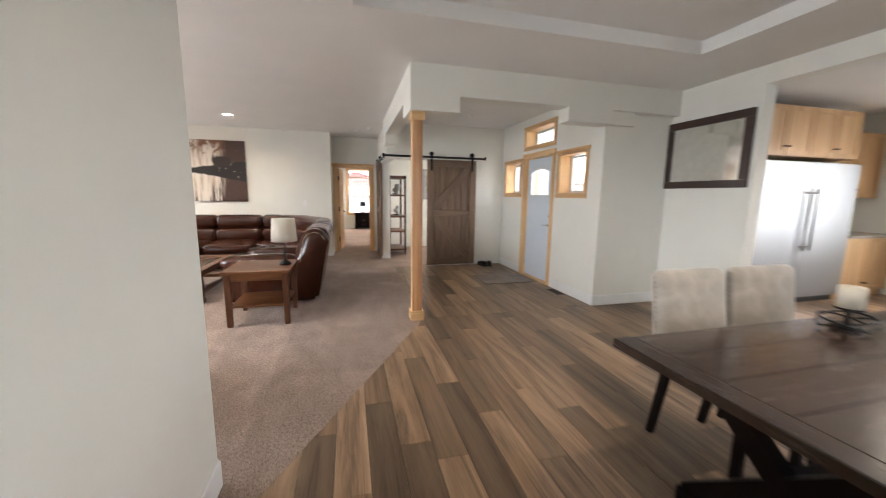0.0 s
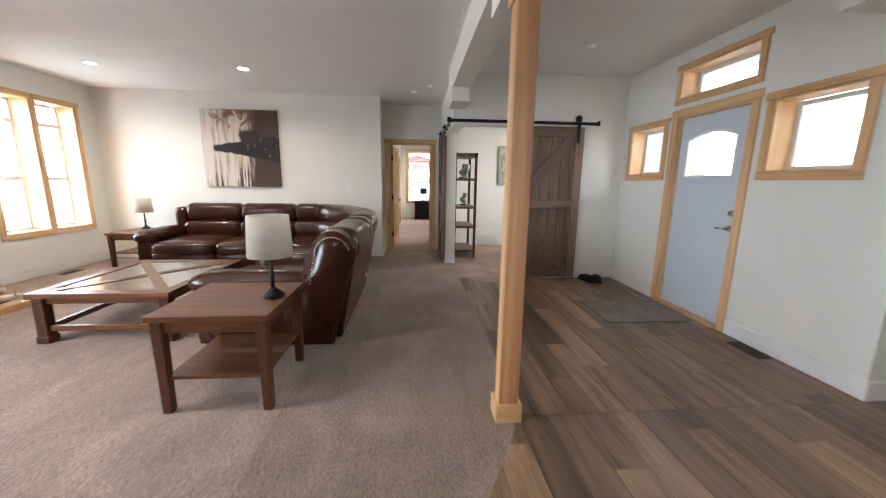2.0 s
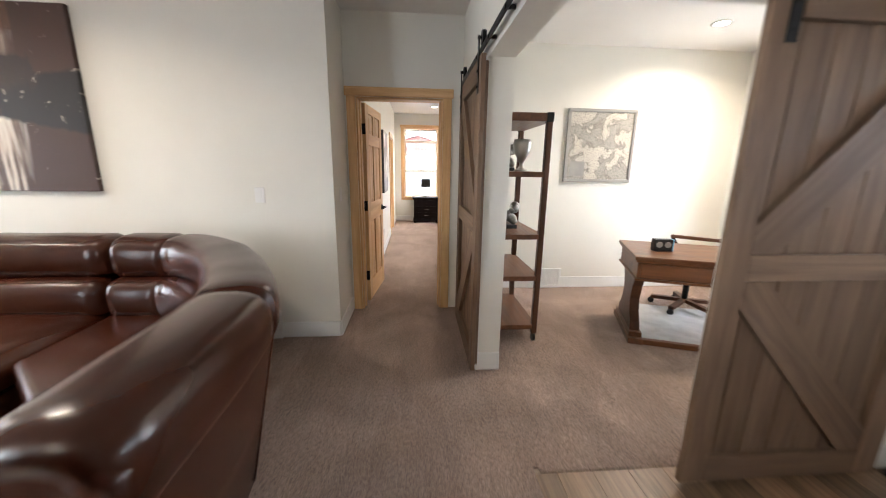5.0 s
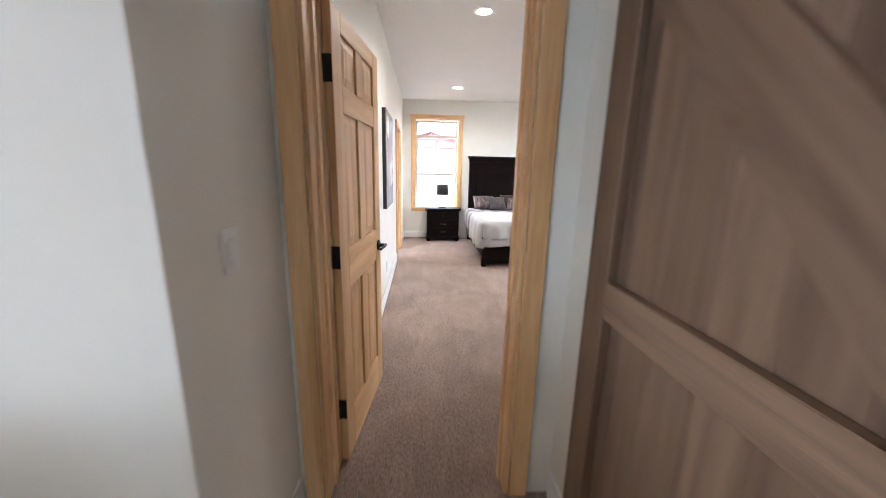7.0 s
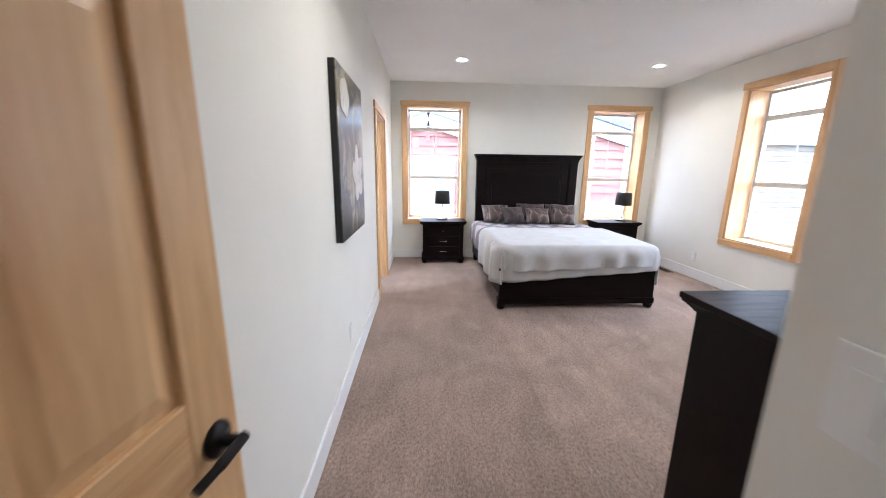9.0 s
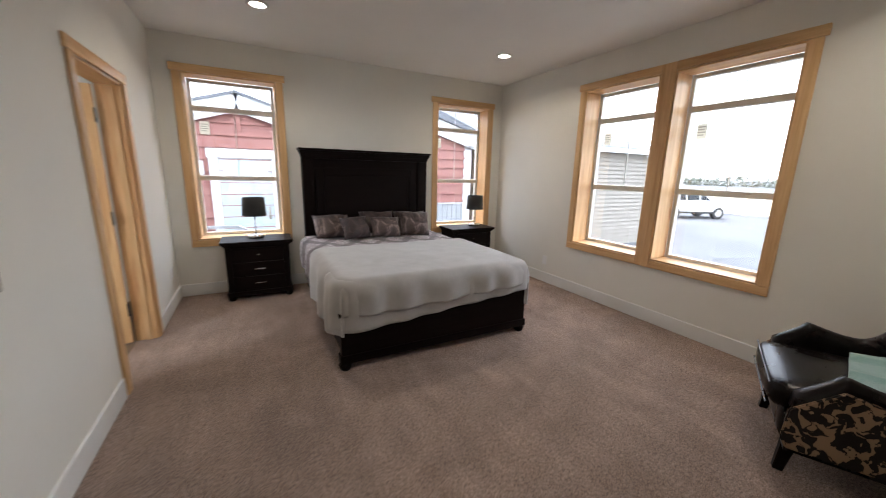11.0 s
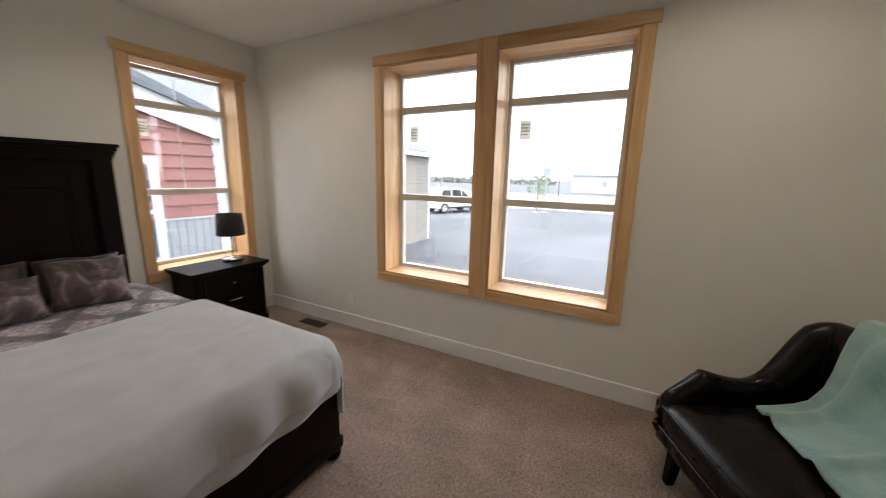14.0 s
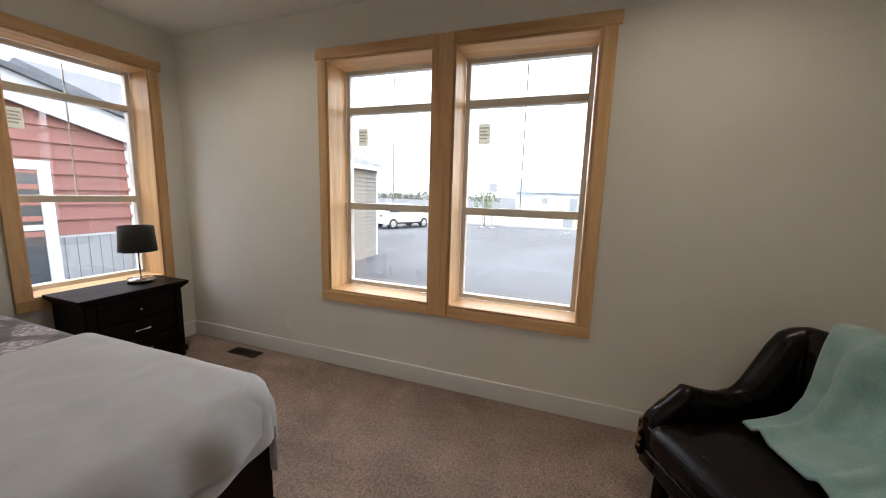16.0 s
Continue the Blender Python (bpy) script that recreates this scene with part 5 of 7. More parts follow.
def ornament(m, label):
    t = thing("sculpture", m, label, "ornament")
    part("plinth", box(-0.05, 0.05, -0.05, 0.05, 0, 0.03, 0.004), BLACK, t)
    bm = bmesh.new()
    for k in range(9):
        a = k * 0.8
        bmesh.ops.create_icosphere(bm, subdivisions=2, radius=0.032 + 0.012 * math.sin(k), matrix=Matrix.Translation((0.035 * math.cos(a), 0.035 * math.sin(a), 0.06 + 0.016 * k)))
    part("figure", bm, PEWTER, t, smooth=True)


ornament(pose(1.27, 7.48, 1.406), "dark abstract metal ornament on the bookcase")
ornament(pose(1.27, 7.30, 0.921), "dark abstract metal ornament on the bookcase")


def map_mat():
    m, nt, b = nodes_of("antique_map_print")
    co = coords(nt)
    land = add(nt, "ShaderNodeTexNoise", Scale=4.2, Detail=7.0, Roughness=0.62, Distortion=0.4)
    marks = add(nt, "ShaderNodeTexNoise", Scale=60.0, Detail=4.0, Roughness=0.8)
    edge = add(nt, "ShaderNodeTexVoronoi", Scale=14.0)
    edge.feature = 'DISTANCE_TO_EDGE'
    for n in (land, marks, edge):
        nt.links.new(co, n.inputs[0])
    a = ramp_of(nt, land.outputs[0], [(0.46, (0.36, 0.34, 0.30)), (0.495, (0.24, 0.22, 0.19)), (0.52, (0.52, 0.48, 0.42)), (0.7, (0.58, 0.54, 0.47))])
    k = ramp_of(nt, marks.outputs[0], [(0.36, (0.45, 0.45, 0.45)), (0.5, (1, 1, 1))])
    e = ramp_of(nt, edge.outputs["Distance"], [(0.0, (0.7, 0.7, 0.7)), (0.03, (1, 1, 1))])
    c = mixed(nt, 1.0, a.outputs[0], k.outputs[0], 'MULTIPLY')
    c = mixed(nt, 1.0, c, e.outputs[0], 'MULTIPLY')
    nt.links.new(c, b.inputs["Base Color"])
    b.inputs["Roughness"].default_value = 0.6
    return m


mp = thing("framed_map", pose(2.545, 8.358, 1.685), "framed antique map print with grey border", "framed map")
GREYFRAME = plain("grey_frame", (0.30, 0.29, 0.27), 0.5)
for a in ((-0.40, 0.40, 0.367, 0.40), (-0.40, 0.40, -0.40, -0.367), (-0.40, -0.367, -0.366, 0.366), (0.367, 0.40, -0.366, 0.366)):
    part("frame_bar", box(a[0], a[1], -0.03, -0.001, a[2], a[3], 0.003, 1), GREYFRAME, mp)
part("print", box(-0.366, 0.366, -0.016, -0.008, -0.366, 0.366), map_mat(), mp, "pale map sheet")
part("legend_box", box(-0.33, -0.16, -0.0185, -0.0165, -0.33, -0.17), GREYFRAME, mp, "map legend block")


def desk():
    d = thing("writing_desk", pose(2.198, 6.895, 0, 0, 0, -20.5), "large brown writing desk with shaped trestle ends", "desk")
    w, dp, h = 1.62, 0.72, 0.76
    part("desktop", box(0, w, 0, dp, h - 0.03, h, 0.008), WALNUT, d)
    part("top_moulding", box(0.012, w - 0.012, 0.012, dp - 0.012, h - 0.05, h - 0.031, 0.004, 1), WALNUT, d)
    part("drawer_case", box(0.03, w - 0.03, 0.03, dp - 0.03, h - 0.185, h - 0.051, 0.003, 1), WALNUT, d)
    for k in range(3):
        a = 0.05 + k * (w - 0.10) / 3
        part("drawer_front", box(a + 0.006, a + (w - 0.10) / 3 - 0.006, 0.018, 0.03, h - 0.175, h - 0.06, 0.003, 1), WALNUT, d)
    part("lower_moulding", box(0.015, w - 0.015, 0.015, dp - 0.015, h - 0.205, h - 0.186, 0.005, 1), WALNUT, d)
    for x0 in (0.05, w - 0.13):
        pts = [(0.10, 0.09), (0.62, 0.09), (0.60, 0.16), (0.53, 0.24), (0.50, 0.34), (0.53, 0.46), (0.60, 0.555), (0.12, 0.555), (0.19, 0.46), (0.22, 0.34), (0.19, 0.24), (0.12, 0.16)]
        bm = prism(bmesh.new(), pts, x0, x0 + 0.075, 'x')
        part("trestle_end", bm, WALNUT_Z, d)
        part("foot", box(x0 - 0.02, x0 + 0.10, 0.02, dp - 0.02, 0.0, 0.05, 0.008), WALNUT_Y, d)
        part("foot_block", box(x0 - 0.01, x0 + 0.09, 0.06, dp - 0.06, 0.05, 0.092, 0.006), WALNUT_Y, d)
    part("floor_stretcher", box(0.13, w - 0.14, 0.03, 0.08, 0.0, 0.045, 0.004, 1), WALNUT, d)
    return d


desk()
rug = new("chair_mat", mesh_of("chair_mat", box(0.16, 1.46, 0.10, 1.05, 0.001, 0.008, 0.002, 1), cloth("pale_mat", (0.30, 0.30, 0.30), (0.46, 0.46, 0.46), 160, 0.5, 0.1)))
rug.matrix_basis = pose(2.198, 6.895, 0, 0, 0, -20.5)
tagged(rug, "pale grey chair mat on the carpet under the desk", "chair mat")
ph = thing("desk_clock", pose(2.55, 7.10, 0.761, 0, 0, -8), "black tabletop clock radio with twin dials", "clock")
part("case", box(-0.075, 0.075, -0.03, 0.03, 0, 0.10, 0.006), BLACK, ph)
for x in (-0.035, 0.035):
    part("dial", rod(bmesh.new(), (x, -0.034, 0.055), (x, -0.030, 0.055), 0.026, 20), GREYFRAME, ph, "pale round dial")
part("side_panel", box(0.076, 0.084, -0.03, 0.03, 0, 0.10), plain("blue_card", (0.12, 0.35, 0.55), 0.5), ph, "blue side")
pap = thing("open_binder", pose(3.35, 6.90, 0.761, 0, 0, -25), "open white paper binder lying on the desk", "binder")
part("cover", box(-0.24, 0.24, -0.16, 0.16, 0, 0.006, 0.002, 1), GREYFRAME, pap)
for sx in (-1, 1):
    part("page_stack", rounded(bmesh.new(), sx * 0.115 - 0.11, sx * 0.115 + 0.11, -0.15, 0.15, 0.006, 0.022, 0.008, n=3), WHITE, pap)


def office_chair():
    c = thing("office_chair", pose(3.28, 7.62, 0, 0, 0, 50), "brown leather office chair with wooden arms", "office chair")
    for k in range(5):
        a = 2 * math.pi * k / 5 + 0.3
        part("base_arm", beam_between(bmesh.new(), (0, 0, 0.10), (0.30 * math.cos(a), 0.30 * math.sin(a), 0.075), 0.05, 0.035, (0, 0, 1)), WALNUT_Z, c)
        part("castor", rod(bmesh.new(), (0.30 * math.cos(a) - 0.015, 0.30 * math.sin(a), 0.032), (0.30 * math.cos(a) + 0.015, 0.30 * math.sin(a), 0.032), 0.03, 14), BLACK, c)
        part("castor_stem", cyl(bmesh.new(), 0.30 * math.cos(a), 0.30 * math.sin(a), 0.03, 0.075, 0.009, n=8), BLACKIRON, c)
    part("column", cyl(bmesh.new(), 0, 0, 0.10, 0.42, 0.028), BLACKIRON, c)
    part("seat", rounded(bmesh.new(), -0.25, 0.25, -0.24, 0.26, 0.42, 0.52, 0.045, (0, 0, 0.02), 7), SOFA, c, smooth=True)
    part("backrest", rounded(bmesh.new(), -0.24, 0.24, -0.04, 0.04, 0, 0.50, 0.04, (0, 0.02, 0), 7), SOFA, c, at=pose(0, -0.24, 0.52, 14), smooth=True)
    for sx in (-1, 1):
        x = sx * 0.29
        part("armrest", box(x - 0.025, x + 0.025, -0.27, 0.22, 0.70, 0.735, 0.01), WALNUT_Y, c)
        part("arm_post", beam_between(bmesh.new(), (x, 0.20, 0.70), (sx * 0.24, 0.05, 0.47), 0.035, 0.03, (1, 0, 0)), WALNUT_Z, c)
    return c


office_chair()


# ---- bedroom ----
casing("trim_bedroom_door", 'x', 7.759, -0.09, 0.705, 2.04, 0.08, -1, 0.02)
casing("trim_bedroom_door_inner", 'x', 7.901, -0.09, 0.705, 2.04, 0.078, 1, 0.02)
lining("trim_bedroom_door_jamb", 'x', 7.755, 7.905, -0.09, 0.705, 2.04)
casing("trim_side_door", 'y', -0.079, 11.93, 12.77, 2.02, 0.075, 1, 0.02)
lining("trim_side_door_jamb", 'y', -0.225, -0.075, 11.93, 12.77, 2.02)


rebate = new("trim_hinge_jamb", mesh_of("trim_hinge_jamb", box(-0.125, -0.069, 7.923, 7.998, 0.0, 2.04, 0.003, 1), PINE))
tagged(rebate, "pine hinge jamb beside the bedroom door", "door jamb", kind="structure")


def panel_door(m, w=0.745, h=2.0, label="", knob_mat=None):
    """Six-panel pine door; hinge at local x 0, face towards +y and -y."""
    d = thing("panel_door", m, label, "door")
    t = 0.035
    s = 0.11
    c = w / 2
    mid = 0.05
    part("stile", box(0, s, 0, t, 0.01, h, 0.003, 1), PINE, d)
    part("stile", box(w - s, w, 0, t, 0.01, h, 0.003, 1), PINE, d)
    rails = ((0.01, 0.22), (0.86, 1.05), (1.63, 1.74), (h - 0.085, h))
    for a, b in rails:
        part("rail", box(s + 0.0005, w - s - 0.0005, 0, t, a, b, 0.003, 1), PINE_X, d)
    for (a0, a1), (b0, b1) in zip(rails, rails[1:]):
        part("mullion", box(c - mid, c + mid, 0, t, a1 + 0.0005, b0 - 0.0005, 0.003, 1), PINE, d)
        for x0, x1 in ((s, c - mid), (c + mid, w - s)):
            bm = bmesh.new()
            bx(bm, x0, x1, 0.012, t - 0.012, a1, b0)
            for y0, y1 in ((0.004, 0.012), (t - 0.012, t - 0.004)):
                lo, hi = (0.022, 0.012) if y0 < 0.01 else (0.012, 0.022)
                a = [(x0 + 0.012, a1 + 0.012), (x1 - 0.012, a1 + 0.012), (x1 - 0.012, b0 - 0.012), (x0 + 0.012, b0 - 0.012)]
                b = [(x0 + 0.04, a1 + 0.04), (x1 - 0.04, a1 + 0.04), (x1 - 0.04, b0 - 0.04), (x0 + 0.04, b0 - 0.04)]
                ya, yb = (0.012, 0.004) if y0 < 0.01 else (t - 0.012, t - 0.004)
                va = [bm.verts.new((p[0], ya, p[1])) for p in a]
                vb = [bm.verts.new((p[0], yb, p[1])) for p in b]
                for i in range(4):
                    bm.faces.new((va[i], va[(i + 1) % 4], vb[(i + 1) % 4], vb[i]))
                bm.faces.new(vb)
            part("panel", bm, PINE, d)
    for sy, y in ((-1, 0.0), (1, t)):
        k = lathe(bmesh.new(), [(0.0, 0), (0.033, 0), (0.033, 0.006), (0.026, 0.011), (0.012, 0.013), (0.011, 0.045), (0.0, 0.047)], 20)
        part("rosette", k, BLACKIRON, d, "black round rosette", pose(w - 0.06, y, 0.945, -90 * sy), True)
        lv = bmesh.new()
        yy = y + sy * 0.045
        rod(lv, (w - 0.048, yy, 0.945), (w - 0.12, yy + sy * 0.004, 0.948), 0.0095, 12)
        rod(lv, (w - 0.118, yy + sy * 0.004, 0.948), (w - 0.165, yy - sy * 0.004, 0.942), 0.008, 12)
        part("lever_handle", lv, BLACKIRON, d, "black curved lever")
    for z in (0.29, 1.03, 1.78):
        hg = bmesh.new()
        bx(hg, -0.0025, -0.0003, 0.002, t - 0.002, z - 0.05, z + 0.05)
        rod(hg, (-0.004, t + 0.004, z - 0.05), (-0.004, t + 0.004, z + 0.05), 0.006, 10)
        part("hinge", hg, BLACKIRON, d, "dark bronze hinge leaf")
    return d


panel_door(pose(-0.032, 7.962, 0, 0, 0, 83.5), 0.735, 2.02, "six-panel knotty pine door standing open into the bedroom")
bathdoor = panel_door(pose(-0.235, 12.745, 0, 0, 0, 182), 0.79, 1.99, "six-panel pine door folded open in the side room")


def flower_paint():
    m, nt, b = nodes_of("dark_flower_paint")
    co = coords(nt)
    n = add(nt, "ShaderNodeTexNoise", Scale=4.0, Detail=6.0, Roughness=0.6, Distortion=0.8)
    nt.links.new(co, n.inputs[0])
    r = ramp_of(nt, n.outputs[0], [(0.3, (0.02, 0.022, 0.024)), (0.48, (0.07, 0.07, 0.065)), (0.56, (0.26, 0.22, 0.13)), (0.68, (0.35, 0.34, 0.32))])
    nt.links.new(r.outputs[0], b.inputs["Base Color"])
    b.inputs["Roughness"].default_value = 0.35
    bump_to(nt, b, n.outputs[0], 0.4, 0.004)
    return m


fp = canvas("flower_painting", pose(-0.079, 10.47, 1.49, 0, 0, 90), 0.78, 0.97, flower_paint(), "large dark canvas painting of a pale flower", 0.04, BLACK)
PETAL = plain("petal_paint", (0.58, 0.55, 0.50), 0.4, 0, 0.2, 9.0, 50.0, 0.3)
for k in range(5):
    a = 2 * math.pi * k / 5 + 0.5
    bm = bmesh.new()
    pts = []
    for i in range(16):
        u = 2 * math.pi * i / 16
        px, pz = 0.095 * math.cos(u), 0.065 * math.sin(u) * (1 + 0.25 * math.cos(3 * u + k))
        pts.append((0.14 + px * math.cos(a) - pz * math.sin(a) + 0.10 * math.cos(a), -0.10 + px * math.sin(a) + pz * math.cos(a) + 0.10 * math.sin(a)))
    part("petal", prism(bm, pts, -0.0425 - 0.0003 * k, -0.0402, 'y'), PETAL, fp)
for k in range(5):
    a = 2 * math.pi * k / 5
    pts = [(-0.2 + 0.06 * math.cos(a) + 0.07 * math.cos(u), 0.33 + 0.05 * math.sin(a) + 0.06 * math.sin(u)) for u in [2 * math.pi * i / 12 for i in range(12)]]
    part("petal", prism(bmesh.new(), pts, -0.0425 - 0.0003 * k, -0.0402, 'y'), PETAL, fp)


def moulding_top(bm, x0, x1, y0, y1, z0, z1, out):
    """A stepped crown round three sides."""
    n = 4
    for k in range(n):
        o = out * ((k + 1) / n) ** 1.4
        za, zb = z0 + (z1 - z0) * k / n, z0 + (z1 - z0) * (k + 1) / n
        bx(bm, x0 - o, x1 + o, y0 - o, y1, za, zb)
    return bm


def bed():
    b = thing("bed", pose(2.045, 0, 0), "queen bed frame in near-black espresso wood", "bed")
    w = 0.795
    y1 = 13.85
    part("headboard_panel", box(-w + 0.10, w - 0.10, 13.70, 13.74, 0.30, 1.56), DARKWOOD, b)
    for sx in (-1, 1):
        x = sx * (w - 0.06)
        part("headboard_post", box(x - 0.06, x + 0.06, 13.67, 13.78, 0.0, 1.56, 0.006), DARKWOOD, b)
        part("inner_stile", box(sx * 0.60 - 0.045, sx * 0.60 + 0.045, 13.685, 13.699, 0.55, 1.46, 0.004, 1), DARKWOOD, b)
    part("inner_rail", box(-0.55, 0.55, 13.685, 13.699, 1.37, 1.46, 0.004, 1), DARKWOOD, b)
    part("inner_bead", bx(bx(bx(bmesh.new(), -0.55, 0.55, 13.69, 13.699, 1.34, 1.365), -0.55, -0.53, 13.69, 13.699, 0.55, 1.34), 0.53, 0.55, 13.69, 13.699, 0.55, 1.34), DARKWOOD, b)
    part("crown", moulding_top(bmesh.new(), -w + 0.005, w - 0.005, 13.66, 13.79, 1.56, 1.65, 0.03), DARKWOOD, b)
    part("crown_cap", box(-w - 0.035, w + 0.035, 13.615, 13.80, 1.651, 1.675, 0.006), DARKWOOD, b)
    # footboard
    w = 0.835
    part("footboard", box(-w, w, 11.56, 11.62, 0.06, 0.42, 0.006), DARKWOOD, b)
    part("footboard_cap", box(-w - 0.012, w + 0.012, 11.545, 11.64, 0.42, 0.445, 0.006), DARKWOOD, b)
    part("footboard_base", box(-w - 0.012, w + 0.012, 11.548, 11.632, 0.055, 0.12, 0.008), DARKWOOD, b)
    for sx in (-1, 1):
        x = sx * (w - 0.03)
        part("foot", lathe(bmesh.new(), [(0.0, 0), (0.035, 0), (0.045, 0.02), (0.048, 0.04), (0.04, 0.056), (0.0, 0.056)], 18, x, 11.59), DARKWOOD, b, smooth=True)
        part("side_rail", box(sx * (w - 0.02) - 0.014, sx * (w - 0.02) + 0.014, 11.621, 13.67, 0.14, 0.36, 0.004, 1), DARKWOOD, b)
    return b


bed()
mt = new("mattress", mesh_of("mattress", rounded(bmesh.new(), 1.28, 2.81, 11.66, 13.66, 0.30, 0.60, 0.06, n=8), cloth("white_ticking", (0.6, 0.6, 0.58), (0.75, 0.75, 0.72))))
tagged(mt, "thick mattress on the espresso bed frame", "mattress")


def drape(name, x0, x1, y0, y1, ztop, sides, foot, mat, label, category, wave=0.02, seed=0.0, edge_r=0.07, thick=0.012, nx=60, ny=50, skew=0.0, turn=0.15, parent=None):
    """Cloth laid over the bed: flat on top, hanging sides x metres down and over the foot."""
    bm = bmesh.new()
    total = (x1 - x0) + 2 * sides
    verts = []
    for j in range(ny + 1):
        row = []
        v = j / ny
        for i in range(nx + 1):
            s = i / nx * total - sides
            fall = foot + skew * (1 - i / nx)
            sy = v * (y1 - y0 + fall) - fall

            def fold(q):
                # distance past an edge becomes a hanging drop
                if q >= 0:
                    return 0.0, 0.0
                d = -q
                if d < edge_r * 1.57:
                    a = d / edge_r
                    return edge_r * math.sin(a), edge_r * (1 - math.cos(a))
                return edge_r, edge_r + d - edge_r * 1.57
            if s < (x1 - x0) / 2:
                ox, dz1 = fold(s)
                x = x0 + max(s, 0) - ox
                sgn = -1
            else:
                r = (x1 - x0) - s
                ox, dz1 = fold(r)
                x = x1 - max(r, 0) + ox
                sgn = 1
            oy, dz2 = fold(sy)
            y = y0 + max(sy, 0) - oy
            dz = max(dz1, dz2)
            p = Vector((x, y, ztop - dz))
            # the cloth rounds the bed's corners
            cx = (x0 + turn - x) if sgn < 0 else (x - x1 + turn)
            cy = y0 + turn - y
            if cx > 0 and cy > 0:
                k = max(cx, cy) / math.hypot(cx, cy)
                p.x = (x0 + turn - cx * k) if sgn < 0 else (x1 - turn + cx * k)
                p.y = y0 + turn - cy * k
            nz = noise.noise(Vector((x * 2.6 + seed, y * 2.6, 0.3)))
            p.z += 0.004 * nz + 0.003 * abs(noise.noise(Vector((x * 5 + y * 3 + seed, y * 4, 1.3))))
            if dz1 > 0.03:
                k = min(1.0, dz1 / 0.2)
                p.x += sgn * k * wave * (0.9 + math.sin(y * 17 + seed + 2.2 * noise.noise(Vector((y * 1.7, seed, 0)))))
                p.z += 0.5 * k * wave * math.sin(y * 7 + seed)
            if dz2 > 0.03:
                k = min(1.0, dz2 / 0.12)
                p.y -= k * wave * (0.9 + math.sin(x * 21 + seed + 3.5 * noise.noise(Vector((x * 1.5, seed, 4)))))
                p.z += 0.25 * k * wave * math.sin(x * 4.5 + seed)
            row.append(bm.verts.new(p))
        verts.append(row)
    for j in range(ny):
        for i in range(nx):
            bm.faces.new((verts[j][i], verts[j][i + 1], verts[j + 1][i + 1], verts[j + 1][i]))
    bmesh.ops.remove_doubles(bm, verts=bm.verts, dist=0.004)
    bmesh.ops.smooth_vert(bm, verts=bm.verts, factor=0.4, use_axis_x=True, use_axis_y=True, use_axis_z=True)
    bmesh.ops.recalc_face_normals(bm, faces=bm.faces)
    if sum(f.normal.z for f in bm.faces) < 0:
        bmesh.ops.reverse_faces(bm, faces=list(bm.faces))
    bm.normal_update()
    top = list(bm.verts)
    rim = [e for e in bm.edges if len(e.link_faces) == 1]
    faces = list(bm.faces)
    under = {v: bm.verts.new(v.co - v.normal * thick) for v in top}
    for f in faces:
        bm.faces.new([under[v] for v in reversed(f.verts)])
    for e in rim:
        p, q = e.verts
        bm.faces.new((p, q, under[q], under[p]))
    ob = new(name, mesh_of(name, bm, mat, True))
    if parent is not None:
        ob.parent = parent
        return tagged(ob, label)
    return tagged(ob, label, category)


def quilt_mat():
    """Mauve-grey comforter woven with a wavering diamond lattice of branches."""
    m, nt, b = nodes_of("ikat_comforter")
    co = coords(nt)
    warp = add(nt, "ShaderNodeTexNoise", Scale=4.5, Detail=3.0)
    nt.links.new(co, warp.inputs[0])
    mv = mixed(nt, 0.13, co, warp.outputs[1])
    lines = []
    for turn in (34, -34):
        mp = nt.nodes.new("ShaderNodeMapping")
        mp.inputs["Rotation"].default_value = (0, 0, radians(turn))
        nt.links.new(mv, mp.inputs[0])
        wv = add(nt, "ShaderNodeTexWave", Scale=1.35, Distortion=2.0, Detail=3.0)
        wv.inputs["Detail Scale"].default_value = 2.5
        nt.links.new(mp.outputs[0], wv.inputs[0])
        lines.append(ramp_of(nt, wv.outputs["Fac"], [(0.12, (0.26, 0.20, 0.21)), (0.34, (1, 1, 1))]).outputs[0])
    st = add(nt, "ShaderNodeTexNoise", Scale=22.0, Detail=5.0, Distortion=2.8)
    nt.links.new(co, st.inputs[0])
    a = ramp_of(nt, st.outputs[0], [(0.40, (0.15, 0.115, 0.12)), (0.5, (0.30, 0.255, 0.265)), (0.60, (0.62, 0.57, 0.59))])
    c = mixed(nt, 1.0, a.outputs[0], lines[0], 'MULTIPLY')
    c = mixed(nt, 1.0, c, lines[1], 'MULTIPLY')
    nt.links.new(c, b.inputs["Base Color"])
    b.inputs["Roughness"].default_value = 0.7
    b.inputs["Sheen Weight"].default_value = 0.3
    bump_to(nt, b, st.outputs[0], 0.4, 0.012)
    return m


QUILT = quilt_mat()
FLEECE = cloth("grey_fleece", (0.37, 0.365, 0.355), (0.45, 0.445, 0.435), 240, 0.95, 0.14, 0.5)
drape("comforter", 1.27, 2.82, 11.72, 13.62, 0.655, 0.36, 0.05, QUILT, "grey-brown patterned comforter spread over the bed", "comforter", 0.016, 1.0, 0.09, 0.02)
bed_blanket = drape("throw_blanket", 1.265, 2.83, 11.60, 12.72, 0.684, 0.48, 0.25, FLEECE, "plain grey fleece blanket over the bed's foot", "blanket", 0.019, 3.0, 0.10, 0.014, 130, 80, 0.08, 0.10)
drape("hem", 1.225, 2.865, 11.575, 11.90, 0.672, 0.40, 0.25, FLEECE, "turned-under lower hem of the grey fleece blanket", "", 0.012, 4.1, 0.06, 0.010, 90, 24, 0.19, 0.10, bed_blanket)

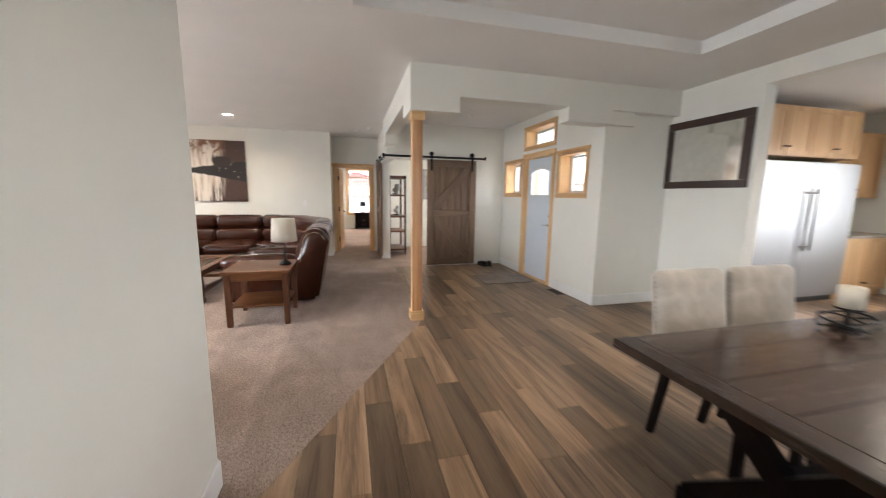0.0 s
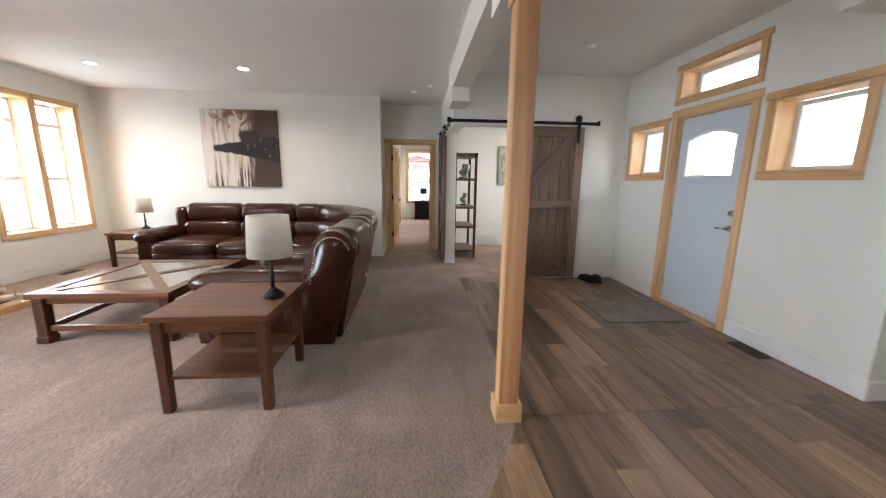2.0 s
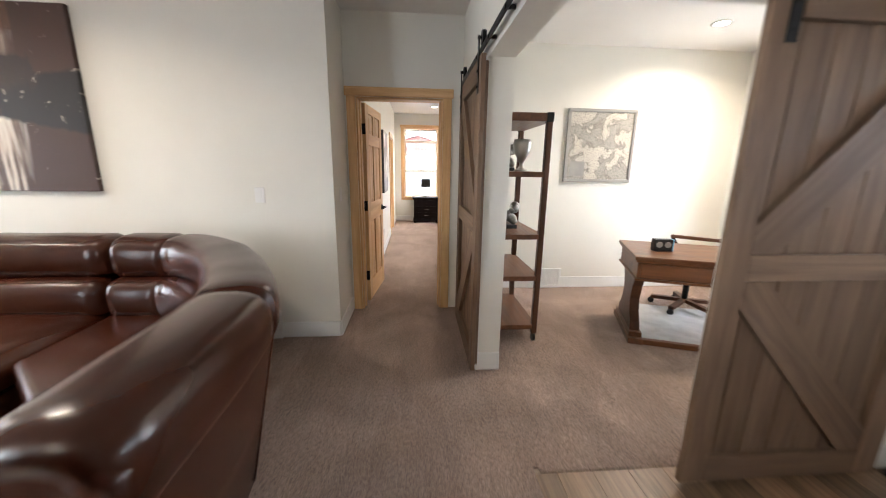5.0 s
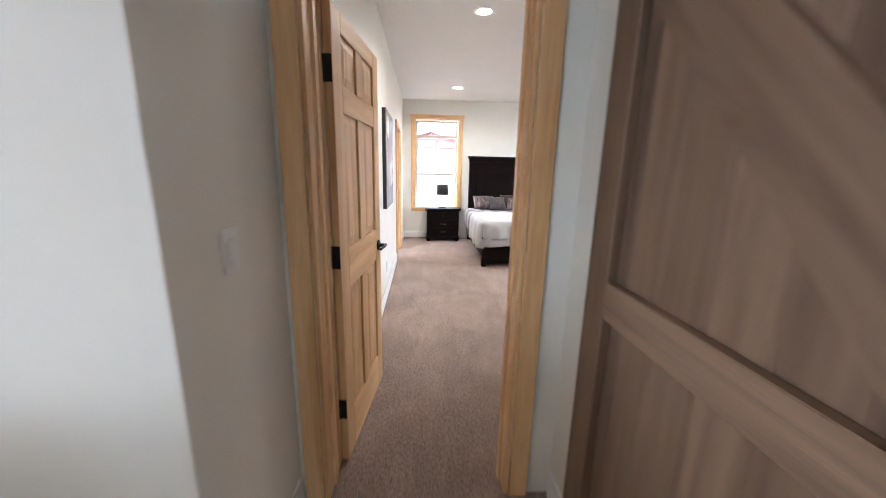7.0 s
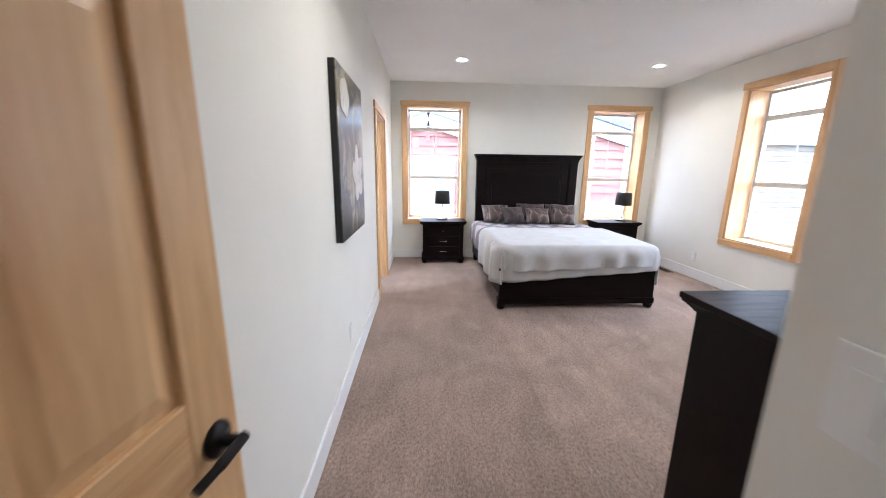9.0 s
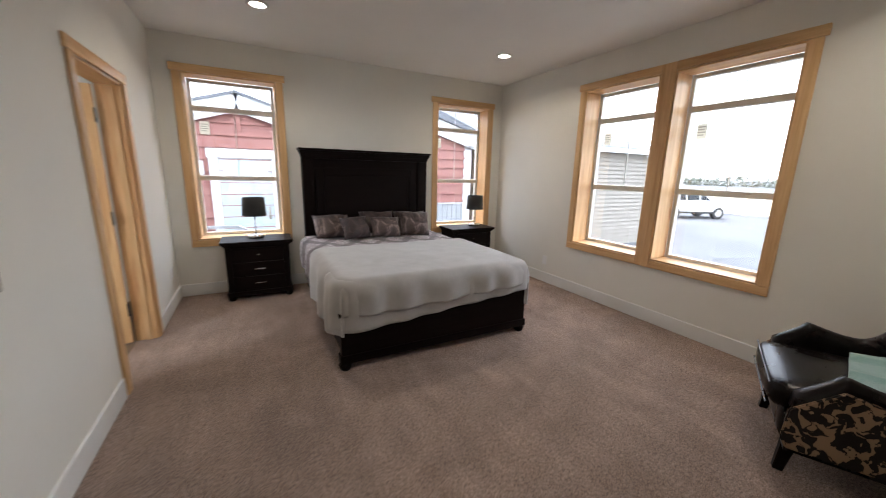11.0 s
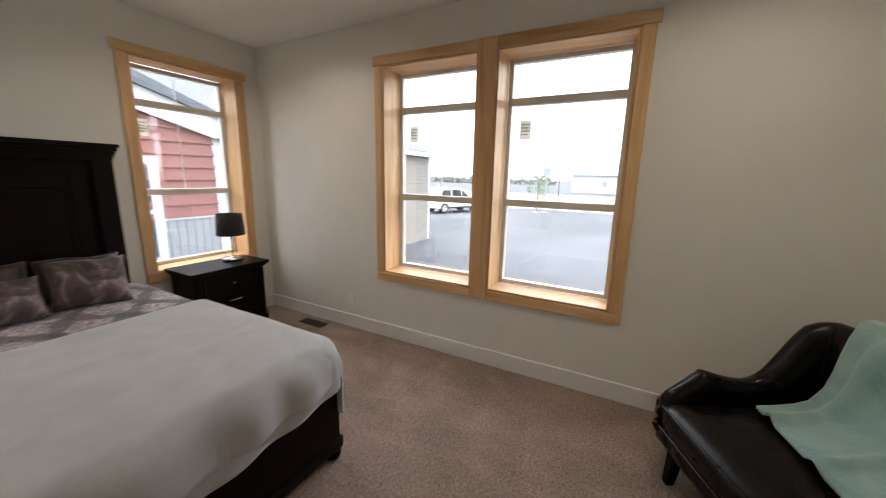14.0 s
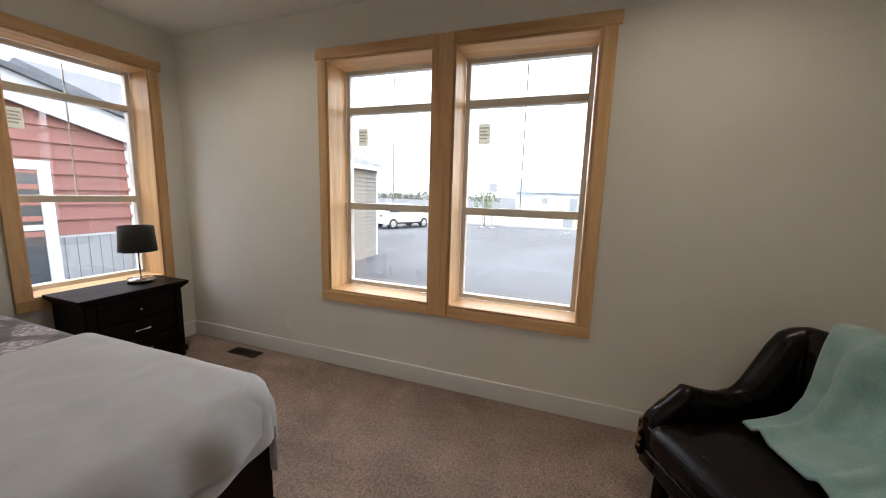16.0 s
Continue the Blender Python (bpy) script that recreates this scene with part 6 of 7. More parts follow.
def cushion_mat(name, a, d, e, scale):
    """Crushed satin: broad dark and silvery areas with fine creases."""
    m, nt, b = nodes_of(name)
    co = coords(nt)
    n = add(nt, "ShaderNodeTexNoise", Scale=scale, Detail=5.0, Roughness=0.6, Distortion=1.6)
    f = add(nt, "ShaderNodeTexNoise", Scale=160.0, Detail=2.0)
    nt.links.new(co, n.inputs[0])
    nt.links.new(co, f.inputs[0])
    r = ramp_of(nt, n.outputs[0], [(0.40, a), (0.52, d), (0.62, e)])
    nt.links.new(r.outputs[0], b.inputs["Base Color"])
    b.inputs["Roughness"].default_value = 0.5
    b.inputs["Sheen Weight"].default_value = 0.15
    bump_to(nt, b, n.outputs[0], 0.5, 0.02)
    return m


CUSH_A = cushion_mat("mauve_brown_plush", (0.014, 0.006, 0.0055), (0.030, 0.0135, 0.012), (0.066, 0.035, 0.032), 7.0)
CUSH_B = cushion_mat("silver_taupe_satin", (0.026, 0.014, 0.012), (0.085, 0.056, 0.050), (0.24, 0.182, 0.165), 5.0)


def pillow(x, y, z, w, h, t, rx, rz, mat, label):
    bm = bmesh.new()
    n = 14
    made = []
    for side in (1, -1):
        rows = []
        for j in range(n + 1):
            row = []
            for i in range(n + 1):
                u, v = 2 * i / n - 1, 2 * j / n - 1
                k = (1 - abs(u) ** 2.6) * (1 - abs(v) ** 2.6)
                px, pz = u * w / 2 * (1 - 0.07 * (1 - v * v) * abs(u)), v * h / 2 * (1 - 0.07 * (1 - u * u) * abs(v))
                py = side * t / 2 * max(k, 0) ** 0.5
                q = noise.noise(Vector((px * 9 + x * 3, pz * 9, z + side)))
                row.append(bm.verts.new((px + 0.012 * noise.noise(Vector((pz * 7, x * 5, 1))), py + 0.022 * q * k, pz + 0.014 * noise.noise(Vector((px * 7, x * 5, 5))))))
            rows.append(row)
        for j in range(n):
            for i in range(n):
                bm.faces.new((rows[j][i], rows[j][i + 1], rows[j + 1][i + 1], rows[j + 1][i]))
    bmesh.ops.remove_doubles(bm, verts=bm.verts, dist=0.0008)
    ob = new("pillow", mesh_of("pillow", bm, mat, True))
    ob.matrix_basis = pose(x, y, z, rx, 0, rz)
    return tagged(ob, label, "pillow", "throw pillows")


TAUPE = "taupe satin throw pillow with crumpled sheen"
MAUVE = "mauve-brown plush throw pillow on the bed"
pillow(1.52, 13.42, 0.785, 0.42, 0.31, 0.17, -38, 5, CUSH_B, TAUPE)
pillow(2.08, 13.50, 0.80, 0.44, 0.31, 0.17, -30, -3, CUSH_A, MAUVE)
pillow(2.52, 13.48, 0.79, 0.42, 0.30, 0.17, -28, -6, CUSH_A, MAUVE)
pillow(1.75, 13.25, 0.785, 0.33, 0.28, 0.16, -34, 10, CUSH_A, MAUVE)
pillow(2.11, 13.25, 0.78, 0.35, 0.27, 0.16, -38, -6, CUSH_B, TAUPE)
pillow(2.49, 13.26, 0.80, 0.37, 0.31, 0.17, -22, -14, CUSH_B, TAUPE)


PEWTER = metal("dull_pewter", (0.10, 0.09, 0.085), 0.5)


def nightstand(m, w=0.62, d=0.40, h=0.66, label="near-black three-drawer nightstand with turned feet", name="nightstand", drawers=3, group="nightstands"):
    t = thing(name, m, label, name.replace("_", " "), group)
    part("body", box(-w / 2 + 0.02, w / 2 - 0.02, -d + 0.02, -0.002, 0.06, h - 0.055, 0.004, 1), DARKWOOD, t)
    part("cornice", moulding_top(bmesh.new(), -w / 2 + 0.015, w / 2 - 0.015, -d + 0.015, -0.002, h - 0.06, h - 0.024, 0.03), DARKWOOD, t)
    part("tabletop", box(-w / 2 - 0.022, w / 2 + 0.022, -d - 0.022, 0.0, h - 0.0235, h, 0.006), DARKWOOD, t)
    part("plinth", box(-w / 2 + 0.005, w / 2 - 0.005, -d + 0.005, -0.002, 0.05, 0.10, 0.008), DARKWOOD, t)
    for sx in (-1, 1):
        for y in (-d + 0.05, -0.05):
            part("foot", lathe(bmesh.new(), [(0.0, 0), (0.03, 0), (0.04, 0.015), (0.042, 0.035), (0.034, 0.05), (0.0, 0.05)], 16, sx * (w / 2 - 0.05), y), DARKWOOD, t, smooth=True)
        x = sx * (w / 2 - 0.05)
        part("pilaster", box(x - 0.025, x + 0.025, -d + 0.008, -d + 0.0195, 0.11, h - 0.065, 0.003, 1), DARKWOOD, t)
    z0, z1 = 0.115, h - 0.07
    for k in range(drawers):
        a, b = z0 + (z1 - z0) * k / drawers, z0 + (z1 - z0) * (k + 1) / drawers
        dr = part("drawer_front", box(-w / 2 + 0.085, w / 2 - 0.085, -d + 0.004, -d + 0.0195, a + 0.006, b - 0.006, 0.004, 1), DARKWOOD, t)
        if k == drawers - 1:
            part("drawer_knob", lathe(bmesh.new(), [(0.0, 0), (0.006, 0), (0.006, 0.012), (0.013, 0.018), (0.0, 0.024)], 14), CHROME, dr, "small pewter knob", pose(0, -d + 0.004, (a + b) / 2, 90), True)
        else:
            bm = bmesh.new()
            rod(bm, (-0.05, -d - 0.014, (a + b) / 2), (0.05, -d - 0.014, (a + b) / 2), 0.004, 8)
            for x in (-0.05, 0.05):
                rod(bm, (x, -d + 0.004, (a + b) / 2), (x, -d - 0.014, (a + b) / 2), 0.004, 8)
            part("drawer_pull", bm, CHROME, dr, "slim pewter pull")
    return t


ns = nightstand(pose(0.727, 13.853, 0), 0.67)
copy_thing(ns, pose(3.50, 13.853, 0))
table_lamp(pose(0.72, 13.68, 0.661), SHADE_B, CHROME, 0.45, 0.125, 0.20, "black drum table lamp on a chrome stem", 'disc', "bedside lamps")
table_lamp(pose(3.65, 13.68, 0.661), SHADE_B, CHROME, 0.45, 0.125, 0.20, "black drum table lamp on a chrome stem", 'disc', "bedside lamps")
nightstand(pose(1.98, 8.56, 0, 0, 0, 180), 1.30, 0.62, 1.02, "tall near-black chest of drawers against the wall", "chest_of_drawers", 5, "")


def hide_mat():
    m, nt, b = nodes_of("cow_hide")
    co = coords(nt)
    w = add(nt, "ShaderNodeTexNoise", Scale=23.0, Detail=3.0, Roughness=0.45, Distortion=0.9)
    f = add(nt, "ShaderNodeTexNoise", Scale=260.0, Detail=2.0)
    nt.links.new(co, w.inputs[0])
    nt.links.new(co, f.inputs[0])
    r = ramp_of(nt, w.outputs[0], [(0.485, (0.34, 0.22, 0.13)), (0.50, (0.006, 0.004, 0.0035))])
    nt.links.new(r.outputs[0], b.inputs["Base Color"])
    b.inputs["Roughness"].default_value = 0.7
    bump_to(nt, b, f.outputs[0], 0.4, 0.004)
    return m


BLEATHER = leather("black_leather", (0.0025, 0.0014, 0.0013), (0.006, 0.0036, 0.0034), 0.27, 0.22)


def wing_chair():
    c = thing("leather_armchair", pose(3.41, 9.60, 0, 0, 0, 26), "black leather tub armchair with cowhide side panel", "armchair")
    part("seat_base", rounded(bmesh.new(), -0.34, 0.34, -0.34, 0.32, 0.17, 0.33, 0.03, n=6), BLEATHER, c, smooth=True)
    part("seat_cushion", rounded(bmesh.new(), -0.325, 0.325, -0.30, 0.38, 0.32, 0.46, 0.05, (0.0, 0.015, 0.025), 9), BLEATHER, c, smooth=True)
    pip = bmesh.new()
    for z in (0.333, 0.443):
        rod(pip, (-0.30, 0.386, z), (0.30, 0.386, z), 0.004, 6)
    part("piping", pip, BLEATHER, c, "raised leather welt")
    # square-shouldered back sweeping down into the arms
    bm = bmesh.new()
    path = [(0.38, 0.31 - 0.61 * k / 22) for k in range(22)]
    path += [(0.30 + 0.08 * math.cos(math.pi / 12 * k), -0.30 - 0.09 * math.sin(math.pi / 12 * k)) for k in range(1, 6)]
    path += [(0.28 - 0.56 * k / 8, -0.39 - 0.015 * math.sin(math.pi * k / 8)) for k in range(9)]
    path += [(-x, y) for x, y in path[:27][::-1]]
    m = len(path)
    tops = []
    for k in range(m):
        y = path[k][1]
        if y > 0.17:
            t = (y - 0.17) / 0.19
            z = 0.60 - 0.17 * t ** 0.8
        elif y > -0.02:
            z = 0.555 + 0.045 * ((y + 0.02) / 0.19) ** 1.5
        elif y > -0.30:
            t = (-0.02 - y) / 0.28
            z = 0.555 + 0.31 * t * t * t * (4 - 3 * t)
        else:
            z = 0.865 + 0.02 * min(1, (-0.30 - y) / 0.08)
        tops.append(z)
    cross = []
    for k in range(m):
        p = Vector(path[k])
        a, b = Vector(path[max(k - 1, 0)]), Vector(path[min(k + 1, m - 1)])
        d = (b - a).normalized()
        nrm = Vector((d.y, -d.x))
        lean = 0.05 * (tops[k] - 0.5)
        row = []
        for w, z in ((-0.05, 0.18), (-0.052, tops[k] - 0.05), (-0.03, tops[k] - 0.01), (0.0, tops[k]), (0.03, tops[k] - 0.01), (0.05, tops[k] - 0.05), (0.05, 0.18)):
            off = nrm * (w + (lean if z > 0.5 else 0))
            row.append(bm.verts.new((p.x + off.x, p.y + off.y, z)))
        cross.append(row)
    for a, b in zip(cross, cross[1:]):
        for i in range(len(a) - 1):
            bm.faces.new((a[i], a[i + 1], b[i + 1], b[i]))
        bm.faces.new((a[-1], a[0], b[0], b[-1]))
    bm.faces.new(cross[0])
    bm.faces.new(cross[-1])
    part("tub_back", bm, BLEATHER, c, "curved back sweeping down to the arms", smooth=True)
    hide = hide_mat()
    for sx in (-1, 1):
        lo, hi = sorted((sx * 0.430, sx * 0.446))
        bm = prism(bmesh.new(), [(-0.31, 0.20), (0.31, 0.20), (0.335, 0.25), (0.325, 0.40), (0.17, 0.545), (0.0, 0.505), (-0.14, 0.53), (-0.31, 0.62)], lo, hi, 'x')
        bmesh.ops.bevel(bm, geom=list(bm.edges), offset=0.005, segments=2, affect='EDGES')
        part("side_panel", bm, hide, c, "brown and black cowhide panel")
    for sx in (-1, 1):
        for y, s in ((0.27, 1), (-0.28, -1)):
            bm = bmesh.new()
            bx(bm, sx * 0.31 - 0.03, sx * 0.31 + 0.03, y - 0.03, y + 0.03, 0.0, 0.19, 0.006, 1)
            for v in bm.verts:
                if v.co.z < 0.05:
                    v.co.x = sx * 0.31 + (v.co.x - sx * 0.31) * 0.7
                    v.co.y = y + (v.co.y - y) * 0.7 + 0.02 * s
            part("leg", bm, DARKWOOD, c)
    return c


wing_chair()


def chair_throw():
    """Hangs over the chair's back, down its face and out over the seat, wider and skewed below."""
    bm = bmesh.new()
    prof = [(-0.475, 0.52), (-0.475, 0.66), (-0.47, 0.80), (-0.455, 0.88), (-0.42, 0.915), (-0.37, 0.905), (-0.335, 0.85), (-0.315, 0.77), (-0.30, 0.69), (-0.275, 0.61), (-0.22, 0.545), (-0.13, 0.515), (-0.03, 0.505), (0.07, 0.50)]
    rows = []
    n = 44
    m = len(prof) - 1
    for j, (y, z) in enumerate(prof):
        row = []
        v = j / m
        for i in range(n + 1):
            u = i / n
            x = -0.26 + 0.52 * u - 0.03 * v
            f = 0.028 * math.sin(u * 13 - 3.0 * v + 2.0 * noise.noise(Vector((u * 3, v * 2, 7)))) + 0.026 * noise.noise(Vector((u * 7, v * 5, 2)))
            tip = 0.07 * max(0.0, v - 0.75) / 0.25 * (0.8 - 1.6 * u)
            if z < 0.53:
                row.append(bm.verts.new((x, y + tip, z + 0.012 + max(0.0, f))))
            else:
                row.append(bm.verts.new((x, y + (max(f, -0.004) + 0.012) * (1 if y > -0.39 else -1), z + (0.012 + 0.5 * abs(f) if z > 0.87 else 0))))
        rows.append(row)
    for a, b in zip(rows, rows[1:]):
        for i in range(n):
            bm.faces.new((a[i], a[i + 1], b[i + 1], b[i]))
    bmesh.ops.recalc_face_normals(bm, faces=bm.faces)
    if sum(f.normal.z for f in bm.faces) < 0:
        bmesh.ops.reverse_faces(bm, faces=list(bm.faces))
    bmesh.ops.solidify(bm, geom=list(bm.faces), thickness=0.014)
    ob = new("throw_blanket", mesh_of("throw_blanket", bm, cloth("aqua_fleece", (0.17, 0.31, 0.29), (0.32, 0.47, 0.44), 190, 0.95, 0.8, 0.5), True))
    ob.matrix_basis = pose(3.41, 9.60, 0, 0, 0, 26)
    tagged(ob, "aqua fleece throw draped over the armchair", "blanket")


chair_throw()
STICKER_INK = plain("sticker_ink", (0.42, 0.40, 0.35), 0.6)
STICKER = translucent(plain("sticker_paper", (0.82, 0.80, 0.74), 0.6), (0.8, 0.78, 0.70), 0.6)
for x, y, z, rz in ((4.427, 11.10, 1.86, E_), (4.427, 12.10, 1.86, E_), (3.23, 14.107, 1.86, 0), (0.30, 14.107, 1.86, 0)):
    st = thing("window_sticker", pose(x, y, z, 0, 0, rz), "small printed label stuck on the window glass", "sticker", "window stickers")
    part("paper", box(-0.045, 0.045, -0.002, -0.0005, -0.07, 0.07), STICKER, st)
    for k in range(4):
        part("text_bar", box(-0.032, 0.032 - 0.012 * (k % 2), -0.0032, -0.0022, 0.035 - 0.024 * k, 0.045 - 0.024 * k), STICKER_INK, st)


# ---- dining and kitchen ----
def dining_table():
    t = thing("dining_table", pose(2.42, -0.49, 0), "dark brown trestle dining table with polished plank top", "dining table")
    w, d, h = 1.06, 0.53, 0.765
    for k in range(5):
        a = -d + 0.004 + k * (2 * d - 0.008) / 5
        part("top_plank", box(-w + 0.10, w - 0.10, a + 0.001, a + (2 * d - 0.008) / 5 - 0.001, h - 0.04, h, 0.003, 1), DINING, t)
    for sx in (-1, 1):
        part("breadboard_end", box(min(sx * (w - 0.099), sx * w), max(sx * (w - 0.099), sx * w), -d, d, h - 0.042, h, 0.005), DINING_Y, t)
        x = sx * 0.72
        part("trestle_foot", box(x - 0.05, x + 0.05, -0.38, 0.38, 0.0, 0.07, 0.01), DARKWOOD, t)
        part("trestle_head", box(x - 0.045, x + 0.045, -0.40, 0.40, h - 0.10, h - 0.043, 0.006), DARKWOOD, t)
        part("trestle_brace", beam_between(bmesh.new(), (x, -0.34, 0.06), (x, 0.34, h - 0.09), 0.08, 0.07, (1, 0, 0)), DARKWOOD, t)
        part("trestle_brace", beam_between(bmesh.new(), (x, 0.34, 0.06), (x, -0.34, h - 0.09), 0.08, 0.068, (1, 0, 0)), DARKWOOD, t)
    part("stretcher", box(-0.70, 0.70, -0.035, 0.035, 0.34, 0.42, 0.006), DARKWOOD, t)
    return t


DINING = wood("dining_top", (0.014, 0.007, 0.005), (0.045, 0.022, 0.015), 'X', 0.22, coat=0.5, bump=0.06, vary=0.15)
DINING_Y = wood("dining_top_y", (0.014, 0.007, 0.005), (0.045, 0.022, 0.015), 'Y', 0.22, coat=0.5, bump=0.06)
dining_table()
LINEN = cloth("oatmeal_linen", (0.36, 0.32, 0.27), (0.52, 0.47, 0.41), 300, 0.95, 0.15)


def dining_chair(m):
    c = thing("dining_chair", m, "oatmeal linen dining chair with button-tufted back", "dining chair", "chairs round the table")
    part("seat", rounded(bmesh.new(), -0.24, 0.24, -0.24, 0.24, 0.40, 0.50, 0.04, (0, 0, 0.02), 8), LINEN, c, smooth=True)
    bm = rounded(bmesh.new(), -0.245, 0.245, -0.045, 0.045, 0.0, 0.56, 0.04, (0, 0.012, 0), 12)
    buttons = [(x, z) for z, xs in ((0.18, (-0.12, 0.0, 0.12)), (0.32, (-0.06, 0.06)), (0.44, (-0.12, 0.0, 0.12))) for x in xs]
    for v in bm.verts:
        if v.co.y > 0.02:
            for x, z in buttons:
                q = math.hypot(v.co.x - x, v.co.z - z)
                v.co.y -= 0.02 * math.exp(-(q / 0.03) ** 2)
    at = pose(0, -0.25, 0.44, 8)
    back = part("backrest", bm, LINEN, c, "tufted upholstered back", at, True)
    for x, z in buttons:
        part("button", rod(bmesh.new(), (x, 0.028, z), (x, 0.040, z), 0.012, 10), LINEN, back)
    nails = bmesh.new()
    for sx in (-1, 1):
        for k in range(18):
            bmesh.ops.create_icosphere(nails, subdivisions=1, radius=0.006, matrix=Matrix.Translation((sx * 0.246, 0.0, 0.03 + k * 0.029)))
    part("nail_trim", nails, CHROME, back, "silver nailhead row")
    for sx in (-1, 1):
        for y, t in ((0.20, 0.0), (-0.22, -0.07)):
            bm = bmesh.new()
            bx(bm, sx * 0.20 - 0.022, sx * 0.20 + 0.022, y - 0.022, y + 0.022, 0.0, 0.42, 0.004, 1)
            for v in bm.verts:
                k = 1 - v.co.z / 0.42
                v.co.y += t * k
                v.co.x = sx * 0.20 + (v.co.x - sx * 0.20) * (1 - 0.35 * k)
            part("leg", bm, DARKWOOD, c)
    return c


dc = dining_chair(pose(2.13, 0.03, 0, 0, 0, 180))
copy_thing(dc, pose(2.69, 0.03, 0, 0, 0, 178))
cd = thing("candle_centrepiece", pose(2.62, -0.12, 0.766), "wrought iron centrepiece with cream pillar candle", "candle holder")
bm = bmesh.new()
for k in range(26):
    a0, a1 = k * 0.5, (k + 1) * 0.5
    rod(bm, (0.14 * math.cos(a0), 0.10 * math.sin(a0), 0.012 + 0.05 * abs(math.sin(a0 * 0.7))), (0.14 * math.cos(a1), 0.10 * math.sin(a1), 0.012 + 0.05 * abs(math.sin(a1 * 0.7))), 0.005, 6)
cyl(bm, 0, 0, 0.0, 0.02, 0.06, n=16)
cyl(bm, 0, 0, 0.02, 0.10, 0.012, n=10)
cyl(bm, 0, 0, 0.10, 0.11, 0.055, n=16)
part("iron_base", bm, BLACKIRON, cd)
part("candle", lathe(bmesh.new(), [(0.0, 0.11), (0.052, 0.11), (0.052, 0.21), (0.045, 0.218), (0.0, 0.212)], 20), plain("cream_wax", (0.70, 0.64, 0.52), 0.5), cd, "cream wax pillar", smooth=True)

STEEL = plain("brushed_steel", (0.36, 0.35, 0.34), 0.5, 1.0, 0.06, 3.0, 90.0, 0.05)
MAPLE = wood("honey_maple", (0.42, 0.235, 0.10), (0.62, 0.40, 0.20), 'Z', 0.4, vary=0.06)
fr = thing("refrigerator", pose(6.0, 2.06, 0), "wide stainless steel double-door refrigerator", "refrigerator")
part("body", box(-0.88, 0.88, 0.03, 0.67, 0.08, 1.90, 0.006), STEEL, fr)
for x0, x1 in ((-0.875, -0.003), (0.003, 0.875)):
    part("door", box(x0, x1, -0.01, 0.029, 0.12, 1.89, 0.008), STEEL, fr)
for x in (-0.06, 0.06):
    bm = rod(bmesh.new(), (x, -0.055, 0.75), (x, -0.055, 1.55), 0.013, 12)
    for z in (0.80, 1.50):
        rod(bm, (x, -0.055, z), (x, -0.01, z), 0.011, 10)
    part("handle", bm, STEEL, fr)
part("toe_kick", box(-0.86, 0.86, 0.06, 0.6, 0.0, 0.079), BLACK, fr)


def cabinet(m, w, h, d, doors, label, name="kitchen_cabinet"):
    c = thing(name, m, label, "cabinet", "kitchen cabinets")
    part("body", box(0, w, 0.02, d, 0, h, 0.003, 1), MAPLE, c)
    for k in range(doors):
        a, b = k * w / doors + 0.006, (k + 1) * w / doors - 0.006
        dr = part("door", bx(bx(bx(bx(bmesh.new(), a, a + 0.06, 0, 0.019, 0.006, h - 0.006), b - 0.06, b, 0, 0.019, 0.006, h - 0.006), a + 0.06, b - 0.06, 0, 0.019, 0.006, 0.066), a + 0.06, b - 0.06, 0, 0.019, h - 0.066, h - 0.006), MAPLE, c)
        part("door_panel", box(a + 0.06, b - 0.06, 0.009, 0.018, 0.066, h - 0.066), MAPLE, dr)
        kb = part("knob", rod(bmesh.new(), (b - 0.03 if k % 2 == 0 else a + 0.03, -0.02, 0.12), (b - 0.03 if k % 2 == 0 else a + 0.03, 0.0, 0.12), 0.012, 10), BLACKIRON, dr)
    return c


cabinet(pose(5.10, 2.12, 1.96), 1.80, 0.62, 0.60, 4, "honey maple wall cabinet above the refrigerator")
cabinet(pose(6.95, 2.10, 0.10), 1.05, 0.78, 0.62, 2, "honey maple base cabinet with panel doors")
cabinet(pose(6.95, 2.38, 1.45), 1.05, 0.95, 0.34, 2, "honey maple wall cabinet with panel doors")
wt = new("worktop", mesh_of("worktop", box(6.94, 8.04, 2.06, 2.735, 0.882, 0.92, 0.006), plain("speckled_granite", (0.35, 0.31, 0.27), 0.2, 0, 0.4, 60.0, 200.0, 0.02)))
tagged(wt, "speckled stone worktop on the base cabinets", "worktop")
tk = new("cabinet_plinth", mesh_of("cabinet_plinth", box(6.96, 8.0, 2.16, 2.7, 0.0, 0.099), MAPLE))
tagged(tk, "maple plinth under the base cabinets", "plinth")


# ---- outdoors ----
GZ = -1.0
ASPHALT = plain("worn_asphalt", (0.085, 0.088, 0.093), 0.9, 0, 0.35, 0.25, 60.0, 0.5)
g = new("ground", mesh_of("ground", prism(bmesh.new(), [(-900, -900), (900, -900), (900, 900), (-900, 900)], GZ - 0.3, GZ, 'z'), ASPHALT))
tagged(g, "open grey asphalt lot reaching the horizon", "ground", kind="structure")
gr = new("verge", mesh_of("verge", prism(bmesh.new(), [(31, -60), (60, -60), (60, 90), (31, 90)], GZ, GZ + 0.12, 'z'), plain("dry_grass", (0.30, 0.26, 0.18), 0.95, 0, 0.3, 1.5, 40.0, 0.6)))
tagged(gr, "dry gravel verge beyond the lot with kerb", "ground", kind="structure")
kb = new("kerb", mesh_of("kerb", box(30.75, 31.0, -60, 90, GZ, GZ + 0.15, 0.02), plain("kerb_concrete", (0.42, 0.41, 0.39), 0.9)))
tagged(kb, "pale concrete kerb along the lot", "kerb", kind="structure")

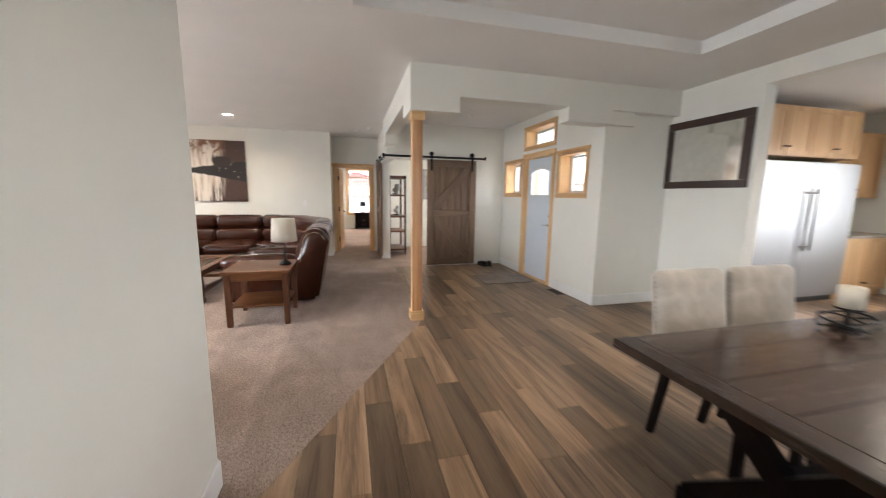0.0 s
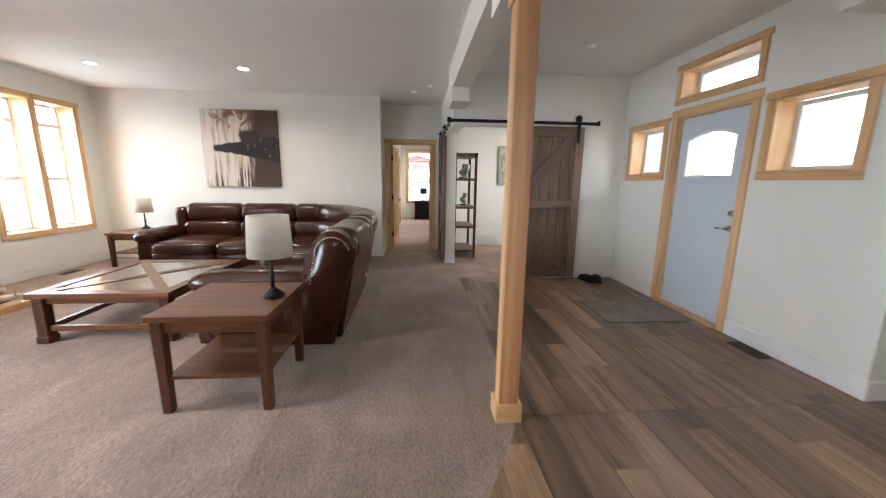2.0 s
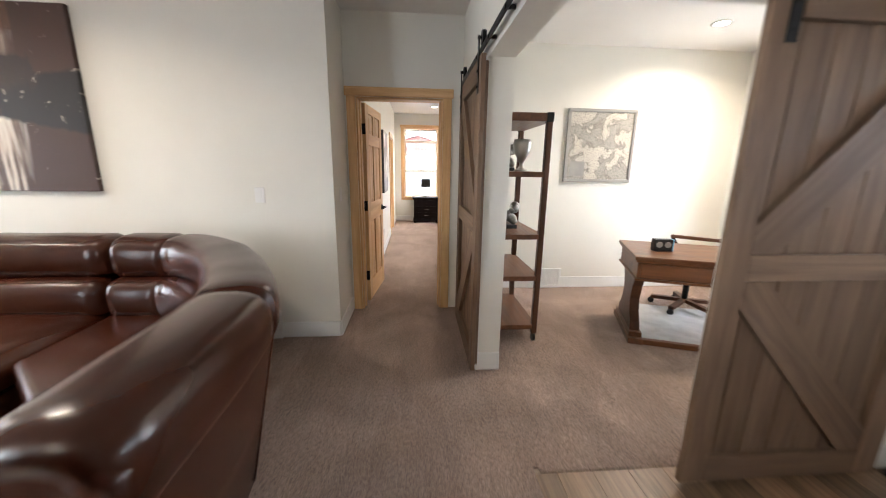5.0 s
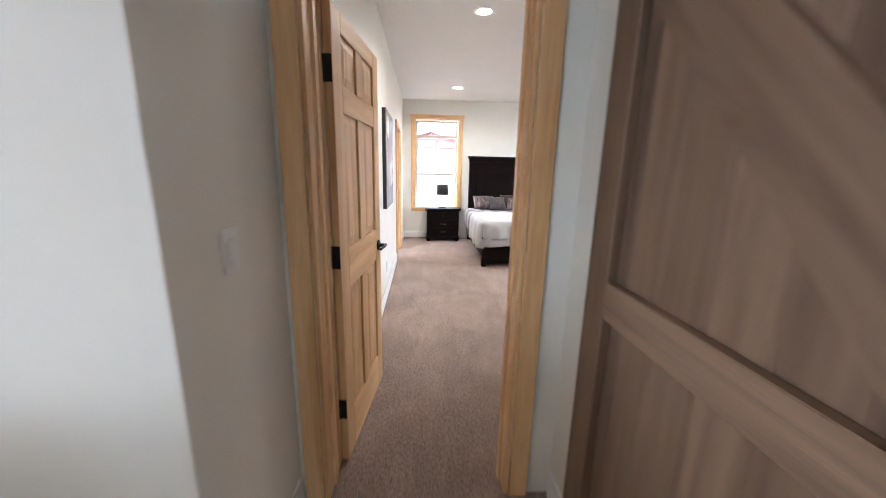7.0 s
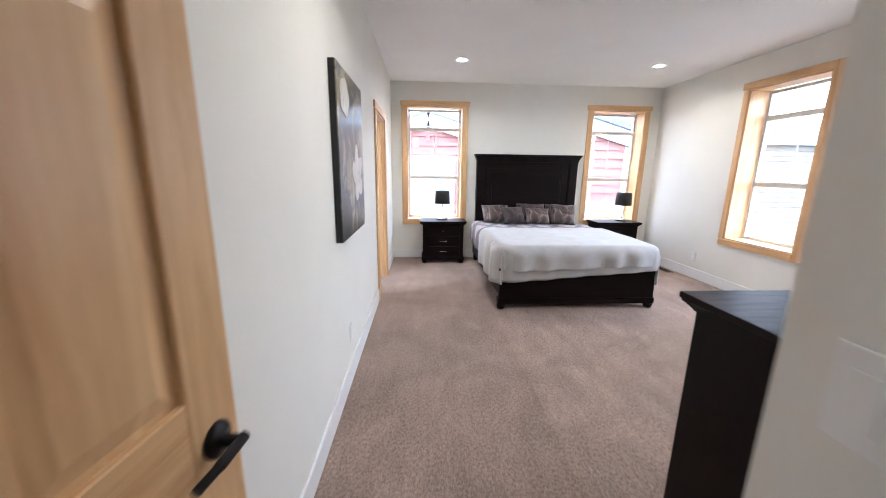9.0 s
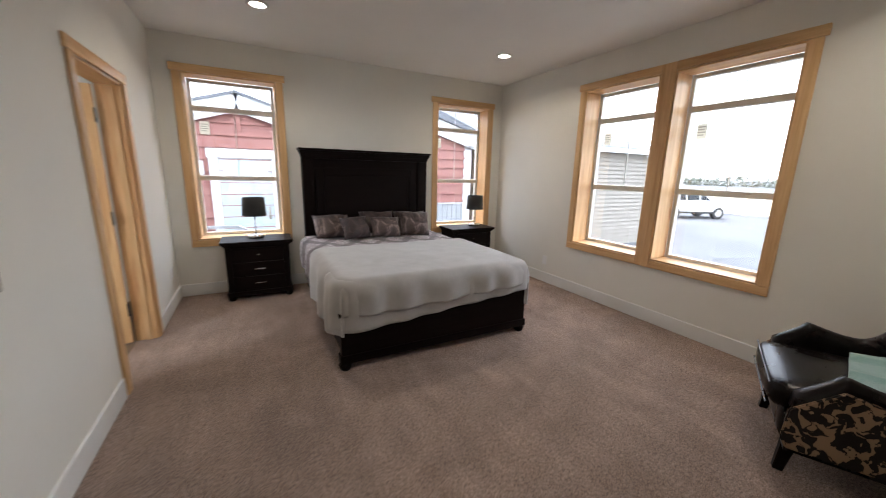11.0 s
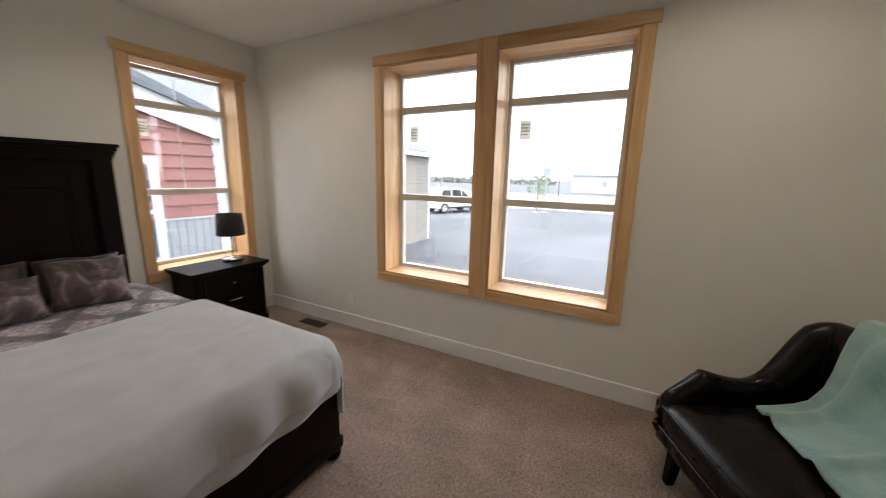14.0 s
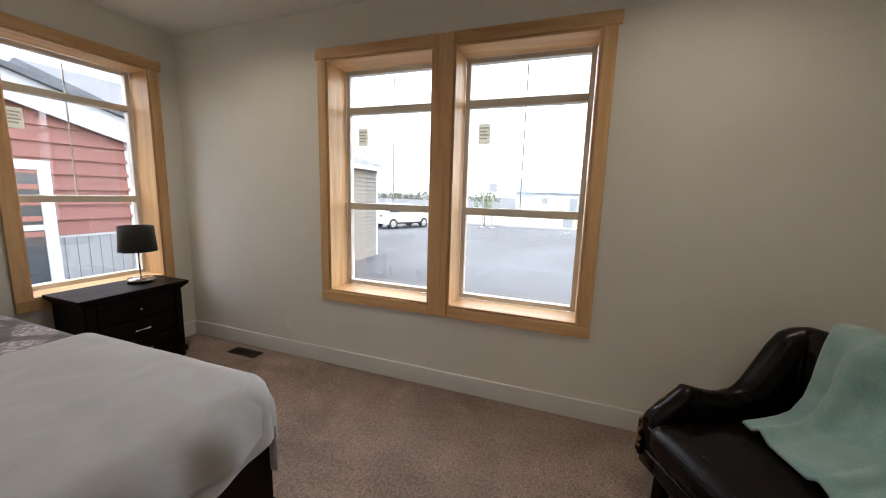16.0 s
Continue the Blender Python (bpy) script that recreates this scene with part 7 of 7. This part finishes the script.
REDSIDE = plain("red_siding_paint", (0.25, 0.108, 0.09), 0.7, 0, 0.10, 3.0, 50.0, 0.15, kind="Generated")
BEIGESIDE = plain("beige_siding", (0.25, 0.225, 0.19), 0.7, 0, 0.08, 3.0, 50.0, 0.1, kind="Generated")
GREYPANEL = plain("grey_panel", (0.30, 0.31, 0.32), 0.7, 0, 0.05, 3.0, 50.0, 0.1)
SHINGLE = plain("grey_shingle", (0.12, 0.127, 0.14), 0.9, 0, 0.3, 4.0, 40.0, 0.6)
TRIMW = plain("exterior_white", (0.56, 0.57, 0.58), 0.5, 0, 0.03, 2.0)


def lap(parent, x0, x1, y, z0, z1, mat, step=0.19, top=None):
    """Lap boards facing -y; top(z) limits the run under a sloping roof."""
    z = z0
    while z < z1 - 0.02:
        a, b = x0, x1
        if top:
            a, b = top(min(z + step * 0.5, z1))
            a, b = max(a, x0), min(b, x1)
        if b - a > 0.1:
            bm = prism(bmesh.new(), [(y - 0.045, z), (y, z), (y, min(z + step, z1)), (y - 0.006, min(z + step, z1))], a, b, 'x')
            part("siding_board", bm, mat, parent)
        z += step


def red_house():
    h = thing("red_house", pose(0, 0, GZ), "small house with red lap siding and white trim", "house")
    o = -GZ
    y = 18.0
    pk, ev = 2.75 + o, 2.10 + o
    # main block with a long rake falling to its corner
    def rake(z):
        zz = z - o
        return (-9.0, 6.02 if zz < 2.05 else 6.02 - (zz - 2.05) / 0.30)
    body = prism(bmesh.new(), [(-9, 0), (6.02, 0), (6.02, 2.2 + o), (3.4, 2.95 + o), (2.62, 2.72 + o), (2.62, 1.9 + o), (-9, 1.9 + o)], y + 0.01, y + 7, 'y')
    part("wall", body, REDSIDE, h)
    lap(h, 2.62, 6.0, y, 0.62 + o, 2.85 + o, REDSIDE, 0.235, lambda z: (2.62, 6.0 if z - o < 2.2 else 6.0 - (z - o - 2.2) * 3.4))
    for k in range(28):
        x = 1.9 + k * 0.15
        part("panel_batten", box(x, x + 0.02, y - 0.02, y + 0.0, 0.1, 0.58 + o, 0.003, 1), GREYPANEL, h)
    part("panel_skirt", box(1.9, 6.0, y - 0.006, y + 0.005, 0.0, 0.58 + o), GREYPANEL, h)
    part("band_board", box(1.9, 6.0, y - 0.03, y, 0.58 + o, 0.625 + o), TRIMW, h)
    part("corner_board", box(5.98, 6.22, y - 0.035, y + 0.2, 0.0, 2.2 + o), TRIMW, h)
    part("rake_board", beam_between(bmesh.new(), (3.38, y - 0.12, 3.11 + o), (6.5, y - 0.12, 2.22 + o), 0.05, 0.42, (0, 0, 1)), TRIMW, h)
    part("eave_return", box(6.0, 6.45, y - 0.25, y + 0.2, 2.15 + o, 2.38 + o, 0.01), TRIMW, h)
    part("rake_board", beam_between(bmesh.new(), (3.42, y - 0.12, 3.11 + o), (2.3, y - 0.12, 2.79 + o), 0.05, 0.36, (0, 0, 1)), TRIMW, h)
    part("roof", beam_between(bmesh.new(), (3.36, y + 3.4, 3.34 + o), (6.55, y + 3.4, 2.43 + o), 7.3, 0.08, (0, 0, 1)), SHINGLE, h)
    part("roof", beam_between(bmesh.new(), (3.44, y + 3.4, 3.34 + o), (2.2, y + 3.4, 2.98 + o), 7.3, 0.08, (0, 0, 1)), SHINGLE, h)
    part("roof", beam_between(bmesh.new(), (-3.2, y - 0.2, 1.95 + o), (-3.2, y + 7.0, 3.0 + o), 11.6, 0.08, (0, 0, 1)), SHINGLE, h)
    # entry gable
    part("gable_wall", prism(bmesh.new(), [(-1.5, 0), (2.6, 0), (2.6, 2.02 + o), (0.55, 2.62 + o), (-1.5, 2.02 + o)], y - 0.19, y + 0.01, 'y'), REDSIDE, h)

    def gab(z):
        zz = z - o
        k = 2.05 if zz < 2.02 else max(0.0, 2.05 - (zz - 2.02) * 3.4)
        return (0.55 - k, 0.55 + k)
    lap(h, -1.5, 2.6, y - 0.19, 0.0, 2.6 + o, REDSIDE, 0.235, gab)
    for a, b in (((-1.8, 1.98), (0.55, 2.70)), ((2.9, 1.98), (0.55, 2.70))):
        part("gable_board", beam_between(bmesh.new(), (a[0], y - 0.33, a[1] + o), (b[0], y - 0.33, b[1] - 0.01 + o), 0.05, 0.33, (0, 0, 1)), TRIMW, h)
        part("gable_roof", beam_between(bmesh.new(), (a[0], y + 0.6, a[1] + 0.19 + o), (b[0], y + 0.6, b[1] + 0.18 + o), 2.0, 0.05, (0, 0, 1)), SHINGLE, h)
    part("king_post", box(0.51, 0.59, y - 0.25, y - 0.22, 2.15 + o, 2.62 + o), REDSIDE, h)
    yd = y - 0.22
    dz = 0.0
    for a in ((-0.03, 0.13, 0.0, 1.78), (1.10, 1.26, 0.0, 1.78)):
        part("door_casing", box(a[0], a[1], yd - 0.03, yd, 0.45, a[3] + o, 0.004, 1), TRIMW, h)
    part("door_casing", box(-0.06, 1.29, yd - 0.035, yd, 1.62 + o, 1.80 + o, 0.004, 1), TRIMW, h)
    dd = part("door", box(0.135, 1.095, yd - 0.012, yd + 0.002, 0.45, 1.615 + o), plain("pale_blue_door", (0.40, 0.46, 0.49), 0.5, 0, 0.03), h, "pale blue-white door")
    part("door_light", box(0.22, 1.01, yd - 0.016, yd - 0.013, 1.28 + o, 1.53 + o), plain("pale_glass", (0.45, 0.55, 0.62), 0.15), dd)
    part("door_latch", box(0.98, 1.03, yd - 0.03, yd - 0.0125, 0.35 + o, 0.62 + o, 0.006), CHROME, dd)
    part("meter_box", box(-0.42, -0.12, yd - 0.06, yd, 1.28 + o, 1.55 + o, 0.01), TRIMW, h)
    # side window
    for a in ((3.55, 3.70, -0.22, 1.75), (4.83, 4.98, -0.22, 1.75)):
        part("window_casing", box(a[0], a[1], y - 0.05, y - 0.02, a[2] + o, a[3] + o, 0.004, 1), TRIMW, h)
    for z0, z1 in ((-0.22, -0.08), (1.61, 1.75)):
        part("window_casing", box(3.70, 4.83, y - 0.05, y - 0.02, z0 + o, z1 + o, 0.004, 1), TRIMW, h)
    part("window_pane", box(3.70, 4.83, y - 0.032, y - 0.028, -0.08 + o, 1.61 + o), plain("dark_pane", (0.06, 0.07, 0.08), 0.08), h)
    part("sash_rail", box(3.70, 4.83, y - 0.045, y - 0.033, 0.72 + o, 0.80 + o), TRIMW, h)
    # steps and rail
    part("landing", box(-0.6, 1.5, y - 1.3, y - 0.22, 0.0, 0.45, 0.01), GREYPANEL, h)
    bm = bmesh.new()
    for x, ys in ((-0.55, y - 1.25), (0.42, y - 1.25), (1.45, y - 1.95)):
        zb = 0.45 if ys > y - 1.5 else 0.0
        bx(bm, x - 0.03, x + 0.03, ys - 0.03, ys + 0.03, zb, zb + 0.92)
    beam_between(bm, (-0.6, y - 1.25, 1.36), (0.44, y - 1.25, 1.36), 0.06, 0.05, (0, 0, 1))
    beam_between(bm, (0.42, y - 1.25, 1.36), (1.47, y - 1.95, 0.92), 0.06, 0.05, (0, 0, 1))
    part("stair_rail", bm, GREYPANEL, h, "grey painted stair rail")
    for k in range(2):
        part("step", box(0.45, 1.5, y - 1.6 - 0.3 * k, y - 1.3 - 0.3 * k, 0.0, 0.30 - 0.15 * k, 0.008), GREYPANEL, h)
    return h


red_house()


def beige_house():
    h = thing("beige_house", pose(0, 0, GZ), "long beige house with vinyl lap siding", "house")
    o = -GZ
    y = 17.70
    part("wall", box(6.4, 14.1, y + 0.005, y + 9, 0.0, 2.3 + o), BEIGESIDE, h)
    lap(h, 6.4, 14.0, y, 0.0, 2.28 + o, BEIGESIDE, 0.14)
    part("corner_board", box(14.0, 14.13, y - 0.04, y + 0.12, 0.0, 2.28 + o), TRIMW, h)
    part("fascia", box(6.35, 14.45, y - 0.32, y - 0.29, 2.22 + o, 2.42 + o), TRIMW, h)
    part("soffit", box(6.35, 14.45, y - 0.29, y, 2.24 + o, 2.27 + o), TRIMW, h)
    bm = bmesh.new()
    a = [bm.verts.new(c) for c in ((6.35, y - 0.35, 2.40 + o), (14.5, y - 0.35, 2.40 + o), (14.5, y + 9.3, 2.40 + o), (6.35, y + 9.3, 2.40 + o))]
    b = [bm.verts.new(c) for c in ((6.35, y + 4.4, 4.1 + o), (10.2, y + 4.4, 4.1 + o))]
    bm.faces.new((a[0], a[1], b[1], b[0]))
    bm.faces.new((a[1], a[2], b[1]))
    bm.faces.new((a[2], a[3], b[0], b[1]))
    bm.faces.new((a[3], a[0], b[0]))
    bm.faces.new(a)
    part("roof", bm, SHINGLE, h)
    return h


beige_house()


def parked_suv():
    c = thing("parked_suv", pose(25.1, 22.2, GZ, 0, 0, -24.7), "white sport utility car parked on the lot", "car")
    paint = plain("white_car_paint", (0.72, 0.73, 0.74), 0.25, 0, 0.02, 2.0, 50.0, 0.0, 0.6)
    dark = plain("car_glass", (0.02, 0.025, 0.03), 0.08)
    pts = [(-2.28, 0.38), (-2.30, 0.85), (-2.22, 1.02), (-1.95, 1.10), (-1.60, 1.66), (-1.35, 1.72), (0.15, 1.72), (0.45, 1.64), (1.05, 1.10), (1.95, 0.98), (2.25, 0.84), (2.30, 0.40), (1.85, 0.34), (-1.9, 0.34)]
    bm = prism(bmesh.new(), pts, -0.92, 0.92, 'y')
    for v in bm.verts:
        if v.co.z > 1.2:
            v.co.y *= 0.82
    bmesh.ops.bevel(bm, geom=list(bm.edges), offset=0.05, segments=2, affect='EDGES')
    part("body", bm, paint, c)
    for sy in (-1, 1):
        w = bmesh.new()
        for q in (((-1.72, 1.14), (-1.45, 1.58), (-0.75, 1.62), (-0.75, 1.14)), ((-0.68, 1.14), (-0.68, 1.62), (0.12, 1.62), (0.12, 1.14)), ((0.19, 1.14), (0.19, 1.60), (0.36, 1.56), (0.82, 1.14))):
            vs = []
            for x, z in q:
                yy = 0.925 - (z - 1.1) * 0.30
                vs.append(w.verts.new((x, sy * yy, z)))
            w.faces.new(vs)
        bmesh.ops.solidify(w, geom=list(w.faces), thickness=0.015)
        part("side_window", w, dark, c)
        part("sill_trim", box(-1.7, 1.6, sy * 0.90 - 0.03, sy * 0.90 + 0.03, 0.34, 0.46, 0.01), BLACK, c)
        for x in (-1.38, 1.42):
            wl = part("wheel", rod(bmesh.new(), (x, sy * 0.93, 0.36), (x, sy * 0.68, 0.36), 0.36, 24), BLACK, c)
            part("rim", rod(bmesh.new(), (x, sy * 0.945, 0.36), (x, sy * 0.90, 0.36), 0.22, 18), CHROME, wl)
        part("head_lamp", rounded(bmesh.new(), 2.10, 2.29, sy * 0.72 - 0.14, sy * 0.72 + 0.14, 0.76, 0.88, 0.03, n=3), CHROME, c)
        part("tail_lamp", box(-2.31, -2.2, sy * 0.75 - 0.10, sy * 0.75 + 0.10, 0.86, 1.02, 0.01), REDSIDE, c)
    return c


parked_suv()


def far_building():
    b = thing("far_building", pose(78, 15.2, GZ), "low white building with a blue metal roof", "building")
    part("wall", box(0, 10, -7, 7, 0, 3.4), TRIMW, b)
    part("roof", prism(bmesh.new(), [(-0.8, 3.4), (10.8, 3.4), (7.0, 6.2), (3.0, 6.2)], -7.8, 7.8, 'y'), plain("blue_metal_roof", (0.20, 0.33, 0.42), 0.5), b)
    part("door", box(-0.06, 0.0, -5.2, -3.8, 0, 2.4), GREYPANEL, b)
    part("shop_window", box(-0.06, 0.0, 0.5, 1.7, 1.2, 2.3), GREYPANEL, b)


far_building()


def sign_post(x, y, h, label, plate=True):
    s = thing("sign_post", pose(x, y, GZ), label, "sign")
    part("base", box(-0.35, 0.35, -0.2, 0.2, 0, 0.10, 0.01), GREYPANEL, s)
    part("pole", cyl(bmesh.new(), 0, 0, 0.10, h, 0.045, n=10), GREYPANEL, s)
    if plate:
        part("sign_plate", box(-0.03, 0.03, -0.32, 0.32, h - 0.65, h - 0.05, 0.01), GREYPANEL, s)


sign_post(28.6, 16.3, 3.4, "thin metal post with a small square sign")
sign_post(28.2, 16.9, 9.0, "tall bare metal lamp pole on a base", False)
sign_post(27.5, 10.8, 1.1, "short metal marker post at the lot edge", True)


def young_tree(x, y, h, seed, label):
    t = thing("young_tree", pose(x, y, GZ), label, "tree")
    rnd = random.Random(seed)
    bm = bmesh.new()
    cyl(bm, 0, 0, 0, h * 0.75, 0.06, 0.02, 8)
    tips = []
    for k in range(14):
        a = rnd.uniform(0, 6.28)
        z = h * rnd.uniform(0.3, 0.7)
        r = h * rnd.uniform(0.12, 0.24)
        e = (r * math.cos(a), r * math.sin(a), z + h * rnd.uniform(0.1, 0.3))
        rod(bm, (0, 0, z), e, 0.012, 5)
        tips.append(Vector(e))
    part("trunk", bm, plain("tree_bark", (0.16, 0.11, 0.08), 0.9), t)
    lf = bmesh.new()
    for p in tips:
        for k in range(34):
            c = p + Vector((rnd.gauss(0, 0.22), rnd.gauss(0, 0.22), rnd.gauss(0, 0.26))) * (h / 3)
            s = rnd.uniform(0.05, 0.10)
            q = Euler((rnd.uniform(0, 6), rnd.uniform(0, 6), 0)).to_matrix()
            vs = [lf.verts.new(c + q @ Vector(v)) for v in ((-s, 0, 0), (0, s * 0.5, 0.02), (s, 0, 0), (0, -s * 0.5, 0.02))]
            lf.faces.new(vs)
    part("crown", lf, plain("spring_leaf", (0.13, 0.20, 0.06), 0.7, 0, 0.3), t, "sparse green leaves")


young_tree(30.0, 17.2, 2.9, 3, "small sparse green tree at the lot edge")
rnd = random.Random(11)
fw = bmesh.new()
for k in range(2600):
    y = rnd.uniform(25, 95)
    hh = 2.2 + 1.6 * noise.noise(Vector((y * 0.12, 0, 0))) + 0.8 * noise.noise(Vector((y * 0.5, 3, 0)))
    c = Vector((150 + rnd.uniform(-3, 3), y * 1.6, GZ + rnd.uniform(0, max(0.8, hh * 1.3))))
    s = rnd.uniform(0.35, 0.8)
    q = Euler((rnd.uniform(0, 6), rnd.uniform(0, 6), 0)).to_matrix()
    fw.faces.new([fw.verts.new(c + q @ Vector(v)) for v in ((-s, 0, 0), (0, s * 0.6, 0), (s, 0, 0), (0, -s * 0.6, 0))])
fo = new("far_woods", mesh_of("far_woods", fw, plain("far_foliage", (0.20, 0.21, 0.17), 0.9, 0, 0.3)))
tagged(fo, "distant line of trees at the horizon", "woods", kind="stuff")

# cladding of the porch outside the entry
pw = thing("porch_cladding", pose(0, 0, GZ), "grey-blue lap siding on the porch wall", "siding", kind="structure")
PORCH = plain("porch_siding", (0.30, 0.33, 0.36), 0.7)
for k in range(18):
    z = 0.2 * k
    part("siding_board", prism(bmesh.new(), [(5.597, z), (5.57, z), (5.59, z + 0.2), (5.597, z + 0.2)], 3.49, 4.47, 'x'), PORCH, pw)


# ---- floor planks ----
def plank_floor(name, x0, x1, y0, y1, seed):
    """Loose-laid vinyl planks running along y, each a piece of its own."""
    fl = thing(name, pose(0, 0, 0), "brown wood-look plank floor with staggered joints", "floor", kind="structure")
    rnd = random.Random(seed)
    w, length = 0.178, 1.22
    cache = {}

    def piece(a, b):
        k = (round(a, 3), round(b, 3))
        if k not in cache:
            bm = box(-a / 2, a / 2, -b / 2, b / 2, -0.009, 0.0)
            for v in bm.verts:
                if v.co.z > -0.001:
                    v.co.x -= math.copysign(0.0014, v.co.x)
                    v.co.y -= math.copysign(0.0014, v.co.y)
            bmesh.ops.translate(bm, verts=bm.verts, vec=(0, 0, 0))
            cache[k] = mesh_of("plank", bm, PLANK)
        return cache[k]
    x = x0
    row = 0
    while x < x1 - 0.02:
        pw = min(w, x1 - x)
        y = y0 - [0.0, 0.42, 0.83, 0.2, 0.62, 1.02][row % 6] - rnd.choice((0, 0.06, 0.11))
        while y < y1:
            a, b = max(y, y0), min(y + length, y1)
            if b - a > 0.05:
                o = new("plank", piece(pw, b - a))
                o.parent = fl
                o.matrix_basis = pose(x + pw / 2, (a + b) / 2, -0.0025)
            y += length
        x += w
        row += 1
    return fl


plank_floor("floor_planks_dining", -0.45, 4.42, -3.2, 2.59, 3)
plank_floor("floor_planks_entry", 0.95, 3.24, 2.592, 5.665, 4)
plank_floor("floor_planks_kitchen", 4.43, 8.06, -1.0, 2.73, 5)
